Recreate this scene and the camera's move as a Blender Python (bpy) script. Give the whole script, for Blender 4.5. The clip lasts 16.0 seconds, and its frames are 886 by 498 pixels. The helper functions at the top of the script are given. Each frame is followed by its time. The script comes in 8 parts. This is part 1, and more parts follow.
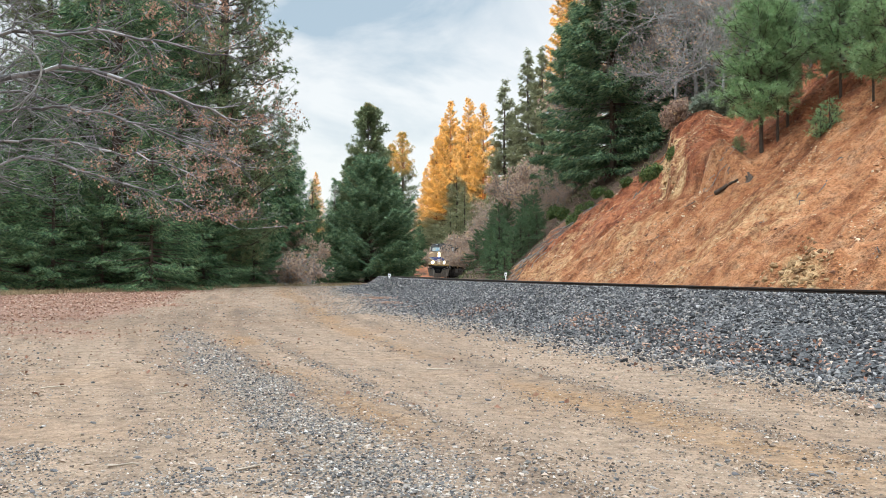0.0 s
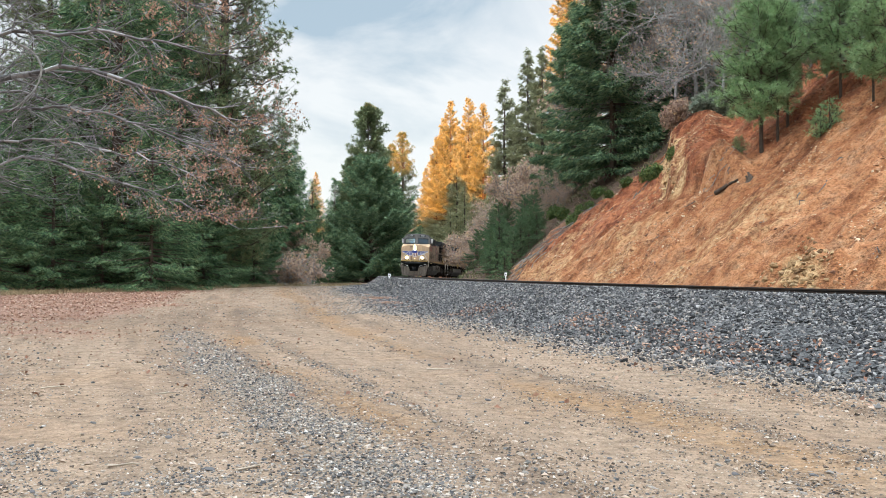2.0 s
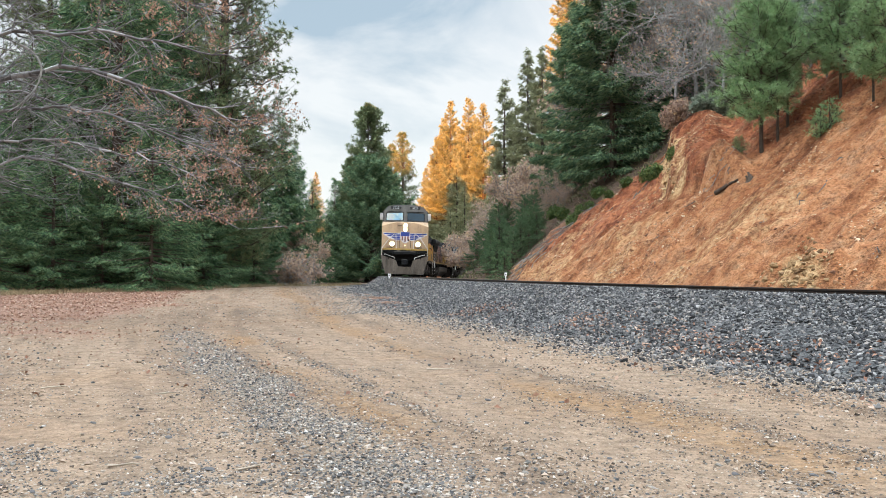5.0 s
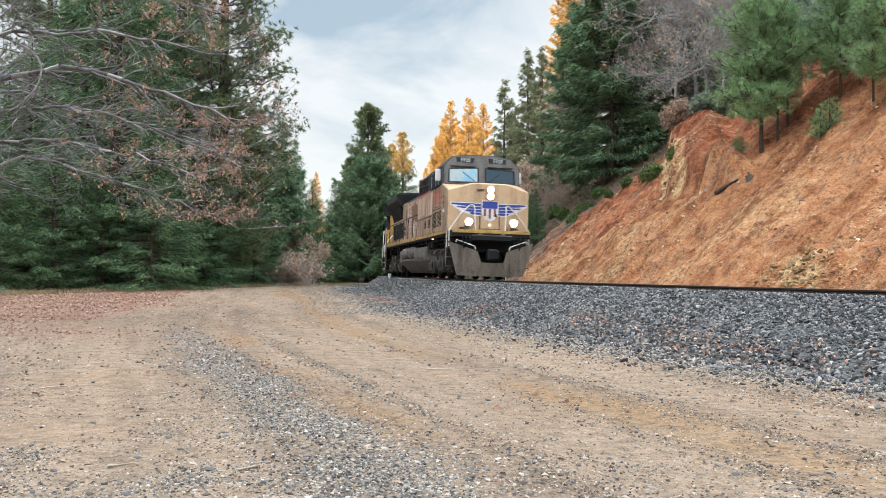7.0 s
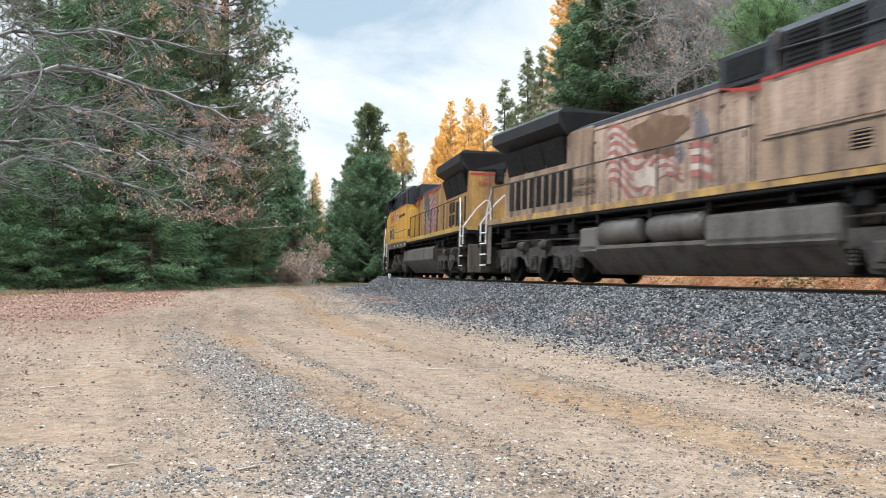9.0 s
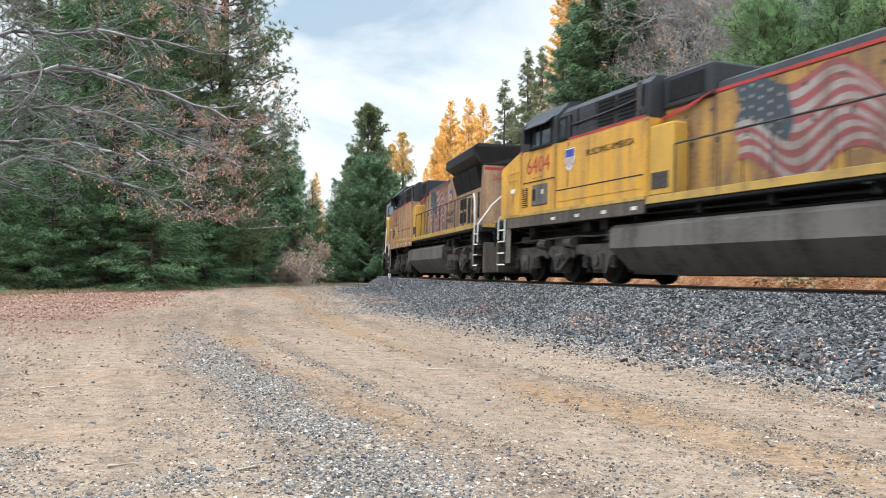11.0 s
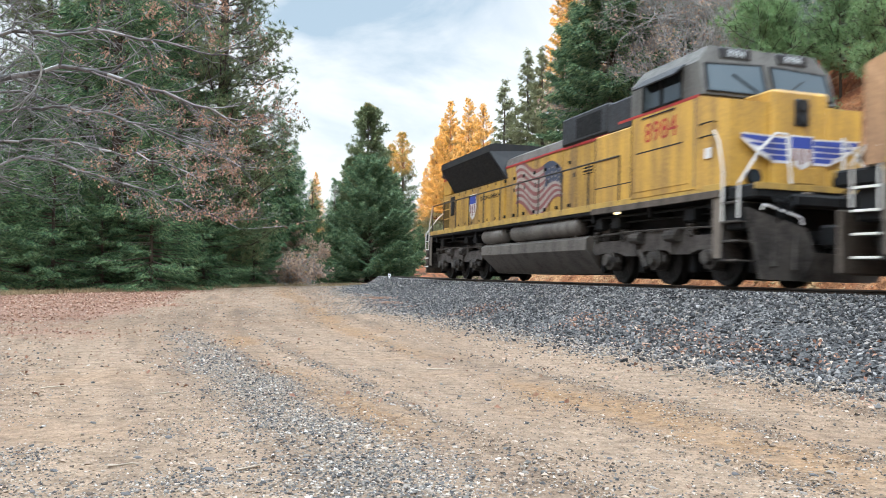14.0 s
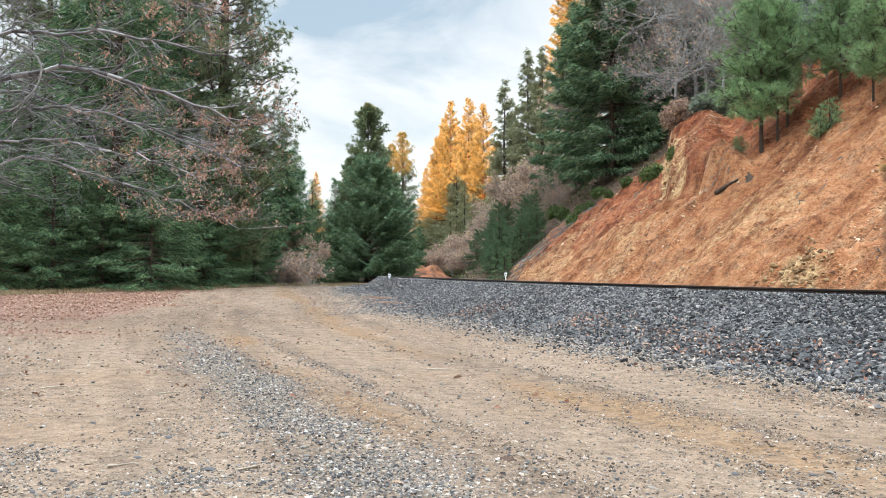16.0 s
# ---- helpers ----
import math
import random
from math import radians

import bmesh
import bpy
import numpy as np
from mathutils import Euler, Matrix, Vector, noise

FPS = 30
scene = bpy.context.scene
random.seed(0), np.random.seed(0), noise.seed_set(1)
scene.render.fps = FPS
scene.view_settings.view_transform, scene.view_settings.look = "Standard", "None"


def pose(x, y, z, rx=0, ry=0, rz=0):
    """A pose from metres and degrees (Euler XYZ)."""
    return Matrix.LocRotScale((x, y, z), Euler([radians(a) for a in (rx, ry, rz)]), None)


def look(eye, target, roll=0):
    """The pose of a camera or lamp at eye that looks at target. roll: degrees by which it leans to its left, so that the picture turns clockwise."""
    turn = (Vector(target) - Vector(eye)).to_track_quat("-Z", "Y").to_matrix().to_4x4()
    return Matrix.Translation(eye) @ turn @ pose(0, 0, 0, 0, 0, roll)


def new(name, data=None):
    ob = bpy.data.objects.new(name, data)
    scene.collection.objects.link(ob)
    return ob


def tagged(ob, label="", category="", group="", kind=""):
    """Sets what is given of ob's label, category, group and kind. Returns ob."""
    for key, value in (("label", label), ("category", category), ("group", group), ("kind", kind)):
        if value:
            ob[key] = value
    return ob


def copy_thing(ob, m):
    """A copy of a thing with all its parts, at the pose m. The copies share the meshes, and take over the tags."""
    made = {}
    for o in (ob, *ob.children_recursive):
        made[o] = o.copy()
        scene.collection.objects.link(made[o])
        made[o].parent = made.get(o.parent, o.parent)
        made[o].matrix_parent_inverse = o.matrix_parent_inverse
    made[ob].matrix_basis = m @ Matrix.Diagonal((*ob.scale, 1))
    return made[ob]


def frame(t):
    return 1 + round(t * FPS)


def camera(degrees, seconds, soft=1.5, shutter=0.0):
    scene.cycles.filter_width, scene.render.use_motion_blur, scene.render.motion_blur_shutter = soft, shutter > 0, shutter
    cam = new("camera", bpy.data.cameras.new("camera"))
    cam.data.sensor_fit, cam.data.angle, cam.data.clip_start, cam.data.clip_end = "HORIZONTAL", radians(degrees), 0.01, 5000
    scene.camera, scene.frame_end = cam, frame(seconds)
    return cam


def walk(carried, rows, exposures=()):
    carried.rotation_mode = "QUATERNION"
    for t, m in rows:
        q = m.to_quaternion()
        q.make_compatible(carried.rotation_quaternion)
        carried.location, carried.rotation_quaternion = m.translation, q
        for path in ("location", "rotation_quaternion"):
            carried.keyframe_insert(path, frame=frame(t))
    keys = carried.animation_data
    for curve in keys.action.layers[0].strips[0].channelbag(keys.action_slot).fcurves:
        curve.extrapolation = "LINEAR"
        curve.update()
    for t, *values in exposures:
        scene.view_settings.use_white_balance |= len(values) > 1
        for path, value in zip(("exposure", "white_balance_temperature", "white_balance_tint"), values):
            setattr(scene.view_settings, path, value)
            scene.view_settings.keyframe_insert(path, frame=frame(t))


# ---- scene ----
cam = camera(55.9, 16.0, soft=0.45, shutter=0.4)
EYE = (0.0, 0.0, 1.0)
HEADING = (0.0, math.cos(0.0344), math.sin(0.0344))
REST = look(EYE, (EYE[0], EYE[1] + HEADING[1], EYE[2] + HEADING[2]), 0.18)
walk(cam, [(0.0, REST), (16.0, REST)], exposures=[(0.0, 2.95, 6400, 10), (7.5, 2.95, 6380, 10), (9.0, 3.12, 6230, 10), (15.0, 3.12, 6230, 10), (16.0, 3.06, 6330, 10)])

# ---------------------------------------------------------------- light
SUN_DIR = Vector((-0.36, -0.93, 0.145)).normalized()   # towards the low evening sun


def make_world():
    w = bpy.data.worlds.new("evening_sky")
    w.use_nodes = True
    scene.world = w
    nt = w.node_tree
    nt.nodes.clear()
    out = nt.nodes.new("ShaderNodeOutputWorld")
    sky = nt.nodes.new("ShaderNodeTexSky")
    sky.sky_type, sky.sun_disc = "NISHITA", False
    sky.sun_elevation = math.asin(SUN_DIR.z)
    sky.sun_rotation = math.atan2(SUN_DIR.x, SUN_DIR.y)
    bg_sky = nt.nodes.new("ShaderNodeBackground")
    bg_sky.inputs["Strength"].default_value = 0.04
    nt.links.new(sky.outputs[0], bg_sky.inputs["Color"])
    # thin broken cloud: soft grey bands over the whole dome, brighter towards the zenith
    tc = nt.nodes.new("ShaderNodeTexCoord")
    sep = nt.nodes.new("ShaderNodeSeparateXYZ")
    nt.links.new(tc.outputs["Generated"], sep.inputs[0])
    mp = nt.nodes.new("ShaderNodeMapping")
    mp.inputs["Scale"].default_value = (1.7, 1.7, 2.6)
    mp.inputs["Rotation"].default_value = (0.0, 0.5, 0.3)
    nt.links.new(tc.outputs["Generated"], mp.inputs[0])
    n1 = nt.nodes.new("ShaderNodeTexNoise")
    n1.inputs["Scale"].default_value, n1.inputs["Detail"].default_value = 2.4, 9.0
    n1.inputs["Roughness"].default_value, n1.inputs["Distortion"].default_value = 0.56, 0.5
    nt.links.new(mp.outputs[0], n1.inputs["Vector"])
    low = nt.nodes.new("ShaderNodeMapRange")
    low.inputs["From Min"].default_value, low.inputs["From Max"].default_value = 0.02, 0.34
    low.inputs["To Min"].default_value, low.inputs["To Max"].default_value = 0.22, -0.08
    nt.links.new(sep.outputs["Z"], low.inputs["Value"])
    add = nt.nodes.new("ShaderNodeMath")
    nt.links.new(n1.outputs["Fac"], add.inputs[0])
    nt.links.new(low.outputs[0], add.inputs[1])
    ramp = nt.nodes.new("ShaderNodeValToRGB")
    ramp.color_ramp.elements[0].position, ramp.color_ramp.elements[0].color = 0.35, (0.50, 0.62, 0.72, 1)
    ramp.color_ramp.elements[1].position, ramp.color_ramp.elements[1].color = 0.55, (1.0, 1.01, 1.01, 1)
    nt.links.new(add.outputs[0], ramp.inputs[0])
    # the veil is thin overhead and lets most light through there
    up = nt.nodes.new("ShaderNodeMapRange")
    up.inputs["From Min"].default_value, up.inputs["From Max"].default_value = 0.34, 1.0
    up.inputs["To Min"].default_value, up.inputs["To Max"].default_value = 0.119, 0.62
    nt.links.new(sep.outputs["Z"], up.inputs["Value"])
    # the western half of the sky, behind the camera, still glows after the added ridge hides the sun
    dot = nt.nodes.new("ShaderNodeVectorMath")
    dot.operation = "DOT_PRODUCT"
    nt.links.new(tc.outputs["Generated"], dot.inputs[0])
    dot.inputs[1].default_value = SUN_DIR
    west = nt.nodes.new("ShaderNodeMapRange")
    west.interpolation_type = "SMOOTHSTEP"
    west.inputs["From Min"].default_value, west.inputs["From Max"].default_value = -0.5, 1.0
    west.inputs["To Min"].default_value, west.inputs["To Max"].default_value = 1.0, 2.3
    nt.links.new(dot.outputs["Value"], west.inputs["Value"])
    power = nt.nodes.new("ShaderNodeMath")
    power.operation = "MULTIPLY"
    nt.links.new(up.outputs[0], power.inputs[0])
    nt.links.new(west.outputs[0], power.inputs[1])
    bg_cloud = nt.nodes.new("ShaderNodeBackground")
    nt.links.new(ramp.outputs[0], bg_cloud.inputs["Color"])
    nt.links.new(power.outputs[0], bg_cloud.inputs["Strength"])
    mix = nt.nodes.new("ShaderNodeMixShader")
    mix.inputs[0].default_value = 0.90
    nt.links.new(bg_sky.outputs[0], mix.inputs[1])
    nt.links.new(bg_cloud.outputs[0], mix.inputs[2])
    nt.links.new(mix.outputs[0], out.inputs[0])
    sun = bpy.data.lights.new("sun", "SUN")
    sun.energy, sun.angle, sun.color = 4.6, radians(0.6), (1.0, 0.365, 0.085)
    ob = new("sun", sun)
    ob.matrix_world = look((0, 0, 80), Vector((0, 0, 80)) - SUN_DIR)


make_world()

# ---------------------------------------------------------------- mesh tools
class Geo:
    """Collects vertices and faces for one mesh."""

    def __init__(self):
        self.v, self.f = [], []

    def add(self, verts, faces):
        n = len(self.v)
        self.v += [tuple(p) for p in verts]
        self.f += [tuple(i + n for i in q) for q in faces]
        return self

    def box(self, x0, x1, y0, y1, z0, z1, b=0.02):
        """A box with chamfered edges."""
        b = min(b, abs(x1 - x0) * 0.45, abs(y1 - y0) * 0.45, abs(z1 - z0) * 0.45)
        lo, hi = (min(x0, x1), min(y0, y1), min(z0, z1)), (max(x0, x1), max(y0, y1), max(z0, z1))
        idx, vs = {}, []
        for sx in (0, 1):
            for sy in (0, 1):
                for sz in (0, 1):
                    sg = (sx, sy, sz)
                    for ax in range(3):
                        p = []
                        for k in range(3):
                            e = hi[k] if sg[k] else lo[k]
                            p.append(e if k == ax else e + (-b if sg[k] else b))
                        idx[(sg, ax)] = len(vs)
                        vs.append(p)
        fs = []
        for ax in range(3):
            u, w = (ax + 1) % 3, (ax + 2) % 3
            for sd in (0, 1):
                q = []
                for a, c in ((0, 0), (1, 0), (1, 1), (0, 1)):
                    sg = [0, 0, 0]
                    sg[ax], sg[u], sg[w] = sd, a, c
                    q.append(idx[(tuple(sg), ax)])
                fs.append(q if sd else q[::-1])
        for ax in range(3):
            u, w = (ax + 1) % 3, (ax + 2) % 3
            for a in (0, 1):
                for c in (0, 1):
                    s0, s1 = [0, 0, 0], [0, 0, 0]
                    s0[u] = s1[u] = a
                    s0[w] = s1[w] = c
                    s1[ax] = 1
                    q = [idx[(tuple(s0), u)], idx[(tuple(s1), u)], idx[(tuple(s1), w)], idx[(tuple(s0), w)]]
                    fs.append(q if (a ^ c) else q[::-1])
        for sg in [(i, j, k) for i in (0, 1) for j in (0, 1) for k in (0, 1)]:
            q = [idx[(sg, 0)], idx[(sg, 1)], idx[(sg, 2)]]
            fs.append(q if sum(sg) % 2 else q[::-1])
        return self.add(vs, fs)

    def prism(self, poly, a0, a1, axis="y"):
        """A polygon drawn in the two other axes, drawn out along an axis."""
        n = len(poly)

        def put(p, a):
            return {"x": (a, p[0], p[1]), "y": (p[0], a, p[1]), "z": (p[0], p[1], a)}[axis]
        vs = [put(p, a0) for p in poly] + [put(p, a1) for p in poly]
        fs = [tuple(range(n))[::-1], tuple(range(n, 2 * n))]
        fs += [(i, (i + 1) % n, n + (i + 1) % n, n + i) for i in range(n)]
        return self.add(vs, fs)

    def cyl(self, p, q, r, r2=None, n=12, caps=True):
        p, q = Vector(p), Vector(q)
        r2 = r if r2 is None else r2
        m = (q - p).to_track_quat("Z", "Y").to_matrix()
        vs = []
        for c, rr in ((p, r), (q, r2)):
            for i in range(n):
                a = 2 * math.pi * i / n
                vs.append(c + m @ Vector((rr * math.cos(a), rr * math.sin(a), 0)))
        fs = [(i, (i + 1) % n, n + (i + 1) % n, n + i) for i in range(n)]
        if caps:
            fs += [tuple(range(n))[::-1], tuple(range(n, 2 * n))]
        return self.add(vs, fs)

    def tube(self, pts, r, n=6):
        for a, b in zip(pts, pts[1:]):
            self.cyl(a, b, r, n=n)
        return self

    def mesh(self, name, mat, smooth=False):
        me = bpy.data.meshes.new(name)
        me.from_pydata(self.v, [], self.f)
        bm = bmesh.new()
        bm.from_mesh(me)
        bmesh.ops.recalc_face_normals(bm, faces=bm.faces)
        bm.to_mesh(me)
        bm.free()
        if smooth:
            me.shade_smooth()
        if mat:
            me.materials.append(mat)
        return me


def part(name, geo, mat, parent, label="", smooth=False):
    me = geo if isinstance(geo, bpy.types.Mesh) else geo.mesh(name, mat, smooth)
    ob = new(name, me)
    ob.parent = parent
    return tagged(ob, label)


def raw_mesh(name, verts, faces, mat, smooth=False):
    """A mesh straight from arrays: verts (n,3), faces (m,k)."""
    me = bpy.data.meshes.new(name)
    verts, faces = np.asarray(verts, np.float32), np.asarray(faces, np.int32)
    m, k = faces.shape
    me.vertices.add(len(verts))
    me.vertices.foreach_set("co", verts.ravel())
    me.loops.add(m * k)
    me.loops.foreach_set("vertex_index", faces.ravel())
    me.polygons.add(m)
    me.polygons.foreach_set("loop_start", np.arange(0, m * k, k, dtype=np.int32))
    me.polygons.foreach_set("loop_total", np.full(m, k, np.int32))
    me.polygons.foreach_set("use_smooth", np.full(m, bool(smooth)))
    me.update(calc_edges=True)
    if mat:
        me.materials.append(mat)
    return me


# ---------------------------------------------------------------- materials
def nodes_of(name):
    m = bpy.data.materials.new(name)
    m.use_nodes = True
    nt = m.node_tree
    return m, nt, nt.nodes["Principled BSDF"]


def noise_node(nt, scale, detail=4.0, rough=0.55, vec=None, dist=0.0):
    n = nt.nodes.new("ShaderNodeTexNoise")
    n.inputs["Scale"].default_value, n.inputs["Detail"].default_value = scale, detail
    n.inputs["Roughness"].default_value, n.inputs["Distortion"].default_value = rough, dist
    if vec is None:
        g = nt.nodes.new("ShaderNodeTexCoord")
        vec = g.outputs["Object"]
    nt.links.new(vec, n.inputs["Vector"])
    return n.outputs["Fac"]


def ramp_node(nt, fac, stops):
    r = nt.nodes.new("ShaderNodeValToRGB")
    while len(r.color_ramp.elements) < len(stops):
        r.color_ramp.elements.new(0.5)
    for e, (p, c) in zip(r.color_ramp.elements, stops):
        e.position, e.color = p, (*c, 1) if len(c) == 3 else c
    nt.links.new(fac, r.inputs[0])
    return r.outputs[0]


def mix_node(nt, fac, a, b, mode="MIX"):
    m = nt.nodes.new("ShaderNodeMix")
    m.data_type, m.blend_type = "RGBA", mode
    for sock, val in ((m.inputs[0], fac), (m.inputs[6], a), (m.inputs[7], b)):
        if isinstance(val, (int, float)):
            sock.default_value = val
        elif isinstance(val, tuple):
            sock.default_value = (*val, 1)
        else:
            nt.links.new(val, sock)
    return m.outputs[2]


def math_node(nt, op, a, b=0.0):
    m = nt.nodes.new("ShaderNodeMath")
    m.operation = op
    for sock, val in ((m.inputs[0], a), (m.inputs[1], b)):
        if isinstance(val, (int, float)):
            sock.default_value = val
        else:
            nt.links.new(val, sock)
    return m.outputs[0]


def bump(nt, bsdf, height, strength=0.4, dist=0.02):
    b = nt.nodes.new("ShaderNodeBump")
    b.inputs["Strength"].default_value, b.inputs["Distance"].default_value = strength, dist
    nt.links.new(height, b.inputs["Height"])
    nt.links.new(b.outputs[0], bsdf.inputs["Normal"])


def worn(name, base, dirt, amount=0.5, rough=0.6, metal=0.0, scale=1.4, streak=True, grain=18.0):
    """Paint or metal with grime in two scales and rain streaks that run down."""
    m, nt, b = nodes_of(name)
    tc = nt.nodes.new("ShaderNodeTexCoord")
    mp = nt.nodes.new("ShaderNodeMapping")
    mp.inputs["Scale"].default_value = (2.6, 2.6, 0.35) if streak else (1, 1, 1)
    nt.links.new(tc.outputs["Object"], mp.inputs[0])
    big = noise_node(nt, scale, 5.0, 0.6, mp.outputs[0])
    fine = noise_node(nt, grain, 3.0, 0.6)
    f = math_node(nt, "ADD", math_node(nt, "MULTIPLY", big, 0.75), math_node(nt, "MULTIPLY", fine, 0.3))
    g = ramp_node(nt, f, [(0.61 - amount * 0.28, (0, 0, 0)), (0.84 - amount * 0.28, (1, 1, 1))])
    tint = mix_node(nt, g, base, dirt)
    if streak:
        blotch = noise_node(nt, 0.9, 6.0, 0.68)
        tint = mix_node(nt, math_node(nt, "MULTIPLY", ramp_node(nt, blotch, [(0.50, (0, 0, 0)), (0.62, (1, 1, 1))]), 0.6 * amount), tint, dirt)
    nt.links.new(tint, b.inputs["Base Color"])
    nt.links.new(ramp_node(nt, fine, [(0.3, (rough * 0.8,) * 3), (0.7, (min(1, rough * 1.2),) * 3)]), b.inputs["Roughness"])
    b.inputs["Metallic"].default_value = metal
    b.inputs["Specular IOR Level"].default_value = 0.5 if rough < 0.5 else 0.22
    bump(nt, b, fine, 0.15, 0.004)
    return m


def varied(name, stops, rough=0.8, per="island", fine=30.0, amount=0.35, translucent=0.0, spec=0.3):
    """A colour picked anew for each loose piece, with a fine mottling."""
    m, nt, b = nodes_of(name)
    if per == "island":
        g = nt.nodes.new("ShaderNodeNewGeometry")
        r = g.outputs["Random Per Island"]
    else:
        g = nt.nodes.new("ShaderNodeObjectInfo")
        r = g.outputs["Random"]
    c = ramp_node(nt, r, stops)
    n = noise_node(nt, fine, 3.0)
    c = mix_node(nt, amount, c, ramp_node(nt, n, [(0.3, (0.25, 0.25, 0.25)), (0.7, (1, 1, 1))]), "MULTIPLY")
    nt.links.new(c, b.inputs["Base Color"])
    b.inputs["Roughness"].default_value = rough
    b.inputs["Specular IOR Level"].default_value = spec
    if translucent:
        t = nt.nodes.new("ShaderNodeBsdfTranslucent")
        nt.links.new(c, t.inputs["Color"])
        mx = nt.nodes.new("ShaderNodeMixShader")
        mx.inputs[0].default_value = translucent
        nt.links.new(b.outputs[0], mx.inputs[1])
        nt.links.new(t.outputs[0], mx.inputs[2])
        nt.links.new(mx.outputs[0], nt.nodes["Material Output"].inputs[0])
    return m


def plain(name, col, rough=0.5, metal=0.0):
    m, nt, b = nodes_of(name)
    n = noise_node(nt, 25.0, 3.0)
    lo = tuple(c * 0.8 for c in col)
    nt.links.new(ramp_node(nt, n, [(0.3, lo), (0.7, col)]), b.inputs["Base Color"])
    b.inputs["Roughness"].default_value, b.inputs["Metallic"].default_value = rough, metal
    return m


def glow(name, col, strength):
    m, nt, b = nodes_of(name)
    b.inputs["Base Color"].default_value = (*col, 1)
    b.inputs["Emission Color"].default_value = (*col, 1)
    b.inputs["Emission Strength"].default_value = strength
    return m

# ---------------------------------------------------------------- the railway's line
TRK_S = np.linspace(-260.0, 140.0, 4001)


def line_of_track():
    """A left-hand curve that tightens slowly and straightens beyond both ends; metres along it from a point near the camera."""
    s = np.clip(TRK_S, -150, 45)
    th = -1.21271 + 0.00709199 * s + 4.36525e-5 * s * s / 2
    dx, dy = np.cos(th), np.sin(th)
    ds = TRK_S[1] - TRK_S[0]
    x = np.concatenate([[0], np.cumsum((dx[1:] + dx[:-1]) / 2 * ds)])
    y = np.concatenate([[0], np.cumsum((dy[1:] + dy[:-1]) / 2 * ds)])
    i = np.searchsorted(TRK_S, 0.0)
    return x - x[i] + 6.69256, y - y[i] + 15.0, th


TRK_X, TRK_Y, TRK_TH = line_of_track()
CANT = 0.02307
GRADE = -0.006335


def crest(s):
    """The line tips over and runs gently down again beyond the curve."""
    d = np.clip(-48.0 - np.asarray(s, float), 0, 110)
    return 0.0092 * d * d / (d + 6.0)


def rail_z(s):
    return 0.8258 + GRADE * np.clip(s, -150, 60) - crest(s)


def track_point(s, w=0.0, z=0.0):
    """A point w metres to the right of the track's middle and z above the rails."""
    x, y, th = (np.interp(s, TRK_S, a) for a in (TRK_X, TRK_Y, TRK_TH))
    c, sn = math.cos(CANT), math.sin(CANT)
    ww, zz = w * c - z * sn, z * c + w * sn
    return np.array([x + np.sin(th) * ww, y - np.cos(th) * ww, rail_z(s) + zz])


def along(x, y):
    """For points on the plan: metres along the track, and metres to its right."""
    x, y = np.asarray(x, float), np.asarray(y, float)
    shp = x.shape
    x, y = x.ravel(), y.ravel()
    tx, ty, tt, ts = TRK_X[::20], TRK_Y[::20], TRK_TH[::20], TRK_S[::20]
    s, o = np.empty_like(x), np.empty_like(x)
    for a in range(0, len(x), 20000):
        b = slice(a, a + 20000)
        d = (x[b, None] - tx) ** 2 + (y[b, None] - ty) ** 2
        i = np.argmin(d, 1)
        dx, dy, th = x[b] - tx[i], y[b] - ty[i], tt[i]
        s[b] = ts[i] + dx * np.cos(th) + dy * np.sin(th)
        o[b] = dx * np.sin(th) - dy * np.cos(th)
    return s.reshape(shp), o.reshape(shp)


# ---------------------------------------------------------------- terrain
def hash_noise(x, y, cell, seed):
    """Smooth value noise on a grid of the given cell, -1 to 1."""
    x, y = np.asarray(x, float) / cell, np.asarray(y, float) / cell
    xi, yi = np.floor(x).astype(np.int64), np.floor(y).astype(np.int64)
    fx, fy = x - xi, y - yi
    fx, fy = fx * fx * (3 - 2 * fx), fy * fy * (3 - 2 * fy)

    def h(i, j):
        n = (i * 374761393 + j * 668265263 + seed * 974634777) & 0x7FFFFFFF
        n = (n ^ (n >> 13)) * 1274126177 & 0x7FFFFFFF
        return ((n ^ (n >> 16)) & 0xFFFF) / 32767.5 - 1
    return (h(xi, yi) * (1 - fx) + h(xi + 1, yi) * fx) * (1 - fy) + (h(xi, yi + 1) * (1 - fx) + h(xi + 1, yi + 1) * fx) * fy


def step01(a, b, x):
    t = np.clip((x - a) / (b - a), 0, 1)
    return t * t * (3 - 2 * t)


def base_z(s):
    return 0.03 + GRADE * np.clip(s, -150, 60) - crest(s)


def bare_mask(s, o):
    """1 on the raw cut above the railway, 0 on the wooded slope beside it."""
    up = -o
    edge = -33.5 + np.clip(up - 9, 0, 30) * 1.25 + 1.2 * hash_noise(s, o, 2.3, 5) + 0.5 * hash_noise(s, o, 0.8, 6)
    top = 16.0 + np.clip(0.35 * (s + 28), -1, 9) + 1.0 * hash_noise(s, o, 3.1, 7)
    return step01(-1.0, 1.0, s - edge) * step01(1.2, -1.2, up - top) * step01(3.6, 4.6, up)


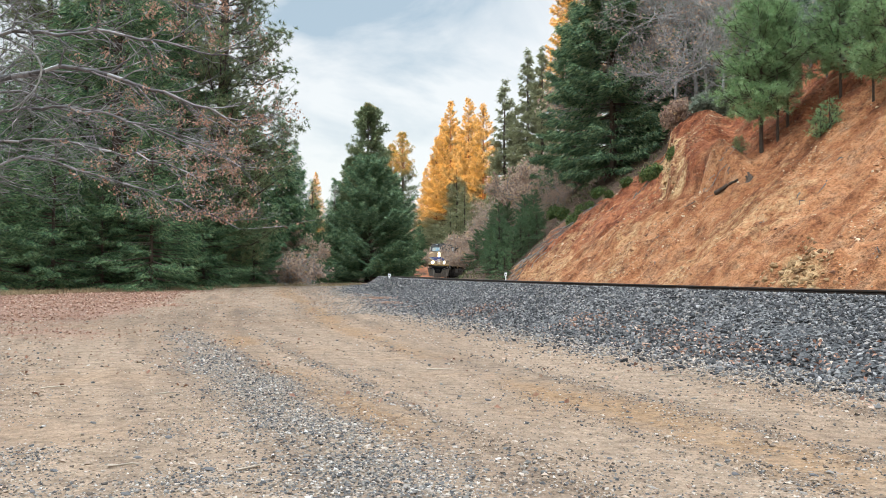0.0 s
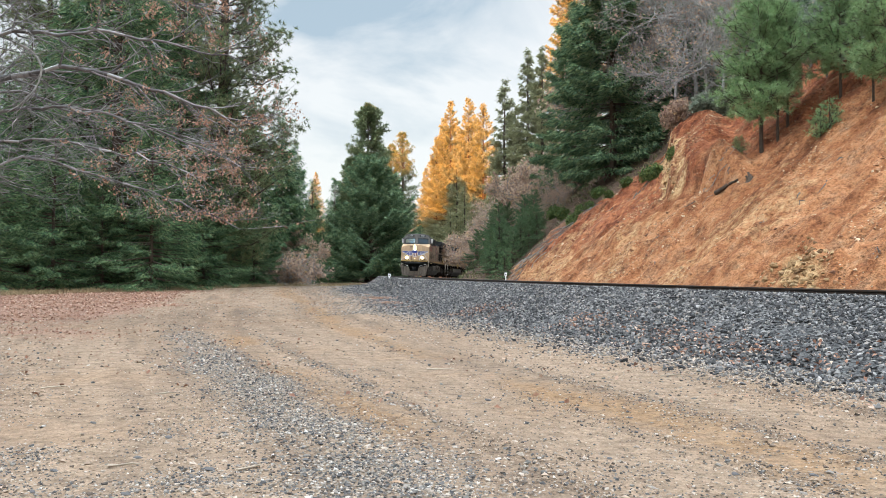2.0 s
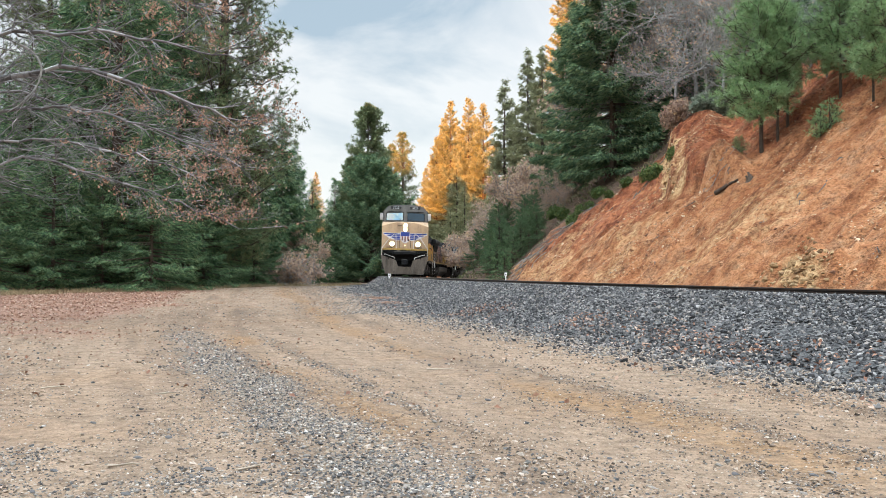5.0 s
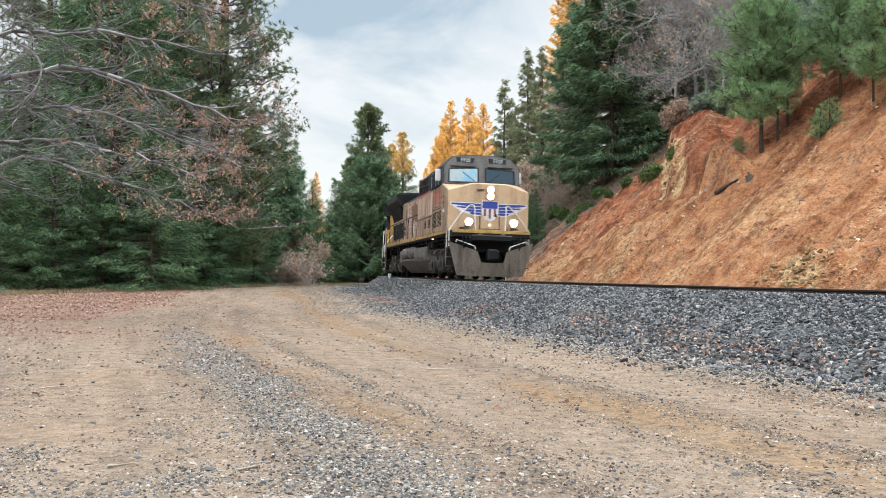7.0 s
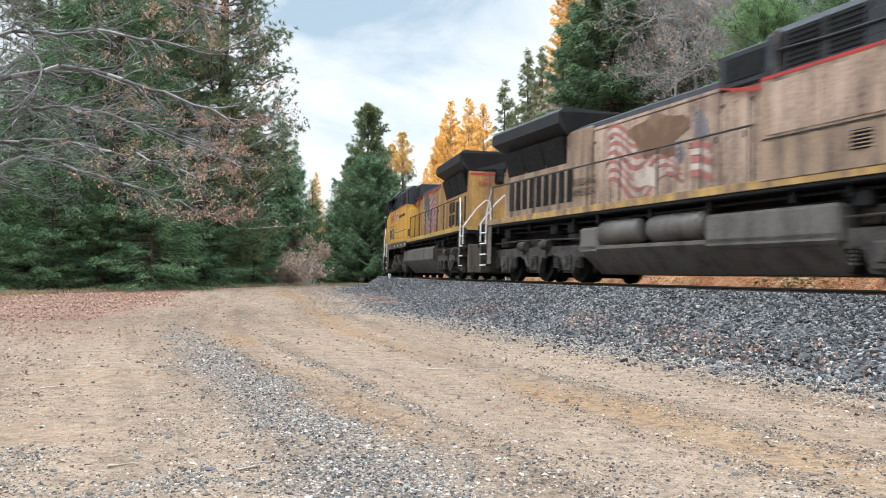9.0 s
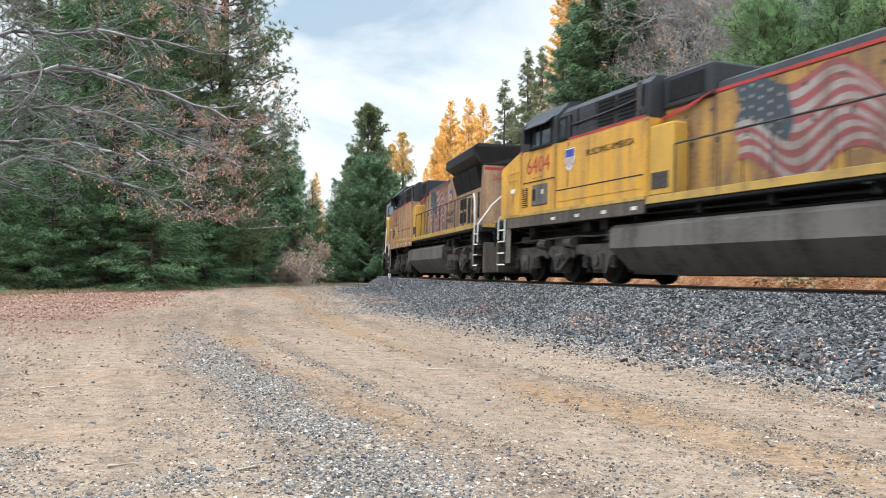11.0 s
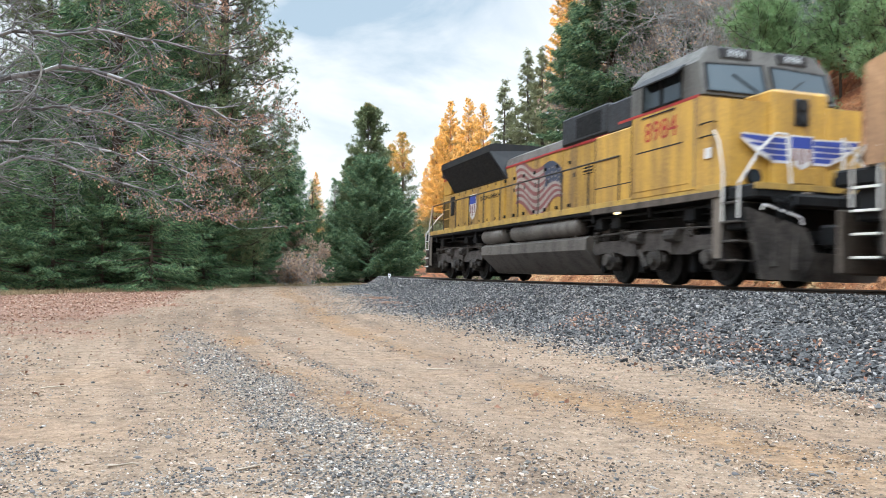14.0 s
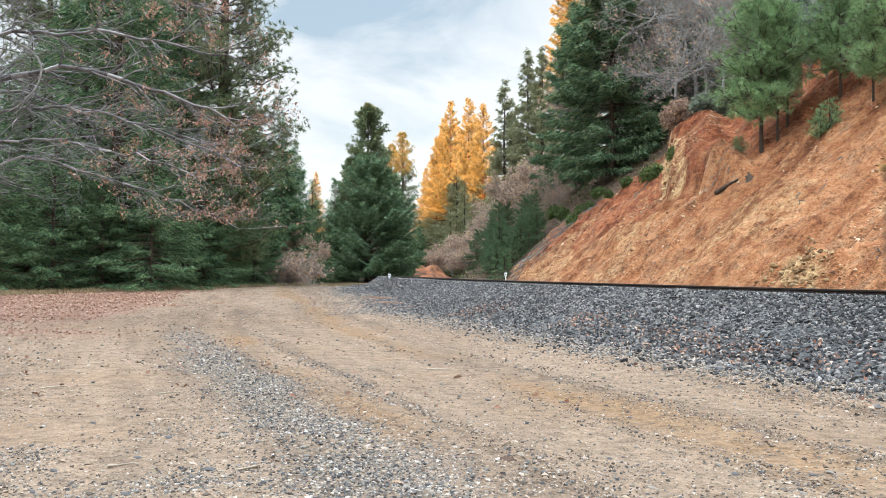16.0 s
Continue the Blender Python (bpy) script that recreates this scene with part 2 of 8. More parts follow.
# two lines that the wheels have drawn on the dirt: the gravel ridge and the right-hand rut, as sideways places at distances ahead
ROAD_AHEAD = (-6.0, 3.7, 5.5, 7.0, 9.0, 11.5, 16.0, 21.0, 30.0, 45.0, 60.0, 90.0)
RIDGE_AT = (2.7, -0.33, -0.95, -1.55, -2.4, -3.4, -5.1, -6.3, -8.4, -11.9, -15.4, -22.4)
RUT_AT = (6.2, 2.35, 1.64, 1.05, 0.32, -0.5, -1.95, -3.0, -5.0, -8.3, -11.4, -17.5)


def lane(x, y):
    """Place across the dirt road: 0 on the gravel ridge, 1 in the right-hand rut."""
    a, b = np.interp(y, ROAD_AHEAD, RIDGE_AT), np.interp(y, ROAD_AHEAD, RUT_AT)
    return (x - a) / (b - a)


def strip(u, mid, half):
    return np.exp(-((u - mid) / half) ** 2)


def terrain(x, y):
    x, y = np.asarray(x, float), np.asarray(y, float)
    s, o = along(x, y)
    z = base_z(s)
    # worn wheel tracks and small unevenness of the dirt
    near = step01(60, 20, np.hypot(x, y))
    z = z + near * (0.018 * hash_noise(x, y, 1.7, 1) + 0.012 * hash_noise(x, y, 0.6, 2))
    z = z + 0.05 * hash_noise(x, y, 6.0, 3) * step01(8, 25, np.hypot(x, y))
    u = lane(x, y)
    z = z + step01(45, 15, y) * (0.022 * strip(u, 0.02, 0.16) + 0.012 * strip(u, 0.41, 0.05) + 0.012 * strip(u, 1.23, 0.08) - 0.014 * strip(u, 0.7, 0.16) - 0.018 * strip(u, 1.0, 0.07) - 0.012 * strip(u, -0.5, 0.2) - 0.012 * strip(u, 1.5, 0.16))
    # cut bank on the far side
    up = np.clip(-o - 4.3, 0, None)
    bare = bare_mask(s, o)
    rise = np.where(up < 14, up * 0.86, 14 * 0.86 + (up - 14) * 0.55)
    rise = np.minimum(rise, 27)
    a = o * 1.0
    b = s + 0.55 * o
    rough = 0.34 * hash_noise(b, a * 0.35, 2.4, 11) + 0.22 * hash_noise(b * 1.2, a * 0.45, 0.95, 12) + 0.13 * hash_noise(s, o, 0.55, 13) + 0.09 * hash_noise(s, o, 0.3, 14) + 0.10 * np.abs(hash_noise(s + 0.3 * o, o * 0.8, 0.7, 20)) - 0.12 * step01(0.35, 0.8, hash_noise(b * 0.8, a * 1.4, 0.8, 25))
    rough = rough + 0.035 * np.abs(hash_noise(s + 0.2 * o, o, 0.26, 27)) - 0.07 * step01(0.3, 0.7, hash_noise(s - 0.4 * o, o * 1.2, 0.42, 28)) + 0.20 * step01(-0.02, 0.10, hash_noise(s * 0.6 + 0.35 * o, o * 1.2, 1.1, 29)) * np.clip(0.5 + hash_noise(s, o, 4.0, 38), 0, 1)
    rough = rough * step01(0, 1.5, up) * (0.45 + 0.55 * bare)
    q = s + 20.0 + 2.2 * (up - 5.1) + 0.5 * hash_noise(s, o, 0.9, 15)
    block = 1.3 * step01(-0.9, 0.2, q) * step01(4.6, 5.6, up + 0.6 * hash_noise(s, o, 0.8, 16)) * step01(12.5, 10.5, up) * step01(7.0, 3.0, q)
    crag = 0.62 * step01(1.5, 0.2, np.hypot((s + 6.3) * 0.75, (up - 1.0) * 1.2)) * (1 + 1.0 * hash_noise(s, o, 0.5, 17))
    scar = block + crag
    fade = step01(150, 60, np.abs(s + 20))
    z = z + rise * (0.35 + 0.65 * fade) + (rough + scar) * np.clip(up, 0, 1)
    # wooded rise at the valley's end; unseen ridge added behind to block the low sun
    far = step01(120, 420, y) * step01(6, 50, np.abs(o))
    z = z + far * 26 + step01(70, 190, np.abs(x)) * step01(60, 180, y) * 14 * step01(6, 50, np.abs(o))
    back = x * SUN_DIR.x + y * SUN_DIR.y
    z = z + 68.5 * step01(70, 165, back) * step01(6, 30, np.abs(o)) + 4 * hash_noise(x, y, 40, 8) * step01(60, 150, back)
    return z


def axis_steps(lo, hi, f0, f1, fine, grow):
    out = list(np.arange(f0, f1 + fine / 2, fine))
    st, v = fine, f1
    while v < hi:
        st *= grow
        v += st
        out.append(v)
    st, v = fine, f0
    while v > lo:
        st *= grow
        v -= st
        out.insert(0, v)
    return np.array(out)


def graded(lo, hi, cuts, steps, grow):
    """Grid lines that are closest in the middle stretch and spread out beyond the ends."""
    mid = np.concatenate([np.linspace(a, b, int((b - a) / st) + 1)[:-1] for a, b, st in zip(cuts, cuts[1:], steps)] + [[cuts[-1]]])
    ends = axis_steps(lo, hi, cuts[0], cuts[-1], steps[0], grow)
    return np.concatenate([ends[ends < cuts[0] - 0.01], mid, ends[ends > cuts[-1] + 0.2]])


def ground_material():
    m, nt, b = nodes_of("ground_earth")
    att = {}
    for k in ("bare", "litter", "wood", "grit", "tan", "raw", "rust", "track"):
        a = nt.nodes.new("ShaderNodeAttribute")
        a.attribute_name = k
        att[k] = a.outputs["Fac"]
    big, mid, fine, grain = (noise_node(nt, sc, d, 0.6) for sc, d in ((0.45, 4), (2.6, 5), (14.0, 3), (70.0, 1)))
    road = nt.nodes.new("ShaderNodeAttribute")
    road.attribute_name = "road"
    track = noise_node(nt, 1.0, 5, 0.62, road.outputs["Vector"], 0.25)
    fleck = noise_node(nt, 5.0, 5, 0.65)
    dirt = ramp_node(nt, track, [(0.30, (0.170, 0.122, 0.089)), (0.48, (0.254, 0.181, 0.127)), (0.66, (0.330, 0.240, 0.171))])
    dirt = mix_node(nt, 0.55, dirt, ramp_node(nt, mid, [(0.28, (0.62, 0.60, 0.59)), (0.5, (1.0, 1.0, 1.0)), (0.74, (1.22, 1.21, 1.2))]), "MULTIPLY")
    dirt = mix_node(nt, math_node(nt, "MULTIPLY", att["track"], 0.62), dirt, ramp_node(nt, fleck, [(0.3, (0.282, 0.202, 0.14)), (0.7, (0.37, 0.273, 0.194))]))
    dirt = mix_node(nt, math_node(nt, "MULTIPLY", ramp_node(nt, big, [(0.50, (0, 0, 0)), (0.70, (1, 1, 1))]), 0.35), dirt, (0.30, 0.18, 0.10))
    dirt = mix_node(nt, 0.6, dirt, ramp_node(nt, fleck, [(0.34, (0.55, 0.53, 0.52)), (0.46, (0.98, 0.98, 0.98)), (0.64, (1.1, 1.1, 1.1))]), "MULTIPLY")
    dirt = mix_node(nt, 0.55, dirt, ramp_node(nt, fine, [(0.3, (0.5, 0.49, 0.48)), (0.6, (1.1, 1.1, 1.1))]), "MULTIPLY")
    edge = math_node(nt, "ADD", att["rust"], math_node(nt, "MULTIPLY", math_node(nt, "SUBTRACT", fleck, 0.5), 1.6))
    dirt = mix_node(nt, ramp_node(nt, edge, [(0.15, (0, 0, 0)), (0.75, (0.62, 0.62, 0.62))]), dirt, ramp_node(nt, fine, [(0.3, (0.165, 0.088, 0.037)), (0.55, (0.28, 0.158, 0.07)), (0.75, (0.35, 0.215, 0.11))]))
    # dark specks paint small shadows among the pebbles; light ones are pale grit
    speck_and_shade = noise_node(nt, 46.0, 2, 0.65)
    dirt = mix_node(nt, 0.7, dirt, ramp_node(nt, speck_and_shade, [(0.31, (0.34, 0.33, 0.33)), (0.42, (0.92, 0.92, 0.92)), (0.58, (1.03, 1.03, 1.03)), (0.70, (1.4, 1.4, 1.4))]), "MULTIPLY")
    grit = ramp_node(nt, grain, [(0.3, (0.07, 0.066, 0.062)), (0.55, (0.19, 0.17, 0.15)), (0.75, (0.36, 0.32, 0.275))])
    edge = math_node(nt, "ADD", att["grit"], math_node(nt, "MULTIPLY", math_node(nt, "SUBTRACT", fine, 0.5), 1.4))
    c = mix_node(nt, ramp_node(nt, edge, [(0.35, (0, 0, 0)), (0.75, (0.45, 0.45, 0.45))]), dirt, grit)
    lit = ramp_node(nt, grain, [(0.3, (0.15, 0.078, 0.054)), (0.5, (0.27, 0.153, 0.11)), (0.7, (0.40, 0.265, 0.20))])
    edge = math_node(nt, "ADD", att["litter"], math_node(nt, "MULTIPLY", math_node(nt, "SUBTRACT", mid, 0.5), 1.2))
    c = mix_node(nt, ramp_node(nt, edge, [(0.35, (0, 0, 0)), (0.75, (0.85, 0.85, 0.85))]), c, lit)
    low = ramp_node(nt, mid, [(0.22, (0.225, 0.084, 0.038)), (0.45, (0.37, 0.163, 0.074)), (0.6, (0.425, 0.21, 0.103)), (0.80, (0.51, 0.325, 0.19))])
    high = ramp_node(nt, mid, [(0.25, (0.13, 0.042, 0.025)), (0.48, (0.285, 0.10, 0.047)), (0.66, (0.385, 0.15, 0.067)), (0.85, (0.46, 0.24, 0.125))])
    edge = math_node(nt, "ADD", att["raw"], math_node(nt, "MULTIPLY", math_node(nt, "SUBTRACT", big, 0.5), 1.6))
    red = mix_node(nt, ramp_node(nt, edge, [(0.3, (0, 0, 0)), (0.7, (1, 1, 1))]), low, high)
    red = mix_node(nt, ramp_node(nt, noise_node(nt, 1.1, 6, 0.7), [(0.52, (0, 0, 0)), (0.62, (0.6, 0.6, 0.6))]), red, ramp_node(nt, fine, [(0.3, (0.16, 0.085, 0.05)), (0.7, (0.33, 0.19, 0.11))]))
    run = nt.nodes.new("ShaderNodeAttribute")
    run.attribute_name = "run"
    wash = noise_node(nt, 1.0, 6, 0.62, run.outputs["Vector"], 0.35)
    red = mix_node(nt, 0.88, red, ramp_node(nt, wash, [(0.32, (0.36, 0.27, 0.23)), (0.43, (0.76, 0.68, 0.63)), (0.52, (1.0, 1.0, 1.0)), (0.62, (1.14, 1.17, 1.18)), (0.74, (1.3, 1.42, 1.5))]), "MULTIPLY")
    # low spots darkened in the colour: shade painted between the clods
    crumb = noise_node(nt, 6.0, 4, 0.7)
    hollow_shade = noise_node(nt, 1.7, 6, 0.68)
    red = mix_node(nt, 0.72, red, ramp_node(nt, hollow_shade, [(0.36, (0.40, 0.36, 0.34)), (0.45, (0.92, 0.9, 0.88)), (0.58, (1.05, 1.05, 1.05)), (0.68, (1.22, 1.26, 1.3))]), "MULTIPLY")
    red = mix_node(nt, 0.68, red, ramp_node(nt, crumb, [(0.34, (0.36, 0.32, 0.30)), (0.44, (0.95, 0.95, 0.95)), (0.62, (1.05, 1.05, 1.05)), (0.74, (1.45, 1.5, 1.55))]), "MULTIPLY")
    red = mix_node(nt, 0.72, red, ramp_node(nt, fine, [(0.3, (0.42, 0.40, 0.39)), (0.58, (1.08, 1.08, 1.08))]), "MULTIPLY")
    red = mix_node(nt, ramp_node(nt, math_node(nt, "ADD", att["tan"], math_node(nt, "MULTIPLY", math_node(nt, "SUBTRACT", mid, 0.5), 1.0)), [(0.35, (0, 0, 0)), (0.8, (0.9, 0.9, 0.9))]), red, ramp_node(nt, crumb, [(0.36, (0.15, 0.08, 0.042)), (0.46, (0.40, 0.235, 0.11)), (0.62, (0.62, 0.44, 0.235))]))
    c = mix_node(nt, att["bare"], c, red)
    duff = ramp_node(nt, fine, [(0.3, (0.03, 0.022, 0.017)), (0.55, (0.085, 0.055, 0.037)), (0.75, (0.16, 0.105, 0.065))])
    c = mix_node(nt, att["wood"], c, duff)
    nt.links.new(c, b.inputs["Base Color"])
    b.inputs["Roughness"].default_value = 0.95
    b.inputs["Specular IOR Level"].default_value = 0.15
    h = math_node(nt, "ADD", math_node(nt, "MULTIPLY", fine, 1.0), math_node(nt, "MULTIPLY", grain, 0.4))
    # the same noises raise the relief, so the painted shade sits in its dips
    h = math_node(nt, "ADD", h, math_node(nt, "MULTIPLY", math_node(nt, "ADD", math_node(nt, "ADD", crumb, math_node(nt, "MULTIPLY", hollow_shade, 2.2)), wash), math_node(nt, "MULTIPLY", att["bare"], 1.5)))
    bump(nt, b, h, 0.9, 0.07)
    return m


def grit_mask(x, y):
    """Where loose grey gravel lies thick on the dirt: the ridge between the wheel tracks and thinner trails."""
    u = lane(x, y) + 0.05 * hash_noise(x, y, 0.9, 18) + 0.03 * hash_noise(x, y, 0.35, 30)
    near = step01(7.5, 4.2, y)
    ridge = (0.92 - 0.3 * near + 0.2 * hash_noise(x, y, 0.7, 39)) * strip(u, 0.02 + 0.03 * near, 0.17 + 0.05 * near) * (0.35 + 0.65 * step01(17, 11, y)) * step01(34, 20, y)
    trail = 0.42 * strip(u, 0.41, 0.055) * step01(22, 12, y) * step01(4.6, 7.5, y) + 0.30 * strip(u, 1.23, 0.05) * step01(18, 9, y)
    loose = np.clip(0.12 + 0.4 * hash_noise(x, y, 0.6, 32), 0, 1) * step01(-2.2, -0.8, u) * step01(-0.1, -0.35, u) * step01(7.5, 4.6, y)
    loose = loose + np.clip(0.02 + 0.42 * hash_noise(x, y, 0.6, 33), 0, 1) * step01(0.2, 0.5, u) * step01(5.4, 4.0, y)
    return np.clip(ridge + trail + loose, 0, 1)


def track_mask(x, y):
    """1 where tyres have pressed the dirt smooth and pale."""
    u = lane(x, y) + 0.03 * hash_noise(x, y, 1.6, 34)
    return np.clip(0.9 * strip(u, 0.70, 0.17) + 0.9 * strip(u, 1.52, 0.17) + 0.9 * strip(u, -0.52, 0.22) + 0.7 * strip(u, -1.25, 0.3) + 0.7 * strip(u, 1.09, 0.05), 0, 1)


def rust_mask(x, y):
    """Patches of orange clay that show through between the wheel tracks."""
    u = lane(x, y) + 0.04 * hash_noise(x, y, 1.3, 35)
    a = strip(u, 0.25, 0.085) * step01(4.5, 6, y) * step01(20, 15, y)
    b = strip(u, 1.0, 0.085) * step01(4, 7, y) + 0.9 * strip(u, 1.12, 0.22) * step01(8.5, 6, y)
    c = strip(u, 0.85, 0.1) * step01(33, 38, y) * step01(52, 44, y)
    return np.clip(a + b + c, 0, 1) * np.clip(0.72 + 0.8 * hash_noise(x, y, 1.4, 37), 0, 1)


def litter_mask(x, y):
    """Fallen leaves cover the verge on the wood's side of the road and thin out towards the camera."""
    u = lane(x, y) + 0.22 * hash_noise(x, y, 2.0, 21) + 0.1 * hash_noise(x, y, 0.7, 40)
    return step01(-0.12, -0.7, u) * step01(7, 25, y + 3.5 * hash_noise(x, y, 2.4, 22) + 1.5 * hash_noise(x, y, 0.7, 44))


def make_ground():
    xs = graded(-900, 900, (-10, 4, 20, 30), (0.24, 0.11, 0.24), 1.12)
    ys = graded(-500, 2200, (2.5, 16, 46, 60), (0.24, 0.11, 0.24), 1.10)
    X, Y = np.meshgrid(xs, ys)
    Z = terrain(X, Y)
    nx, ny = len(xs), len(ys)
    v = np.stack([X.ravel(), Y.ravel(), Z.ravel()], 1)
    i = (np.arange(ny - 1)[:, None] * nx + np.arange(nx - 1)[None]).ravel()
    f = np.stack([i, i + 1, i + nx + 1, i + nx], 1)
    me = raw_mesh("ground", v, f, ground_material(), True)
    s, o = along(X.ravel(), Y.ravel())
    x, y = X.ravel(), Y.ravel()
    bare = bare_mask(s, o)
    litter = litter_mask(x, y)
    wood = np.maximum(step01(-4.2, -5.5, o) * (1 - bare), step01(52, 62, y + 3 * hash_noise(x, y, 6, 23)) * step01(4, 9, o))
    tan = np.clip(0.75 * hash_noise(s, o, 2.6, 31) + 0.08, 0, 0.5) * step01(16, 6, -o)
    tan = np.maximum(tan, 0.62 * step01(1.2, 0.3, np.hypot((s + 6.3) * 0.75, (o + 5.3) * 1.3)) * (1 + 0.8 * hash_noise(s, o, 0.5, 24)))
    q = s + 20.0 + 2.2 * (-o - 9.4) + 0.8 * hash_noise(s, o, 1.0, 19)
    tan = np.maximum(tan, np.clip(0.62 + 0.55 * hash_noise(s, o, 0.45, 26), 0, 1) * step01(2.0, 0.8, np.abs(q + 0.3)) * step01(8.6, 9.6, -o) * step01(13.0, 12.0, -o))
    for k, a in (("bare", bare), ("litter", litter), ("wood", wood), ("grit", np.maximum(grit_mask(x, y), 0.62 * step01(1.1, 0.2, o - 5.35 + 2.0 * step01(-4, -22, s)) * step01(2, 4, o))), ("tan", tan), ("rust", rust_mask(x, y)), ("track", track_mask(x, y)), ("raw", step01(3, 9, -o - 4.3 - 0.4 * (s + 18)))):
        at = me.attributes.new(k, "FLOAT", "POINT")
        at.data.foreach_set("value", np.asarray(a, np.float32))
    for k, a, b in (("road", 6.5 * lane(x, y), 0.16 * y), ("run", 0.85 * s + 0.12 * o, 0.16 * o)):
        at = me.attributes.new(k, "FLOAT_VECTOR", "POINT")
        at.data.foreach_set("vector", np.stack([a, b, 0 * a], 1).astype(np.float32).ravel())
    return tagged(new("ground", me), "tan dirt road, leaf-strewn verge and raw red earth bank", "ground", kind="structure")


make_ground()


def make_mound():
    """A raw red slip of earth beside the railway where it leaves the view."""
    xs, ys = np.linspace(-9, 3.2, 62), np.linspace(131, 150, 60)
    X, Y = np.meshgrid(xs, ys)
    n = 0.5 * hash_noise(X, Y, 2.2, 71) + 0.3 * hash_noise(X, Y, 0.9, 72) + 0.15 * hash_noise(X, Y, 0.4, 73)
    Z = terrain(X, Y) - 0.25 + (2.9 + 1.9 * n) * np.exp(-((X + 2.6) / 3.7) ** 2 - ((Y - 141) / 4.4) ** 2)
    i = (np.arange(59)[:, None] * 62 + np.arange(61)[None]).ravel()
    mat = worn("red_earth_slip", (0.29, 0.115, 0.055), (0.07, 0.045, 0.03), 0.55, 0.95, 0.0, 0.9, False, 6.0)
    me = raw_mesh("earth_mound", np.stack([X.ravel(), Y.ravel(), Z.ravel()], 1), np.stack([i, i + 1, i + 63, i + 62], 1), mat, True)
    tagged(new("earth_mound", me), "raw red earth slip beside the far curve", "earth", kind="structure")


make_mound()


# ---------------------------------------------------------------- railway track
M_RAIL = worn("rail_steel", (0.028, 0.023, 0.02), (0.06, 0.036, 0.024), 0.6, 0.55, 0.4, 6.0, False)
M_TIE = worn("tie_wood", (0.075, 0.06, 0.05), (0.03, 0.026, 0.024), 0.5, 0.9, 0.0, 6.0, False)
BALLAST_STOPS = [(0.0, (0.018, 0.018, 0.019)), (0.35, (0.058, 0.057, 0.059)), (0.65, (0.122, 0.118, 0.117)), (0.88, (0.25, 0.24, 0.23)),
                 (0.96, (0.24, 0.20, 0.17)), (1.0, (0.40, 0.385, 0.37))]
M_STONE = varied("ballast_stone", BALLAST_STOPS, 0.75, fine=40.0)
M_GRAVEL = varied("road_gravel", [(0.0, (0.045, 0.045, 0.047)), (0.25, (0.10, 0.097, 0.096)), (0.48, (0.175, 0.163, 0.15)), (0.7, (0.27, 0.235, 0.20)),
                                  (0.88, (0.36, 0.30, 0.24)), (1.0, (0.52, 0.49, 0.45))], 0.85, fine=60.0)


def ballast_top(s, o):
    """Height of the ballast bed's surface to the right (o > 0) or left of the track's middle."""
    foot = 4.8 + 0.25 * np.sin(s * 0.31) + 0.3 * hash_noise(s, o * 0 + 3, 2.1, 41) - 2.0 * step01(-4, -22, s)
    top = rail_z(s) - 0.115 + CANT * np.clip(o, -2, 2)
    low = base_z(s) - 0.08
    a = np.abs(o)
    foot = np.where(o > 0, foot, 3.9)
    t = np.clip((a - 1.75) / (foot - 1.75), 0, 1)
    prof = 1 - t ** 0.9 * (1 - 0.12 * np.sin(t * math.pi))
    return low + (top - low) * prof


def make_ballast_bed():
    ss = np.concatenate([np.arange(-220, -40, 1.0), np.arange(-40, 26, 0.35), np.arange(26, 110, 1.0)])
    oo = np.concatenate([np.arange(-4.1, -1.7, 0.4), np.arange(-1.7, 6.6, 0.28)])
    S, O = np.meshgrid(ss, oo)
    x, y, th = (np.interp(S, TRK_S, a) for a in (TRK_X, TRK_Y, TRK_TH))
    Z = ballast_top(S, O) + 0.02 * hash_noise(S, O, 0.5, 42)
    v = np.stack([(x + np.sin(th) * O).ravel(), (y - np.cos(th) * O).ravel(), Z.ravel()], 1)
    ns, no = len(ss), len(oo)
    i = (np.arange(no - 1)[:, None] * ns + np.arange(ns - 1)[None]).ravel()
    f = np.stack([i, i + 1, i + ns + 1, i + ns], 1)
    m, nt, b = nodes_of("ballast_bed")
    vor = nt.nodes.new("ShaderNodeTexVoronoi")
    vor.inputs["Scale"].default_value = 17.0
    tc = nt.nodes.new("ShaderNodeTexCoord")
    nt.links.new(tc.outputs["Object"], vor.inputs["Vector"])
    sep = nt.nodes.new("ShaderNodeSeparateColor")
    nt.links.new(vor.outputs["Color"], sep.inputs[0])
    nt.links.new(ramp_node(nt, sep.outputs[0], [(0.0, (0.02, 0.02, 0.021)), (0.6, (0.06, 0.06, 0.06)), (1.0, (0.11, 0.105, 0.10))]), b.inputs["Base Color"])
    b.inputs["Roughness"].default_value = 0.85
    bump(nt, b, vor.outputs["Distance"], 1.0, 0.06)
    tagged(new("ballast_bed", raw_mesh("ballast_bed", v, f, m)), "sloping bed of grey crushed stone under the rails", "ballast", kind="structure")


make_ballast_bed()


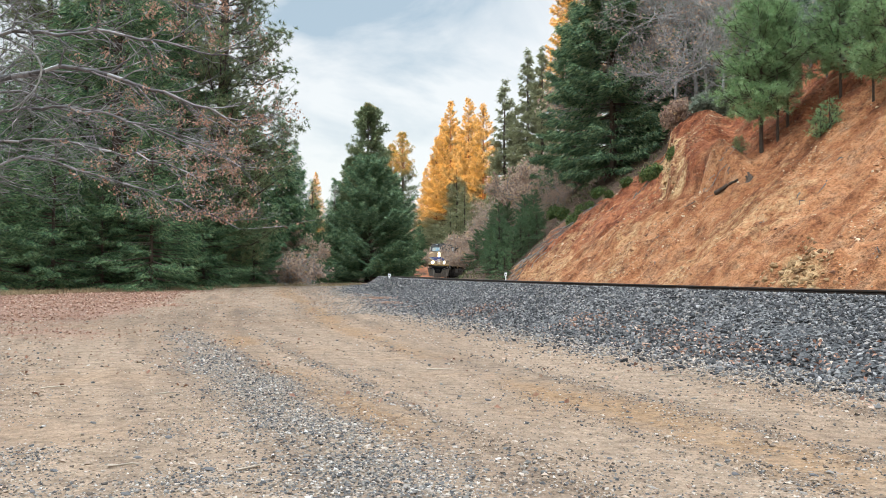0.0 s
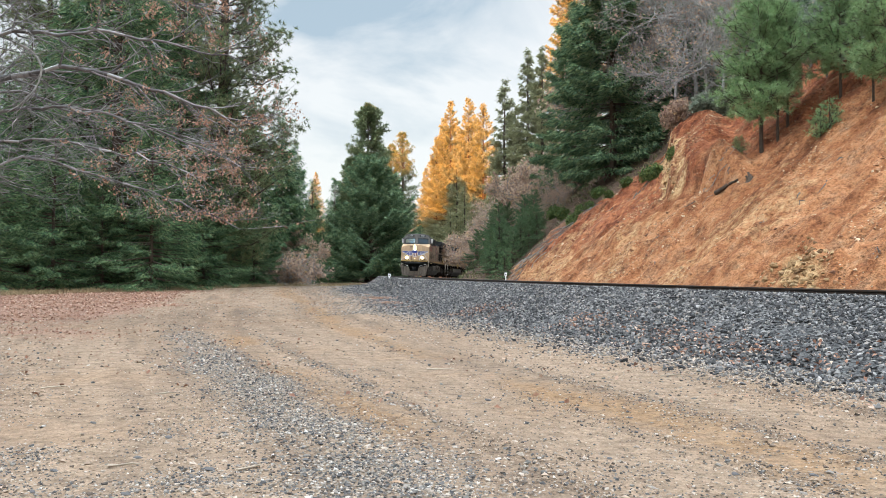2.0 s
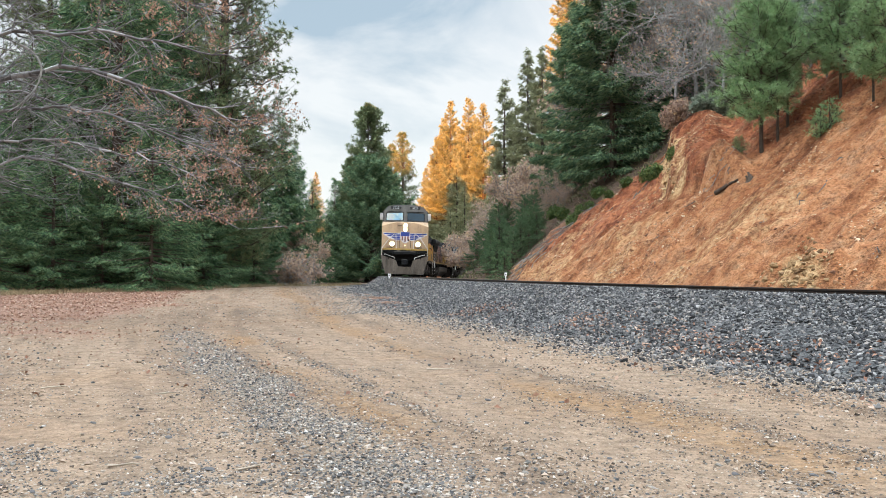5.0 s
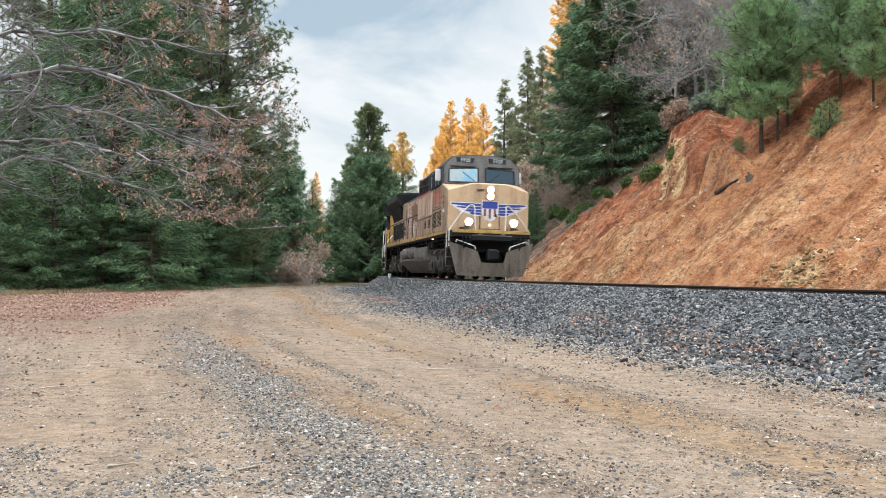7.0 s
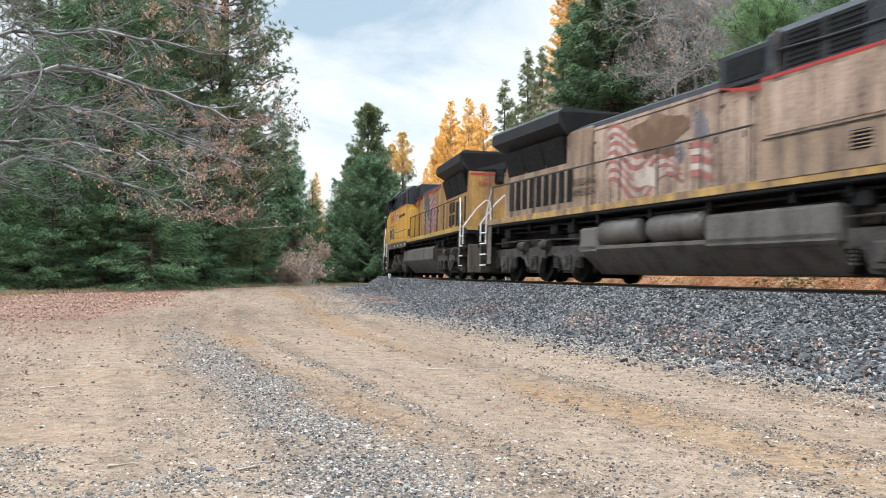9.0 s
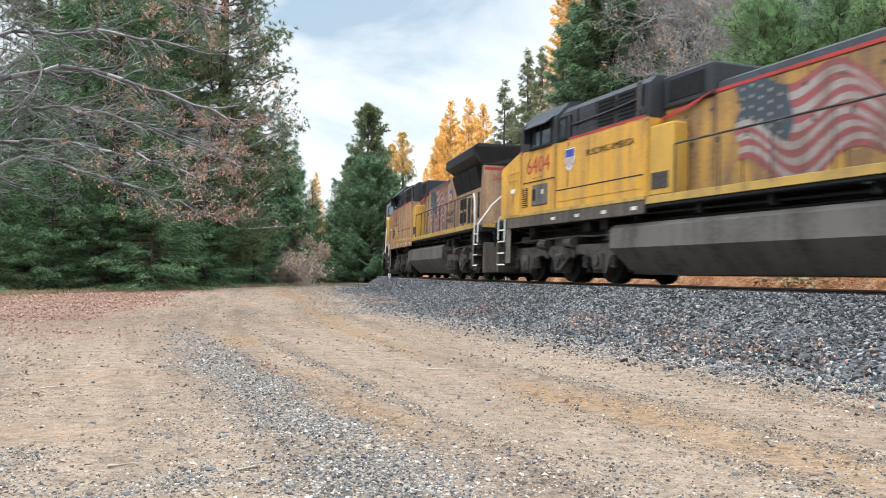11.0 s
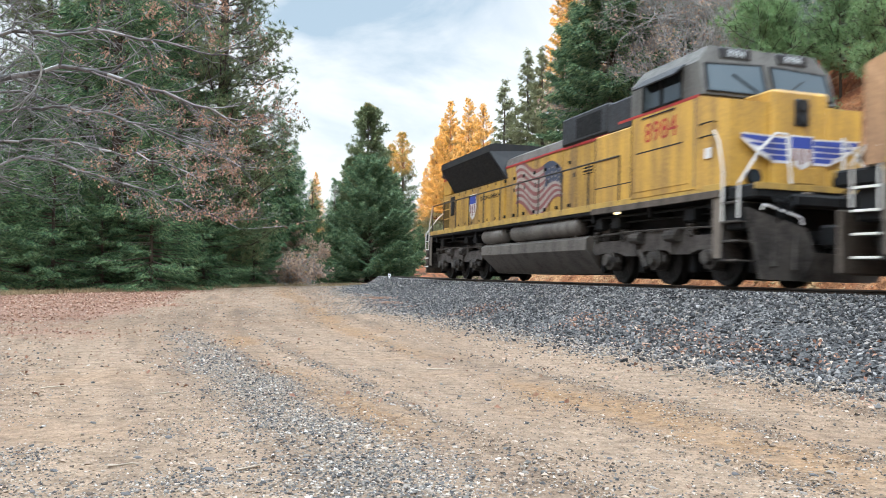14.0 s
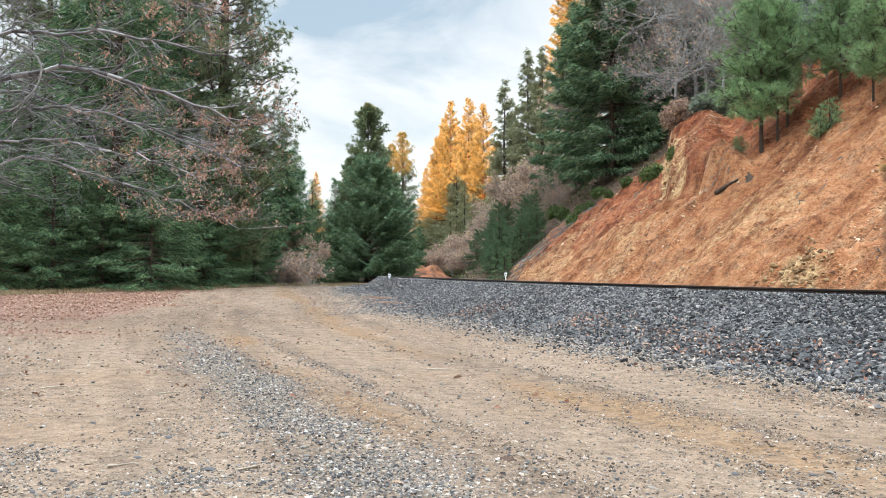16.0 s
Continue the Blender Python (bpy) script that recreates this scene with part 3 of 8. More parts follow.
def make_track():
    base = tagged(new("track"), "single railway track of rusty steel rails on ballast", "railway track", kind="structure")
    prof = [(-0.075, -0.17), (0.075, -0.17), (0.075, -0.15), (0.012, -0.13), (0.012, -0.045), (0.037, -0.03), (0.037, -0.006), (0.028, 0.0),
            (-0.028, 0.0), (-0.037, -0.006), (-0.037, -0.03), (-0.012, -0.045), (-0.012, -0.13), (-0.075, -0.15)]
    n = len(prof)
    ss = np.arange(-220, 110.1, 1.0)
    for side in (-0.755, 0.755):
        v, f = [], []
        for k, s in enumerate(ss):
            v += [tuple(track_point(s, side + p[0], p[1])) for p in prof]
            if k:
                a, b = (k - 1) * n, k * n
                f += [(a + i, a + (i + 1) % n, b + (i + 1) % n, b + i) for i in range(n)]
        me = bpy.data.meshes.new("rail")
        me.from_pydata(v, [], f)
        me.materials.append(M_RAIL)
        part("rail", me, None, base, "rusty steel rail with a worn head")
    tie = Geo().box(-0.115, 0.115, -1.3, 1.3, -0.34, -0.165, 0.015).mesh("tie", M_TIE)
    for s in np.arange(-70, 30, 0.55):
        p = track_point(s)
        ob = new("tie", tie)
        ob.parent = base
        ob.matrix_basis = Matrix.Translation(p) @ Matrix.Rotation(float(np.interp(s, TRK_S, TRK_TH)), 4, "Z") @ Matrix.Rotation(-CANT, 4, "X")


make_track()


def rock_shapes(rng, kinds=6, fine=True):
    """A few angular stone shapes round the origin."""
    t = (1 + 5 ** 0.5) / 2
    ico = np.array([(-1, t, 0), (1, t, 0), (-1, -t, 0), (1, -t, 0), (0, -1, t), (0, 1, t), (0, -1, -t), (0, 1, -t), (t, 0, -1), (t, 0, 1), (-t, 0, -1), (-t, 0, 1)], float)
    ico /= np.linalg.norm(ico[0])
    fi = np.array([(0, 11, 5), (0, 5, 1), (0, 1, 7), (0, 7, 10), (0, 10, 11), (1, 5, 9), (5, 11, 4), (11, 10, 2), (10, 7, 6), (7, 1, 8),
                   (3, 9, 4), (3, 4, 2), (3, 2, 6), (3, 6, 8), (3, 8, 9), (4, 9, 5), (2, 4, 11), (6, 2, 10), (8, 6, 7), (9, 8, 1)])
    octa = np.array([(1, 0, 0), (-1, 0, 0), (0, 1, 0), (0, -1, 0), (0, 0, 1), (0, 0, -1)], float)
    fo = np.array([(0, 2, 4), (2, 1, 4), (1, 3, 4), (3, 0, 4), (2, 0, 5), (1, 2, 5), (3, 1, 5), (0, 3, 5)])
    cube = np.array([(-1, -1, -1), (1, -1, -1), (1, 1, -1), (-1, 1, -1), (-1, -1, 1), (1, -1, 1), (1, 1, 1), (-1, 1, 1)], float) * 0.62
    fc = np.array([(0, 2, 1), (0, 3, 2), (4, 5, 6), (4, 6, 7), (0, 1, 5), (0, 5, 4), (1, 2, 6), (1, 6, 5), (2, 3, 7), (2, 7, 6), (3, 0, 4), (3, 4, 7)])
    tet = np.array([(1, 0, -0.5), (-0.5, 0.87, -0.5), (-0.5, -0.87, -0.5), (0, 0, 0.9)], float)
    ft = np.array([(0, 2, 1), (0, 1, 3), (1, 2, 3), (2, 0, 3)])
    base, faces = (tet, ft) if fine == "chip" else (cube, fc) if fine == "cut" else (ico, fi) if fine else (octa, fo)
    return [base * (1 + rng.uniform(-0.42, 0.38, (len(base), 1))) * rng.uniform(0.7, 1.25, 3) + rng.uniform(-0.08, 0.08, base.shape) for _ in range(kinds)], faces


def random_turns(rng, n):
    q = rng.normal(size=(n, 4))
    q /= np.linalg.norm(q, axis=1)[:, None]
    w, x, y, z = q.T
    return np.stack([np.stack([1 - 2 * (y * y + z * z), 2 * (x * y - z * w), 2 * (x * z + y * w)], 1),
                     np.stack([2 * (x * y + z * w), 1 - 2 * (x * x + z * z), 2 * (y * z - x * w)], 1),
                     np.stack([2 * (x * z - y * w), 2 * (y * z + x * w), 1 - 2 * (x * x + y * y)], 1)], 1)


def scatter_rocks(name, pts, size, mat, rng, fine=True, flat=1.0):
    shapes, faces = rock_shapes(rng, 8, fine)
    shapes = np.array(shapes)
    n, k = len(pts), shapes.shape[1]
    v = shapes[rng.integers(0, len(shapes), n)] * size[:, None, None]
    v = np.einsum("nij,nkj->nki", random_turns(rng, n), v)
    v[:, :, 2] *= flat
    v += pts[:, None, :]
    f = faces[None] + (np.arange(n) * k)[:, None, None]
    return raw_mesh(name, v.reshape(-1, 3), f.reshape(-1, 3), mat)


def in_view(x, y, pad=1.0):
    return np.abs(x) < y * 0.545 + pad


def make_ballast_stones():
    rng = np.random.default_rng(3)
    for fine, s0, s1, dens, lo, hi in ((False, -5.0, 11.0, 560, 0.014, 0.034), (False, -22.0, -5.0, 480, 0.016, 0.037), (False, -62.0, -22.0, 190, 0.026, 0.05)):
        n = int((s1 - s0) * 5.4 * dens)
        s, o = rng.uniform(s0, s1, n), rng.uniform(0.85, 6.3, n)
        x, y, th = (np.interp(s, TRK_S, a) for a in (TRK_X, TRK_Y, TRK_TH))
        x, y = x + np.sin(th) * o, y - np.cos(th) * o
        zb, zt = ballast_top(s, o), terrain(x, y)
        foot = 5.25 + 0.25 * np.sin(s * 0.31) - 1.6 * step01(-4, -22, s) + rng.normal(0, 0.5, n)
        keep = in_view(x, y) & (o < foot) & (y > 2) & (rng.uniform(0, 1, n) > 0.75 * step01(foot - 1.3, foot, o))
        x, y, z = x[keep], y[keep], np.maximum(zb, zt)[keep]
        size = rng.uniform(lo, hi, len(x)) * rng.choice([0.75, 1.0, 1.25], len(x))
        pts = np.stack([x, y, z + size * 0.35], 1)
        tagged(new("ballast", scatter_rocks("ballast", pts, size, M_STONE, rng, fine, 0.85)),
               "angular blue-grey crushed stone on the ballast shoulder", "ballast", kind="stuff")


make_ballast_stones()


M_PEBBLE = varied("road_pebbles", [(0.0, (0.06, 0.052, 0.046)), (0.3, (0.17, 0.13, 0.10)), (0.55, (0.32, 0.24, 0.175)), (0.85, (0.42, 0.33, 0.25)), (1.0, (0.50, 0.43, 0.36))], 0.9, fine=60.0)


def make_road_gravel():
    rng = np.random.default_rng(5)
    rows = [[], []]
    for n, y0, y1, lo, hi, all_over in ((170000, 3.3, 9.0, 0.003, 0.0095, 0.15), (80000, 9.0, 28.0, 0.006, 0.014, 0.16), (7000, 3.3, 14.0, 0.009, 0.019, 0.14), (30000, 3.3, 9.0, 0.004, 0.009, 0.4), (9000, 3.3, 10.0, 0.008, 0.016, 0.30), (9000, 9.0, 30.0, 0.012, 0.024, 0.35), (8000, -5.0, 3.3, 0.006, 0.016, 0.12)):
        u = rng.uniform(0, 1, n)
        y = y0 + (y1 - y0) * u ** 1.3
        x = rng.uniform(-1, 1, n) * np.maximum(y * 0.545 + 0.4, 2.6)
        band = grit_mask(x, y)
        g = np.maximum(band, all_over * (0.6 + 0.8 * hash_noise(x, y, 0.9, 51)) * (1 - 0.75 * track_mask(x, y)))
        s, o = along(x, y)
        toe = o - 5.35 + 2.0 * step01(-4, -22, s)
        g = np.maximum(g, 0.9 * np.exp(-np.clip(toe, 0, 9) / 0.55))
        keep = (rng.uniform(0, 1, n) < g) & (toe > -1.3)
        grey = ((band + rng.normal(0, 0.12, n) > 0.3) & (rng.uniform(0, 1, n) < 0.72)) | ((toe < 1.0) & (rng.uniform(0, 1, n) < 0.5)) | (rng.uniform(0, 1, n) < 0.22)
        size = rng.uniform(lo, hi, n) * np.where(grey, 1.12, 1.0) * np.where(rng.uniform(0, 1, n) > 0.95, 1.5, 1.0)
        size = np.minimum(size, 0.0135 + 0.0012 * np.abs(y))
        for k, m in enumerate((keep & grey, keep & ~grey)):
            rows[k].append(np.stack([x[m], y[m], size[m]], 1))
    # single larger stones kicked over the road
    for j, n in ((0, 120), (1, 70)):
        y = rng.uniform(3.3, 9.5, n)
        x = rng.uniform(-1, 1, n) * np.maximum(y * 0.545 + 0.4, 2.6)
        s, o = along(x, y)
        k = o > 5.6
        rows[j].append(np.stack([x[k], y[k], rng.uniform(0.012, 0.024, k.sum())], 1))
    # stones that have rolled off the ballast and mixed with the dirt
    n = 34000
    s = rng.uniform(-48, 10, n)
    o = 5.0 - 2.0 * step01(-4, -22, s) + rng.exponential(0.42, n) + 0.5 * hash_noise(s, s * 0, 1.7, 52)
    x, y, th = (np.interp(s, TRK_S, a) for a in (TRK_X, TRK_Y, TRK_TH))
    x, y = x + np.sin(th) * o, y - np.cos(th) * o
    k = in_view(x, y) & (y > 3)
    for j, share in ((0, 0.55), (1, 1.0)):
        m = k & (rng.uniform(0, 1, n) < share)
        k = k & ~m
        rows[j].append(np.stack([x[m], y[m], rng.uniform(0.007, 0.022, m.sum())], 1))
    n = 26000
    s = rng.uniform(-50, -8, n)
    o = 4.6 - 2.0 * step01(-4, -22, s) + rng.exponential(1.15, n) + 0.4 * hash_noise(s, s * 0, 2.3, 53)
    x, y, th = (np.interp(s, TRK_S, a) for a in (TRK_X, TRK_Y, TRK_TH))
    x, y = x + np.sin(th) * o, y - np.cos(th) * o
    k = in_view(x, y) & (y > 8)
    rows[0].append(np.stack([x[k], y[k], rng.uniform(0.009, 0.026, k.sum())], 1))
    for a, mat, shape, label in zip(rows, (M_GRAVEL, M_PEBBLE), (False, False), ("loose grey gravel spilled along the dirt road", "tan pebbles and grit pressed into the dirt road")):
        x, y, sz = np.concatenate(a).T
        pts = np.stack([x, y, terrain(x, y) + sz * 0.25], 1)
        tagged(new("gravel", scatter_rocks("gravel", pts, sz, mat, rng, shape, 0.62)), label, "gravel", kind="stuff")


make_road_gravel()

# ---------------------------------------------------------------- trees
M_BARK = varied("conifer_bark", [(0.0, (0.055, 0.04, 0.03)), (1.0, (0.11, 0.08, 0.06))], 0.95, "object", 9.0, 0.6)
M_OAKBARK = varied("oak_bark", [(0.0, (0.27, 0.255, 0.24)), (1.0, (0.40, 0.385, 0.365))], 0.9, "object", 7.0, 0.5)
M_LIMB = varied("grey_limb_bark", [(0.0, (0.11, 0.105, 0.105)), (0.6, (0.22, 0.208, 0.21)), (0.9, (0.33, 0.318, 0.315)), (1.0, (0.44, 0.43, 0.42))], 0.9, "island", 7.0, 0.5)
# the darkest needle tones also stand in for shadow inside the crowns
M_FIR = varied("fir_needles", [(0.0, (0.028, 0.06, 0.036)), (0.45, (0.09, 0.168, 0.086)), (0.85, (0.185, 0.285, 0.128)), (1.0, (0.28, 0.34, 0.16))], 0.75, translucent=0.34, spec=0.15)
M_PINE = varied("pine_needles", [(0.0, (0.09, 0.13, 0.065)), (0.5, (0.175, 0.225, 0.105)), (0.9, (0.26, 0.30, 0.14)), (1.0, (0.34, 0.27, 0.13))], 0.65, translucent=0.48)
M_YPINE = varied("young_pine_needles", [(0.0, (0.15, 0.28, 0.125)), (0.6, (0.29, 0.44, 0.20)), (1.0, (0.40, 0.52, 0.27))], 0.65, translucent=0.4)
M_BROWN = varied("dry_leaves", [(0.0, (0.30, 0.20, 0.155)), (0.5, (0.49, 0.35, 0.265)), (0.85, (0.60, 0.455, 0.35)), (1.0, (0.62, 0.41, 0.22))], 0.8, translucent=0.5)
M_OAKLEAF = varied("oak_leaves", [(0.0, (0.22, 0.12, 0.08)), (0.6, (0.42, 0.25, 0.17)), (1.0, (0.58, 0.39, 0.28))], 0.8, translucent=0.4)
M_BROADFIR = varied("broad_fir_needles", [(0.0, (0.05, 0.095, 0.06)), (0.45, (0.14, 0.235, 0.13)), (0.85, (0.25, 0.345, 0.175)), (1.0, (0.33, 0.39, 0.20))], 0.75, translucent=0.4, spec=0.15)
M_GOLD = varied("evening_fir_needles", [(0.0, (0.16, 0.18, 0.09)), (0.5, (0.26, 0.27, 0.14)), (1.0, (0.36, 0.35, 0.20))], 0.7, translucent=0.4)
M_GREY = varied("grey_green_leaves", [(0.0, (0.13, 0.17, 0.12)), (1.0, (0.30, 0.35, 0.27))], 0.7, translucent=0.2)
M_SHRUB = varied("shrub_leaves", [(0.0, (0.05, 0.095, 0.035)), (0.6, (0.12, 0.18, 0.055)), (1.0, (0.21, 0.25, 0.08))], 0.7, translucent=0.4)


def blades(rng, base, direction, length, width, bend=0.0):
    """Narrow triangles from base points along directions. Returns verts and faces."""
    n = len(base)
    d = direction / np.linalg.norm(direction, axis=1)[:, None]
    side = np.cross(d, rng.normal(size=(n, 3)))
    side /= np.linalg.norm(side, axis=1)[:, None] + 1e-9
    tip = base + d * length[:, None]
    tip[:, 2] -= bend * length
    v = np.stack([base - side * (width / 2)[:, None], base + side * (width / 2)[:, None], tip], 1).reshape(-1, 3)
    return v, np.arange(3 * n).reshape(-1, 3)


def stick_mesh(name, segs, mat, sides=5):
    """Tapered sticks: rows of (p, q, r0, r1)."""
    p = np.array([a[0] for a in segs], float)
    q = np.array([a[1] for a in segs], float)
    r0 = np.array([a[2] for a in segs], float)
    r1 = np.array([a[3] for a in segs], float)
    d = q - p
    d /= np.linalg.norm(d, axis=1)[:, None] + 1e-9
    ref = np.where(np.abs(d[:, 2:3]) > 0.9, [[1.0, 0, 0]], [[0, 0, 1.0]])
    u = np.cross(d, ref)
    u /= np.linalg.norm(u, axis=1)[:, None]
    w = np.cross(d, u)
    n = len(p)
    v = np.empty((n, 2 * sides, 3))
    for i in range(sides):
        a = 2 * math.pi * i / sides
        e = u * math.cos(a) + w * math.sin(a)
        v[:, i] = p + e * r0[:, None]
        v[:, sides + i] = q + e * r1[:, None]
    f = np.array([(i, (i + 1) % sides, sides + (i + 1) % sides, sides + i) for i in range(sides)])
    f = (f[None] + (np.arange(n) * 2 * sides)[:, None, None]).reshape(-1, 4)
    return raw_mesh(name, v.reshape(-1, 3), f, mat, True)


def trunk_segs(rng, H, r, lean=0.0, n=10):
    pts = [np.array([0.0, 0.0, -0.4])]
    for k in range(1, n + 1):
        z = H * k / n
        pts.append(np.array([lean * z / H * H * 0.1 + rng.normal(0, 0.01 * H / n), rng.normal(0, 0.01 * H / n), z]))
    return [(pts[k], pts[k + 1], r * (1 - k / n) ** 0.8 + 0.015, r * (1 - (k + 1) / n) ** 0.8 + 0.012) for k in range(n)], pts


def fir(name, H, R, seed, label, blades_per_m=26, size=0.34, low=0.04, mat=None, droop=0.35, gap=0.0, category="tree", curve=0.85, width=0.2, whorl=0.36, lift=0.5, ragged=0.62, sparse_above=9.9, loose=0.2, hang=(-0.75, 0.15)):
    """A conifer: straight trunk, whorls of drooping boughs, each bough hung with needle sprays."""
    rng = np.random.default_rng(seed)
    mat = mat or M_FIR
    top = tagged(new(name), label, category)
    segs, _ = trunk_segs(rng, H, 0.012 * H + 0.04)
    z = low * H
    bases, dirs, lens, wds = [], [], [], []
    while z < H * 0.985:
        t = (z - low * H) / (H * (1 - low))
        env = R * ((1 - t) ** curve) * (0.75 + 0.25 * min(1, t * 6)) + 0.18
        for _ in range(int(rng.integers(4, 7))):
            if rng.uniform() < gap:
                continue
            a = rng.uniform(0, 2 * math.pi)
            L = env * rng.uniform(ragged, 1.12)
            rise = 0.25 - droop * (1 - t) + lift * t
            k = max(3, int(L / 0.45))
            u = np.linspace(0, 1, k + 1)
            h = z + rng.uniform(-loose, loose) + L * (rise * u - 0.32 * droop * u ** 2 + 0.22 * u ** 3)
            px, py = math.cos(a) * L * u, math.sin(a) * L * u
            line = np.stack([px, py, h], 1)
            rr = 0.012 + 0.012 * L
            for i in range(k):
                segs.append((line[i], line[i + 1], rr * (1 - u[i]) + 0.006, rr * (1 - u[i + 1]) + 0.005))
            m = max(5, int(L * blades_per_m * (0.25 if t > sparse_above else 1.0)))
            uu = rng.uniform(0.12, 1.0, m) ** 0.75
            c = np.stack([np.interp(uu, u, line[:, j]) for j in range(3)], 1)
            out = np.array([math.cos(a), math.sin(a), 0])
            lat = np.array([-math.sin(a), math.cos(a), 0])
            sgn = rng.choice([-1, 1], m)[:, None]
            spread = (1.15 - uu)[:, None] * min(1.0, L / 2.0)
            off = lat * sgn * rng.uniform(0, 0.42, (m, 1)) * spread * L * 0.6
            c = c + off + rng.normal(0, 0.04 + 0.2 * size, (m, 3))
            c[:, 2] -= np.abs(off).sum(1) * 0.22
            d = out * rng.uniform(0.4, 1.0, (m, 1)) + lat * sgn * rng.uniform(0.2, 1.0, (m, 1)) + np.array([0, 0, 1.0]) * rng.uniform(*hang, (m, 1))
            bases.append(c); dirs.append(d)
            lens.append(rng.uniform(0.6, 1.35, m) * size)
        z += whorl * rng.uniform(0.8, 1.25)
    b, d, l = np.concatenate(bases), np.concatenate(dirs), np.concatenate(lens)
    v, f = blades(rng, b, d, l, l * width * rng.uniform(0.7, 1.4, len(l)), 0.15)
    part("trunk", stick_mesh("trunk", segs, M_BARK, 3), None, top, "dark bark trunk and boughs")
    part("crown", raw_mesh("crown", v, f, mat), None, top)
    return top


def pine(name, H, R, seed, label, low=0.35, mat=None, tuft=0.26, tufts=7, needles=16, curve=0.6, branches=5, whorl=0.55, category="tree", thick=0.016, limb=0.028, needle=0.13):
    """A pine: open crown of limbs that end in round tufts of long needles."""
    rng = np.random.default_rng(seed)
    mat = mat or M_PINE
    top = tagged(new(name), label, category)
    segs, pts = trunk_segs(rng, H, thick * H + 0.02)
    tz = np.array([p[2] for p in pts])
    bases, dirs = [], []
    z = low * H
    while z < H:
        t = (z - low * H) / (H * (1 - low))
        env = R * ((1 - t) ** curve) * (0.55 + 0.45 * min(1, t * 4)) + 0.2
        o = np.array([np.interp(z, tz, [p[0] for p in pts]), np.interp(z, tz, [p[1] for p in pts]), z])
        for _ in range(max(2, int(rng.normal(branches, 1)))):
            a, L = rng.uniform(0, 2 * math.pi), env * rng.uniform(0.45, 1.15)
            el = 0.1 + 0.55 * t + rng.uniform(-0.2, 0.2)
            d = np.array([math.cos(a), math.sin(a), el])
            p1 = o + d * L * 0.55 + [0, 0, -0.05 * L]
            p2 = o + d * L + np.array([0, 0, 0.12 * L])
            segs += [(o, p1, limb * L ** 0.5, limb * 0.7 * L ** 0.5), (p1, p2, limb * 0.7 * L ** 0.5, 0.012)]
            for _ in range(max(2, int(tufts * (0.4 + L / max(R, 0.1))))):
                u = rng.uniform(0.35, 1.0)
                c = o + (p2 - o) * u + rng.normal(0, 0.13 * L ** 0.6 + 0.04, 3)
                if rng.uniform() < 0.5:
                    segs.append((o + (p2 - o) * max(0.2, u - 0.15), c, 0.012, 0.006))
                dd = rng.normal(size=(needles, 3)) + np.array([math.cos(a), math.sin(a), 0.5]) * 0.8
                bases.append(np.repeat(c[None], needles, 0)); dirs.append(dd)
        z += whorl * rng.uniform(0.7, 1.3)
    b, d = np.concatenate(bases), np.concatenate(dirs)
    l = rng.uniform(0.7, 1.3, len(b)) * tuft
    v, f = blades(rng, b, d, l, l * needle, 0.1)
    part("trunk", stick_mesh("trunk", segs, M_BARK), None, top, "dark bark trunk and limbs")
    part("crown", raw_mesh("crown", v, f, mat), None, top)
    return top


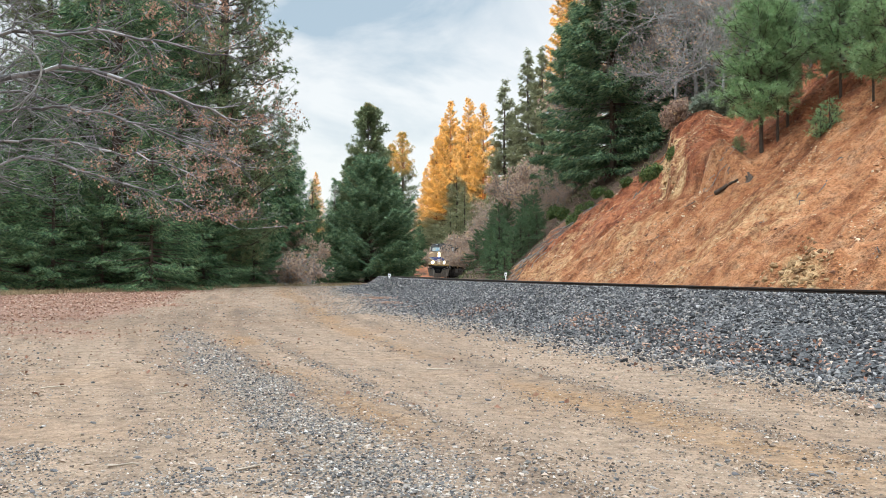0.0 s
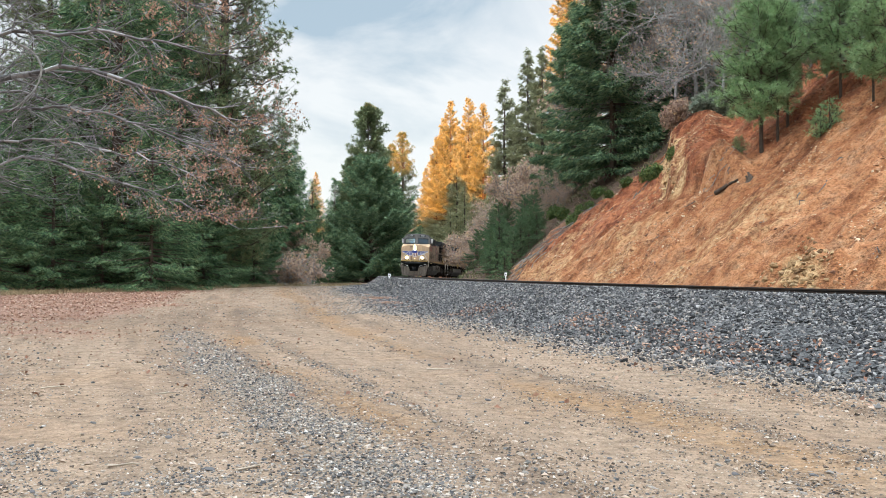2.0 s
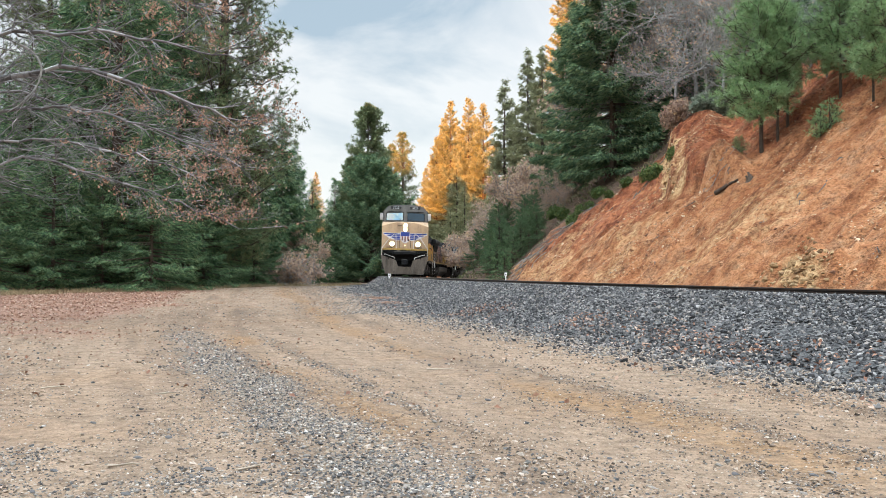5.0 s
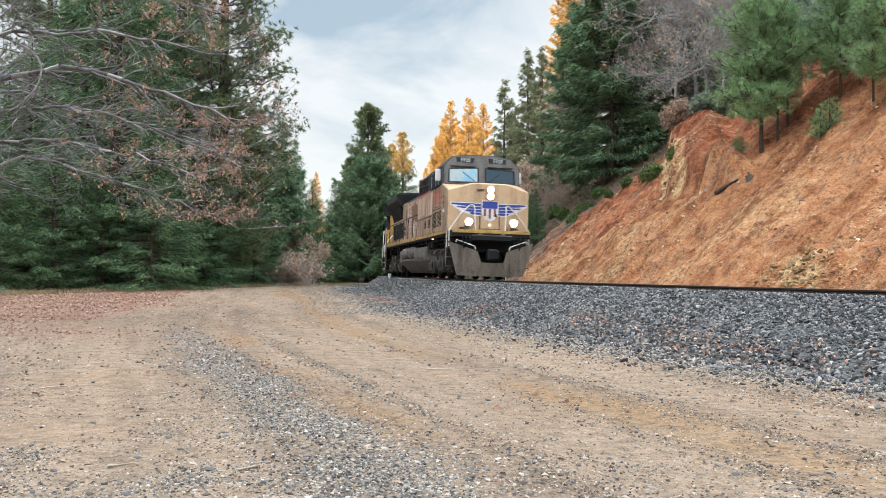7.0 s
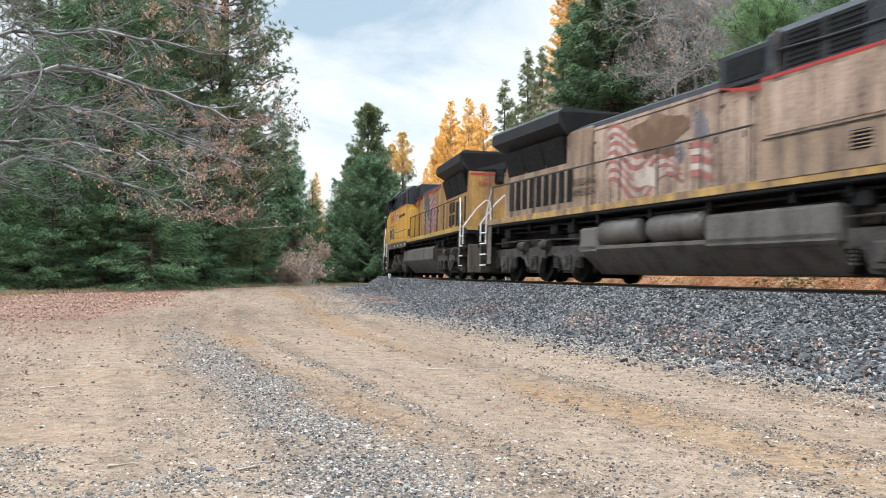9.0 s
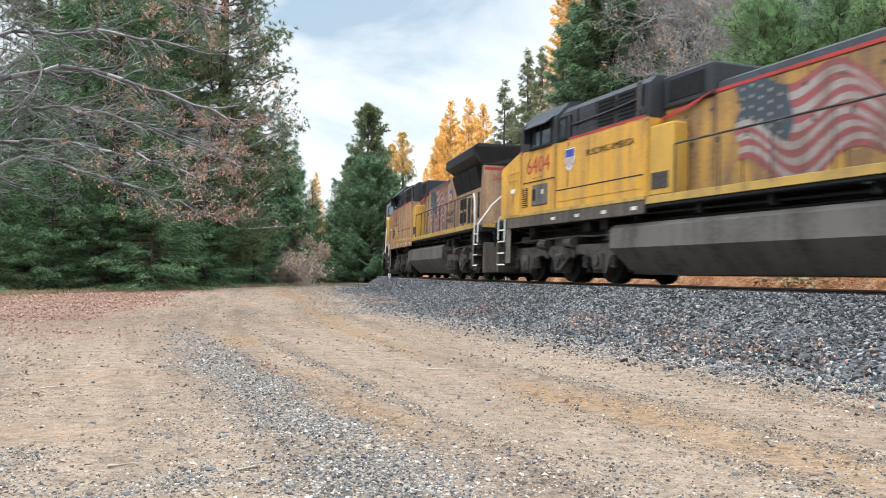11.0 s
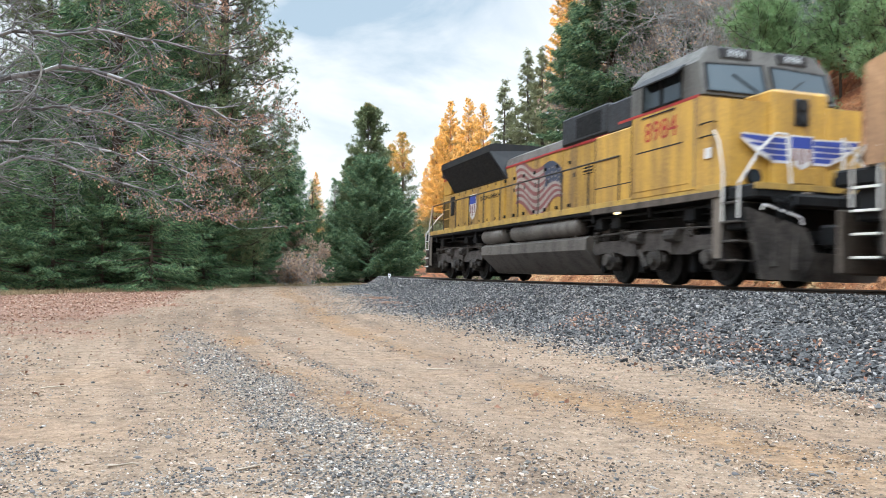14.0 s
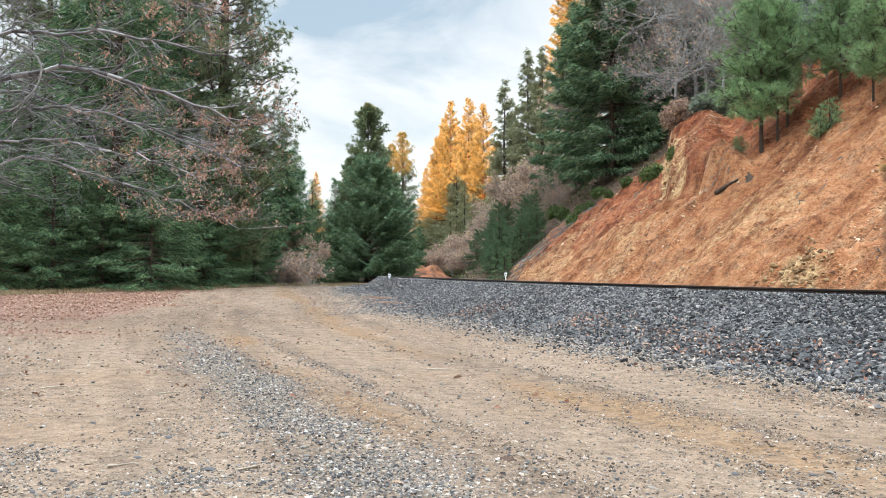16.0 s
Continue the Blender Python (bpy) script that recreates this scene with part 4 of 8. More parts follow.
def broadleaf(name, trunk, seed, label, depth=5, spread=0.55, leaves=1.0, mat=None, leaf=0.09, bark=None, category="tree", shrink=0.74, split=3, start=None, clump=7, up=0.12, droop=0.0, leaf_from=2, twig=0.55, wob=0.15, thin=0.62, floor=-9.0):
    """A broad-leaved tree or bush, bare or in leaf: limbs that fork down to twigs. trunk: (length, radius)."""
    rng = np.random.default_rng(seed)
    top = tagged(new(name), label, category)
    segs, lb = [], []

    def grow(p, d, L, r, k):
        n = 4 if k > 1 else 3
        q = p
        for i in range(n):
            d2 = d + rng.normal(0, wob, 3) + np.array([0, 0, up - droop * (depth - k)])
            if q[2] < floor and d2[2] < 0:
                d2[2] *= -0.6
            d2 /= np.linalg.norm(d2)
            e = q + d2 * L / n
            segs.append((q, e, r * (1 - 0.3 * i / n), r * (1 - 0.3 * (i + 1) / n)))
            if k <= leaf_from and rng.uniform() < leaves:
                m = int(rng.integers(1, clump + 1))
                lb.append(e + rng.normal(0, leaf * 1.6, (m, 3)))
            if k > 0 and i and rng.uniform() < twig:
                s = d2 + rng.normal(0, spread * 1.2, 3)
                grow(e, s / np.linalg.norm(s), L * shrink * 0.7, r * thin * 0.72, max(0, k - 2))
            q, d = e, d2
        if k > 0:
            for _ in range(split if k > 1 else 2):
                s = d + rng.normal(0, spread, 3)
                grow(q, s / np.linalg.norm(s), L * shrink * rng.uniform(0.8, 1.15), r * thin, k - 1)
    for p, d, L, r in (start or [((0, 0, -0.3), (0, 0, 1), trunk[0], trunk[1])]):
        d = np.array(d, float)
        grow(np.array(p, float), d / np.linalg.norm(d), L, r, depth)
    part("trunk", stick_mesh("trunk", [(a, b, max(c, 0.003), max(e, 0.003)) for a, b, c, e in segs], bark or M_OAKBARK, 4), None, top, "grey bark trunk and bare branches")
    if lb:
        c = np.concatenate(lb)
        n = len(c)
        a = rng.normal(size=(n, 3)); a /= np.linalg.norm(a, axis=1)[:, None]
        b = np.cross(a, rng.normal(size=(n, 3))); b /= np.linalg.norm(b, axis=1)[:, None]
        s = leaf * rng.uniform(0.5, 1.2, (n, 1))
        fold = np.cross(a, b) * s * 0.25
        v = np.stack([c - a * s, c + b * s * 0.55 + fold, c + a * s, c - b * s * 0.55 + fold], 1).reshape(-1, 3)
        f4 = np.arange(4 * n).reshape(-1, 4)
        f = np.concatenate([f4[:, [0, 1, 2]], f4[:, [0, 2, 3]]])
        part("crown", raw_mesh("crown", v, f, mat or M_BROWN), None, top)
    return top


def overhanging_oak():
    """An old oak, bare but for a few leaf clumps: long limbs that rise, arch over and end in hanging twigs."""
    rng = np.random.default_rng(46)
    top = tagged(new("overhanging_oak"), "bare oak with long arching grey limbs and brown leaf clumps", "tree")
    segs, clumps = [], []

    def unit(a):
        return a / np.linalg.norm(a)

    def shoot(p, d, L, r, level):
        n = max(3, int(L / 0.16))
        for i in range(n):
            u = i / n
            d = unit(d + rng.normal(0, 0.13, 3) + np.array([0.03, 0, 0.03 - 0.05 * u]))
            if p[2] < 2.2:
                d[2] = abs(d[2]) * 0.5
            e = p + d * L / n
            segs.append((p, e, r * (1 - 0.75 * u), r * (1 - 0.75 * (u + 1 / n))))
            if level > 0 and u > 0.12 and rng.uniform() < (0.8 if level > 1 else 0.62):
                side = unit(np.cross(d, rng.normal(size=3)))
                shoot(e, unit(d * rng.uniform(0.5, 1.1) + side * rng.uniform(0.5, 0.9)), L * rng.uniform(0.28, 0.55) * (1.1 - 0.5 * u) + 0.12, max(0.0035, r * 0.5 * (1 - 0.5 * u)), level - 1)
            p = e
        if level <= 1 and p[0] > 4.4 and rng.uniform() < np.clip((p[0] - 4.5) * 0.12, 0.0, 0.36):
            clumps.append(p + rng.normal(0, 0.07, (int(rng.integers(8, 24)), 3)))

    trunk = [np.array([0.03 * math.sin(k * 1.3), 0.04 * math.cos(k), -0.4 + 0.9 * k]) for k in range(11)]
    for k in range(10):
        segs.append((trunk[k], trunk[k + 1], 0.30 - 0.024 * k, 0.30 - 0.024 * (k + 1)))
    # height on the trunk, reach, rise, droop at the end, swing in plan, thickness
    for h, reach, rise, drop, swing, r in ((3.7, 8.3, 2.3, 1.4, 0.02, 0.115), (4.9, 7.9, 1.6, 1.0, -0.08, 0.085), (3.4, 7.9, 1.3, 1.4, 0.16, 0.06),
                                            (2.6, 7.4, 1.5, 1.1, -0.14, 0.055), (2.3, 8.0, 1.2, 1.7, 0.08, 0.05), (6.1, 7.4, 1.6, 0.8, 0.10, 0.075),
                                            (6.6, 6.6, 2.2, 0.5, -0.12, 0.06), (4.3, 7.0, 1.2, 1.2, 0.3, 0.05)):
        n = 26
        p, bend = np.array([0.0, 0.0, h]), np.zeros(2)
        for i in range(n):
            u = (i + 1) / n
            bend += rng.normal(0, 0.045, 2)
            e = np.array([reach * u, reach * u * swing + bend[0], h + rise * math.sin(min(1.0, u * 1.25) * math.pi / 2) - drop * max(0.0, u - 0.35) ** 1.4 * 2 + bend[1]])
            segs.append((p, e, 0.72 * r * (1 - 0.85 * i / n) + 0.005, 0.72 * r * (1 - 0.85 * u) + 0.005))
            d = unit(e - p)
            for _ in range(3):
                if u > 0.22 and rng.uniform() < 0.75:
                    side = unit(np.cross(d, rng.normal(size=3)))
                    shoot(e, unit(d * 0.9 + side * rng.uniform(0.4, 0.9)), rng.uniform(0.7, 1.7) * (1.2 - 0.6 * u), max(0.007, r * 0.32 * (1 - 0.6 * u)), 2)
            p = e
    part("trunk", stick_mesh("trunk", [(a, b, max(c, 0.0032), max(e, 0.0032)) for a, b, c, e in segs], M_LIMB, 4), None, top, "grey bark trunk, limbs and twigs")
    # a dead, barkless branch that hangs from the main limb
    dead = []
    p = np.array([3.45, -0.1, 5.8])
    for i in range(14):
        e = p + np.array([0.12 * math.cos(i * 0.27) - 0.01, 0.01 * (i % 3), -0.045 - 0.085 * math.sin(i * 0.22)])
        dead.append((p, e, 0.030 - 0.0015 * i, 0.0285 - 0.0015 * i))
        if i in (5, 8, 10):
            q = e
            for j in range(4):
                w = q + np.array([-0.05 - 0.02 * j, 0.02, -0.10 + 0.015 * j])
                dead.append((q, w, 0.014 - 0.0025 * j, 0.0115 - 0.0025 * j))
                q = w
        p = e
    part("dead_branch", stick_mesh("dead_branch", dead, M_OAKBARK, 5), None, top, "pale barkless dead branch")
    c = np.concatenate(clumps)
    n = len(c)
    a = unit_rows(rng.normal(size=(n, 3)))
    b = unit_rows(np.cross(a, rng.normal(size=(n, 3))))
    s = 0.036 * rng.uniform(0.5, 1.2, (n, 1))
    fold = np.cross(a, b) * s * 0.3
    v = np.stack([c - a * s, c + b * s * 0.55 + fold, c + a * s, c - b * s * 0.55 + fold], 1).reshape(-1, 3)
    f4 = np.arange(4 * n).reshape(-1, 4)
    part("crown", raw_mesh("crown", v, np.concatenate([f4[:, [0, 1, 2]], f4[:, [0, 2, 3]]]), M_OAKLEAF), None, top, "dry brown leaf clumps")
    return top


def unit_rows(a):
    return a / (np.linalg.norm(a, axis=1)[:, None] + 1e-9)


def spot(px, d, sink=0.0):
    """A spot on the ground d metres ahead of the camera, by its bearing (sideways metres per metre ahead)."""
    x = px * d
    return float(x), float(d), float(terrain(np.array([x]), np.array([d]))[0]) - sink


def bearing(c):
    """Sideways slope of a bearing: c counts from 0 at the left limit of the view to 1568 at the right."""
    return (c - 784) / 1477.4


def stand(ob, c, d, turn=0.0, size=1.0, z=None):
    x, y, g = spot(bearing(c), d)
    ob.matrix_basis = Matrix.LocRotScale((x, y, g if z is None else z), Euler((0, 0, turn)), (size,) * 3)
    return ob


def again(ob, c, d, turn, size, label="", z=None, tall=1.0):
    x, y, g = spot(bearing(c), d)
    o = copy_thing(ob, pose(0, 0, 0))
    o.matrix_basis = Matrix.LocRotScale((x, y, g if z is None else z), Euler((0, 0, turn)), (size, size, size * tall))
    return tagged(o, label)


def make_trees():
    # edge of the wood beyond the road
    wood = "dense dark green fir at the edge of the wood"
    f1 = stand(fir("fir_tree", 27, 6.0, 11, "dense dark green fir with boughs down to the ground", 104, 0.21, 0.015, width=0.22, droop=0.5, sparse_above=0.66), 205, 49)
    for c, d, turn, size in ((50, 52, 2.0, 0.62), (318, 56, 1.1, 0.95)):
        again(f1, c, d, turn, size, wood)
    f1c = stand(fir("fir_tree", 27, 6.2, 16, wood, 24, 0.54, 0.015, width=0.24, droop=0.5, sparse_above=0.75), 150, 62)
    for c, d, turn, size in ((-70, 49, 3.3, 0.6), (10, 62, 0.5, 0.62), (445, 72, 2.6, 0.60), (260, 66, 0.2, 1.2), (520, 98, 1.2, 0.62), (552, 108, 4.2, 0.50), (497, 90, 3.2, 0.7)):
        again(f1c, c, d, turn, size, wood)
    f1b = stand(fir("fir_tree", 9, 3.6, 15, "low dense fir with drooping boughs beside the road", 112, 0.18, 0.01, width=0.22, droop=0.55, curve=0.7), 268, 46)
    for c, d, turn, size in ((360, 54, 1.0, 0.9), (95, 45, 2.0, 0.95), (405, 60, 2.5, 0.75), (450, 68, 4.0, 0.7), (-20, 42, 5.0, 0.9), (180, 46, 3.0, 0.7)):
        again(f1b, c, d, turn, size)
    p1 = stand(pine("pine_tree", 33, 5.7, 21, "tall ponderosa pine with tufted needles and an open crown", 0.04, None, 0.30, 27, 26, 0.42, 6, 0.55, needle=0.12), 392, 58)
    again(p1, 80, 72, 4.0, 1.05, "tall ponderosa pine in the back row")
    # middle of the view
    f2 = stand(fir("fir_tree", 17.2, 8.4, 12, "broad dark green fir beside the railway curve", 120, 0.33, 0.01, curve=0.62, whorl=0.40, width=0.34, loose=0.8, mat=M_BROADFIR, droop=0.2, lift=0.6, hang=(-0.6, 0.25), ragged=0.66), 655, 117)
    for c, d, turn, size in ((592, 121, 2.2, 0.56), (612, 125, 5.2, 0.62), (708, 130, 4.0, 0.56), (742, 150, 3.0, 0.42)):
        again(f1c, c, d, turn, size, "dark green fir beside the railway curve")
    pb = stand(pine("pine_tree", 25.5, 3.6, 22, "slender pine behind the broad fir", 0.10, None, 0.5, 12, 13, 0.5, 6, 0.75), 712, 165, 0.0, 1.14)
    again(pb, 692, 168, 2.0, 1.06, "slender pine behind the broad fir")
    pc = stand(pine("pine_tree", 25.6, 4.6, 24, "dense pine rising out of the broad fir", 0.25, None, 0.5, 20, 15, 0.5, 7, 0.6, needle=0.16), 650, 121)
    again(pc, 622, 124, 2.0, 0.72, "dense pine rising out of the broad fir")
    # sunlit group down the valley
    fs = stand(fir("fir_tree", 45, 9.4, 13, "tall fir lit orange by the evening sun", 46, 0.42, 0.05, curve=0.85, whorl=0.62, droop=0.5, mat=M_GOLD, width=0.36, gap=0.1, lift=0.45, ragged=0.55, loose=0.45), 797, 206)
    for c, d, turn, size in ((772, 213, 1.0, 0.80), (829, 198, 2.0, 0.99), (855, 192, 3.0, 0.93), (754, 222, 4.4, 0.62), (782, 214, 0.4, 0.86), (842, 214, 5.2, 0.95), (812, 222, 1.7, 0.9), (786, 218, 3.7, 0.93)):
        again(fs, c, d, turn, size, "tall fir lit orange by the evening sun")
    fg = stand(fir("fir_tree", 20, 3.5, 17, "tall green conifer half in shade", 44, 0.36, 0.05, curve=0.85, whorl=0.5, droop=0.5, mat=M_GOLD, width=0.32, lift=0.4, ragged=0.45, loose=0.5), 893, 100)
    for c, d, turn, size in ((934, 95, 5.0, 1.0), (912, 108, 1.0, 0.9), (960, 92, 2.0, 0.9)):
        again(fg, c, d, turn, size)
    for c, d, turn, size in ((822, 152, 0.6, 0.92), (808, 166, 2.7, 1.25), (838, 146, 4.4, 0.78), (797, 158, 3.3, 0.7), (876, 140, 1.9, 0.95)):
        again(fg, c, d, turn, size, "olive green conifer in shade before the sunlit firs")
    again(fs, 558, 260, 2.5, 0.50, "distant fir touched by the evening sun")
    # the wooded slope above the railway
    f3 = stand(fir("fir_tree", 17, 4.6, 14, "large dark fir on the slope above the cut", 112, 0.30, 0.04, whorl=0.36, droop=0.5, width=0.27, curve=0.7, mat=M_BROADFIR), 1085, 51)
    for c, d, turn, size in ((1022, 60, 1.7, 0.80), (1150, 62, 0.4, 1.0), (1255, 58, 3.4, 0.9), (1310, 52, 5.0, 0.85), (1430, 50, 2.2, 0.8), (1540, 47, 1.0, 0.75)):
        again(f3, c, d, turn, size, "dark fir on the slope above the cut")
    again(fs, 1012, 120, 2.2, 0.86, "tall fir top that catches the evening sun")
    again(fs, 1030, 126, 4.2, 0.95, "tall fir top that catches the evening sun")
    # young pines on the raw earth
    y1 = stand(pine("young_pine", 6.7, 2.0, 31, "young pine with a bare lower trunk on red earth", 0.20, M_YPINE, 0.24, 16, 26, 0.55, 6, 0.26, needle=0.075, thick=0.0085, limb=0.013), 1350, 32.6)
    y2 = stand(pine("young_pine", 5.4, 1.0, 33, "slim young pine on red earth", 0.26, M_YPINE, 0.2, 10, 24, 0.5, 5, 0.28, needle=0.075, thick=0.0045, limb=0.012), 1379, 32.3)
    again(y2, 1397, 32.9, 4.0, 1.06)
    again(y1, 1492, 31.4, 1.0, 0.72, "young pine near the top of the bank")
    again(y2, 1550, 29.0, 3.0, 0.85, "young pine near the top of the bank")
    again(y1, 1580, 28.0, 5.0, 0.85, "young pine near the top of the bank")
    sd = stand(pine("pine_seedling", 1.3, 0.5, 32, "small pine seedling on the bank", 0.02, M_YPINE, 0.15, 7, 20, 0.6, 4, 0.15, needle=0.06, category="sapling", thick=0.012, limb=0.012), 1472, 29.6, 0.0, 0.75)
    again(sd, 1455, 29.9, 2.0, 0.7)
    again(sd, 1310, 33.4, 1.0, 0.5)
    # bare and brown broad-leaved trees
    ob = stand(broadleaf("bare_oak", (2.3, 0.085), 41, "bare grey oak among the firs on the slope", 5, 0.5, 0.07, M_BROWN, 0.08, split=4, up=0.05, twig=0.8, shrink=0.80, clump=5, thin=0.58, wob=0.22), 1205, 46.5, 0.0, 1.25)
    for c, d, turn, size in ((1245, 46, 2.0, 1.35), (1290, 44.5, 5.0, 1.2), (1145, 52, 4.0, 1.3), (1225, 50, 3.0, 1.6)):
        again(ob, c, d, turn, size)
    bt = stand(broadleaf("brown_oak", (2.2, 0.13), 42, "oak thicket with dry brown leaves", 5, 0.6, 0.85, M_BROWN, 0.15, split=3, up=0.06, clump=4), 832, 118)
    for c, d, turn, size in ((875, 112, 1.0, 1.3), (905, 100, 2.0, 0.95), (802, 152, 3.0, 1.4), (930, 92, 4.0, 0.8), (850, 128, 5.0, 1.5), (950, 85, 0.5, 0.72), (772, 154, 2.5, 1.2), (818, 140, 0.7, 1.5), (890, 125, 4.7, 1.2), (838, 108, 2.9, 1.0), (862, 100, 1.9, 0.9), (790, 148, 5.2, 1.1), (512, 92, 0.5, 1.1), (1105, 62, 2.2, 1.5), (1200, 60, 3.2, 1.6)):
        again(bt, c, d, turn, size)
    bn = stand(broadleaf("brown_oak", (1.5, 0.075), 52, "half-bare oak thicket with small brown leaves", 5, 0.62, 0.55, M_BROWN, 0.07, split=3, up=0.05, clump=6, thin=0.6), 908, 68)
    for c, d, turn, size in ((934, 62, 2.4, 0.72), (958, 58, 3.4, 0.62), (980, 60, 4.1, 0.7), (885, 80, 0.8, 1.1), (1000, 56, 1.8, 0.6), (860, 88, 2.8, 1.0), (922, 66, 5.8, 0.75)):
        again(bn, c, d, turn, size)
    th = stand(broadleaf("brown_thicket", (0.45, 0.07), 47, "wide half-bare thicket with tan leaves at the wood's edge", 5, 0.55, 0.22, M_BROWN, 0.10, category="shrub", split=3, up=0.08, clump=5, shrink=0.95, wob=0.28, thin=0.66), 524, 72, 0.0, 1.75)
    again(th, 538, 78, 2.0, 1.6)
    again(th, 500, 70, 4.0, 1.3)
    sh = stand(broadleaf("dry_shrub", (0.5, 0.05), 43, "round shrub with rust-brown leaves on the bank's edge", 4, 0.7, 1.0, M_BROWN, 0.10, category="shrub", split=4, up=0.05, clump=9, leaf_from=3), 1200, 43.2)
    sg = stand(broadleaf("grey_shrub", (0.5, 0.05), 44, "round shrub with silvery grey-green leaves", 4, 0.7, 1.0, M_GREY, 0.085, category="shrub", split=4, up=0.05, clump=10, leaf_from=3), 1262, 41.4)
    eo = stand(broadleaf("evergreen_oak", (1.3, 0.09), 49, "grey-green evergreen oak at the top of the bank", 5, 0.6, 0.9, M_GREY, 0.075, split=3, up=0.06, clump=7, leaf_from=2), 1375, 43.5)
    for c, d, turn, size in ((1532, 33.5, 1.0, 2.0), (1470, 35.5, 2.0, 1.7), (1438, 38.5, 3.0, 2.0), (1590, 31, 4.0, 2.0), (1505, 38, 5.0, 2.4), (1405, 41, 0.5, 1.9)):
        again(eo, c, d, turn, 0.45 * size, "grey-green evergreen oak at the top of the bank")
    gs = stand(broadleaf("green_bush", (0.28, 0.025), 45, "low bright green bush on the slope", 4, 0.7, 1.0, M_SHRUB, 0.085, category="shrub", split=4, up=0.08, clump=5, leaf_from=3), 1160, 41.7)
    for c, d, turn, size in ((1145, 42.8, 1.0, 0.8), (1190, 39.9, 2.0, 0.7), (1012, 46.2, 3.0, 0.8), (1045, 47.8, 4.0, 0.6), (1080, 46.5, 5.0, 0.6), (1110, 44.6, 0.5, 0.65), (1060, 48.5, 0.2, 0.8), (1025, 48.0, 2.2, 0.7)):
        again(gs, c, d, turn, size)
    for c, d, turn, size in ((930, 62, 0.3, 1.3), (955, 58, 2.3, 1.2), (980, 55, 1.3, 1.1), (1000, 52, 4.3, 0.9)):
        again(gs, c, d, turn, size, "dark green thicket at the foot of the slope")
    for k in range(16):
        oak = k % 3 == 2
        p = track_point(-41.0 - 2.6 * k, (-9.5 if oak else -5.9 - 0.9 * (k % 2)) - (2.8 if k > 4 else 0.0))
        ob = copy_thing(bt if oak else f1b, pose(0, 0, 0))
        ob.matrix_basis = Matrix.LocRotScale((p[0], p[1], float(terrain(p[:1], p[1:2])[0])), Euler((0, 0, 1.7 * k)), (0.85 if oak else 0.23 + 0.035 * (k * 7 % 5),) * 3)
        tagged(ob, "oak thicket with dry brown leaves" if oak else "small dark fir at the foot of the slope")
    again(f1b, 872, 96, 1.0, 0.55, "small fir in the thicket")
    again(f1b, 900, 80, 1.0, 0.5, "small fir in the thicket")
    for c, d, turn, size in ((868, 76, 2.0, 0.44), (882, 66, 1.0, 0.42), (898, 60, 3.0, 0.38), (893, 47.5, 5.0, 0.2), (880, 51, 0.5, 0.26), (868, 55, 2.6, 0.28), (884, 57, 1.4, 0.34), (908, 50, 4.0, 0.24), (922, 50.5, 1.2, 0.27), (936, 51, 3.1, 0.28), (950, 51.5, 5.1, 0.26), (928, 55, 0.2, 0.36), (945, 56, 2.2, 0.33)):
        again(f1b, c, d, turn, size, "small dark fir at the foot of the slope")
    # dead twiggy tufts on the raw earth
    dt = stand(broadleaf("dead_shrub", (0.14, 0.012), 48, "small dead shrub of grey twigs on the bank", 4, 0.7, 0.0, M_BROWN, 0.03, category="shrub", split=3, up=0.05, bark=M_LIMB), 1265, 33.0)
    for k in range(22):
        s, up = -24.0 + 27.0 * ((k * 0.618) % 1.0), 5.2 + 8.5 * ((k * 0.414 + 0.2) % 1.0)
        p = track_point(s, -up)
        ob2 = copy_thing(dt, pose(0, 0, 0))
        ob2.matrix_basis = Matrix.LocRotScale((p[0], p[1], float(terrain(p[:1], p[1:2])[0])), Euler((0, 0, 2.1 * k)), (0.6 + 0.25 * (k % 4),) * 3)
    # oak whose trunk stands beside the road and whose limbs reach over it
    x, y, z = spot(bearing(-260), 17.5)
    overhanging_oak().matrix_basis = Matrix.Translation((x, y, z))



make_trees()

# ---------------------------------------------------------------- locomotives
M_GREY_ROOF = worn("roof_grey_paint", (0.032, 0.035, 0.041), (0.022, 0.021, 0.02), 0.6, 0.6)
M_BLACK = worn("underframe_black", (0.006, 0.0065, 0.0075), (0.014, 0.013, 0.012), 0.5, 0.75, 0.0, 2.0, False)
M_TRUCK = worn("truck_grey_dust", (0.068, 0.059, 0.052), (0.016, 0.014, 0.013), 0.55, 0.8, 0.0, 2.5, False)
M_TANK = worn("fuel_tank_grey", (0.135, 0.121, 0.108), (0.045, 0.038, 0.034), 0.42, 0.5, 0.1, 1.0)
M_FRAME = worn("truck_frame_dark", (0.068, 0.059, 0.053), (0.020, 0.016, 0.014), 0.5, 0.8, 0.0, 2.5, False)
M_WHEEL = worn("wheel_steel", (0.02, 0.018, 0.017), (0.008, 0.008, 0.008), 0.5, 0.7, 0.2, 4.0, False)
M_WHITE = worn("white_handrail_paint", (0.62, 0.60, 0.56), (0.34, 0.30, 0.25), 0.4, 0.6)
M_RED = worn("red_stripe_paint", (0.36, 0.035, 0.03), (0.16, 0.04, 0.035), 0.4, 0.5)
M_STRIPE = worn("yellow_stripe_paint", (0.42, 0.265, 0.065), (0.20, 0.13, 0.06), 0.5, 0.5)
M_BLUE = worn("blue_emblem_paint", (0.035, 0.06, 0.26), (0.05, 0.05, 0.10), 0.3, 0.5)
M_PALE = worn("pale_emblem_paint", (0.62, 0.60, 0.58), (0.36, 0.31, 0.27), 0.4, 0.6)
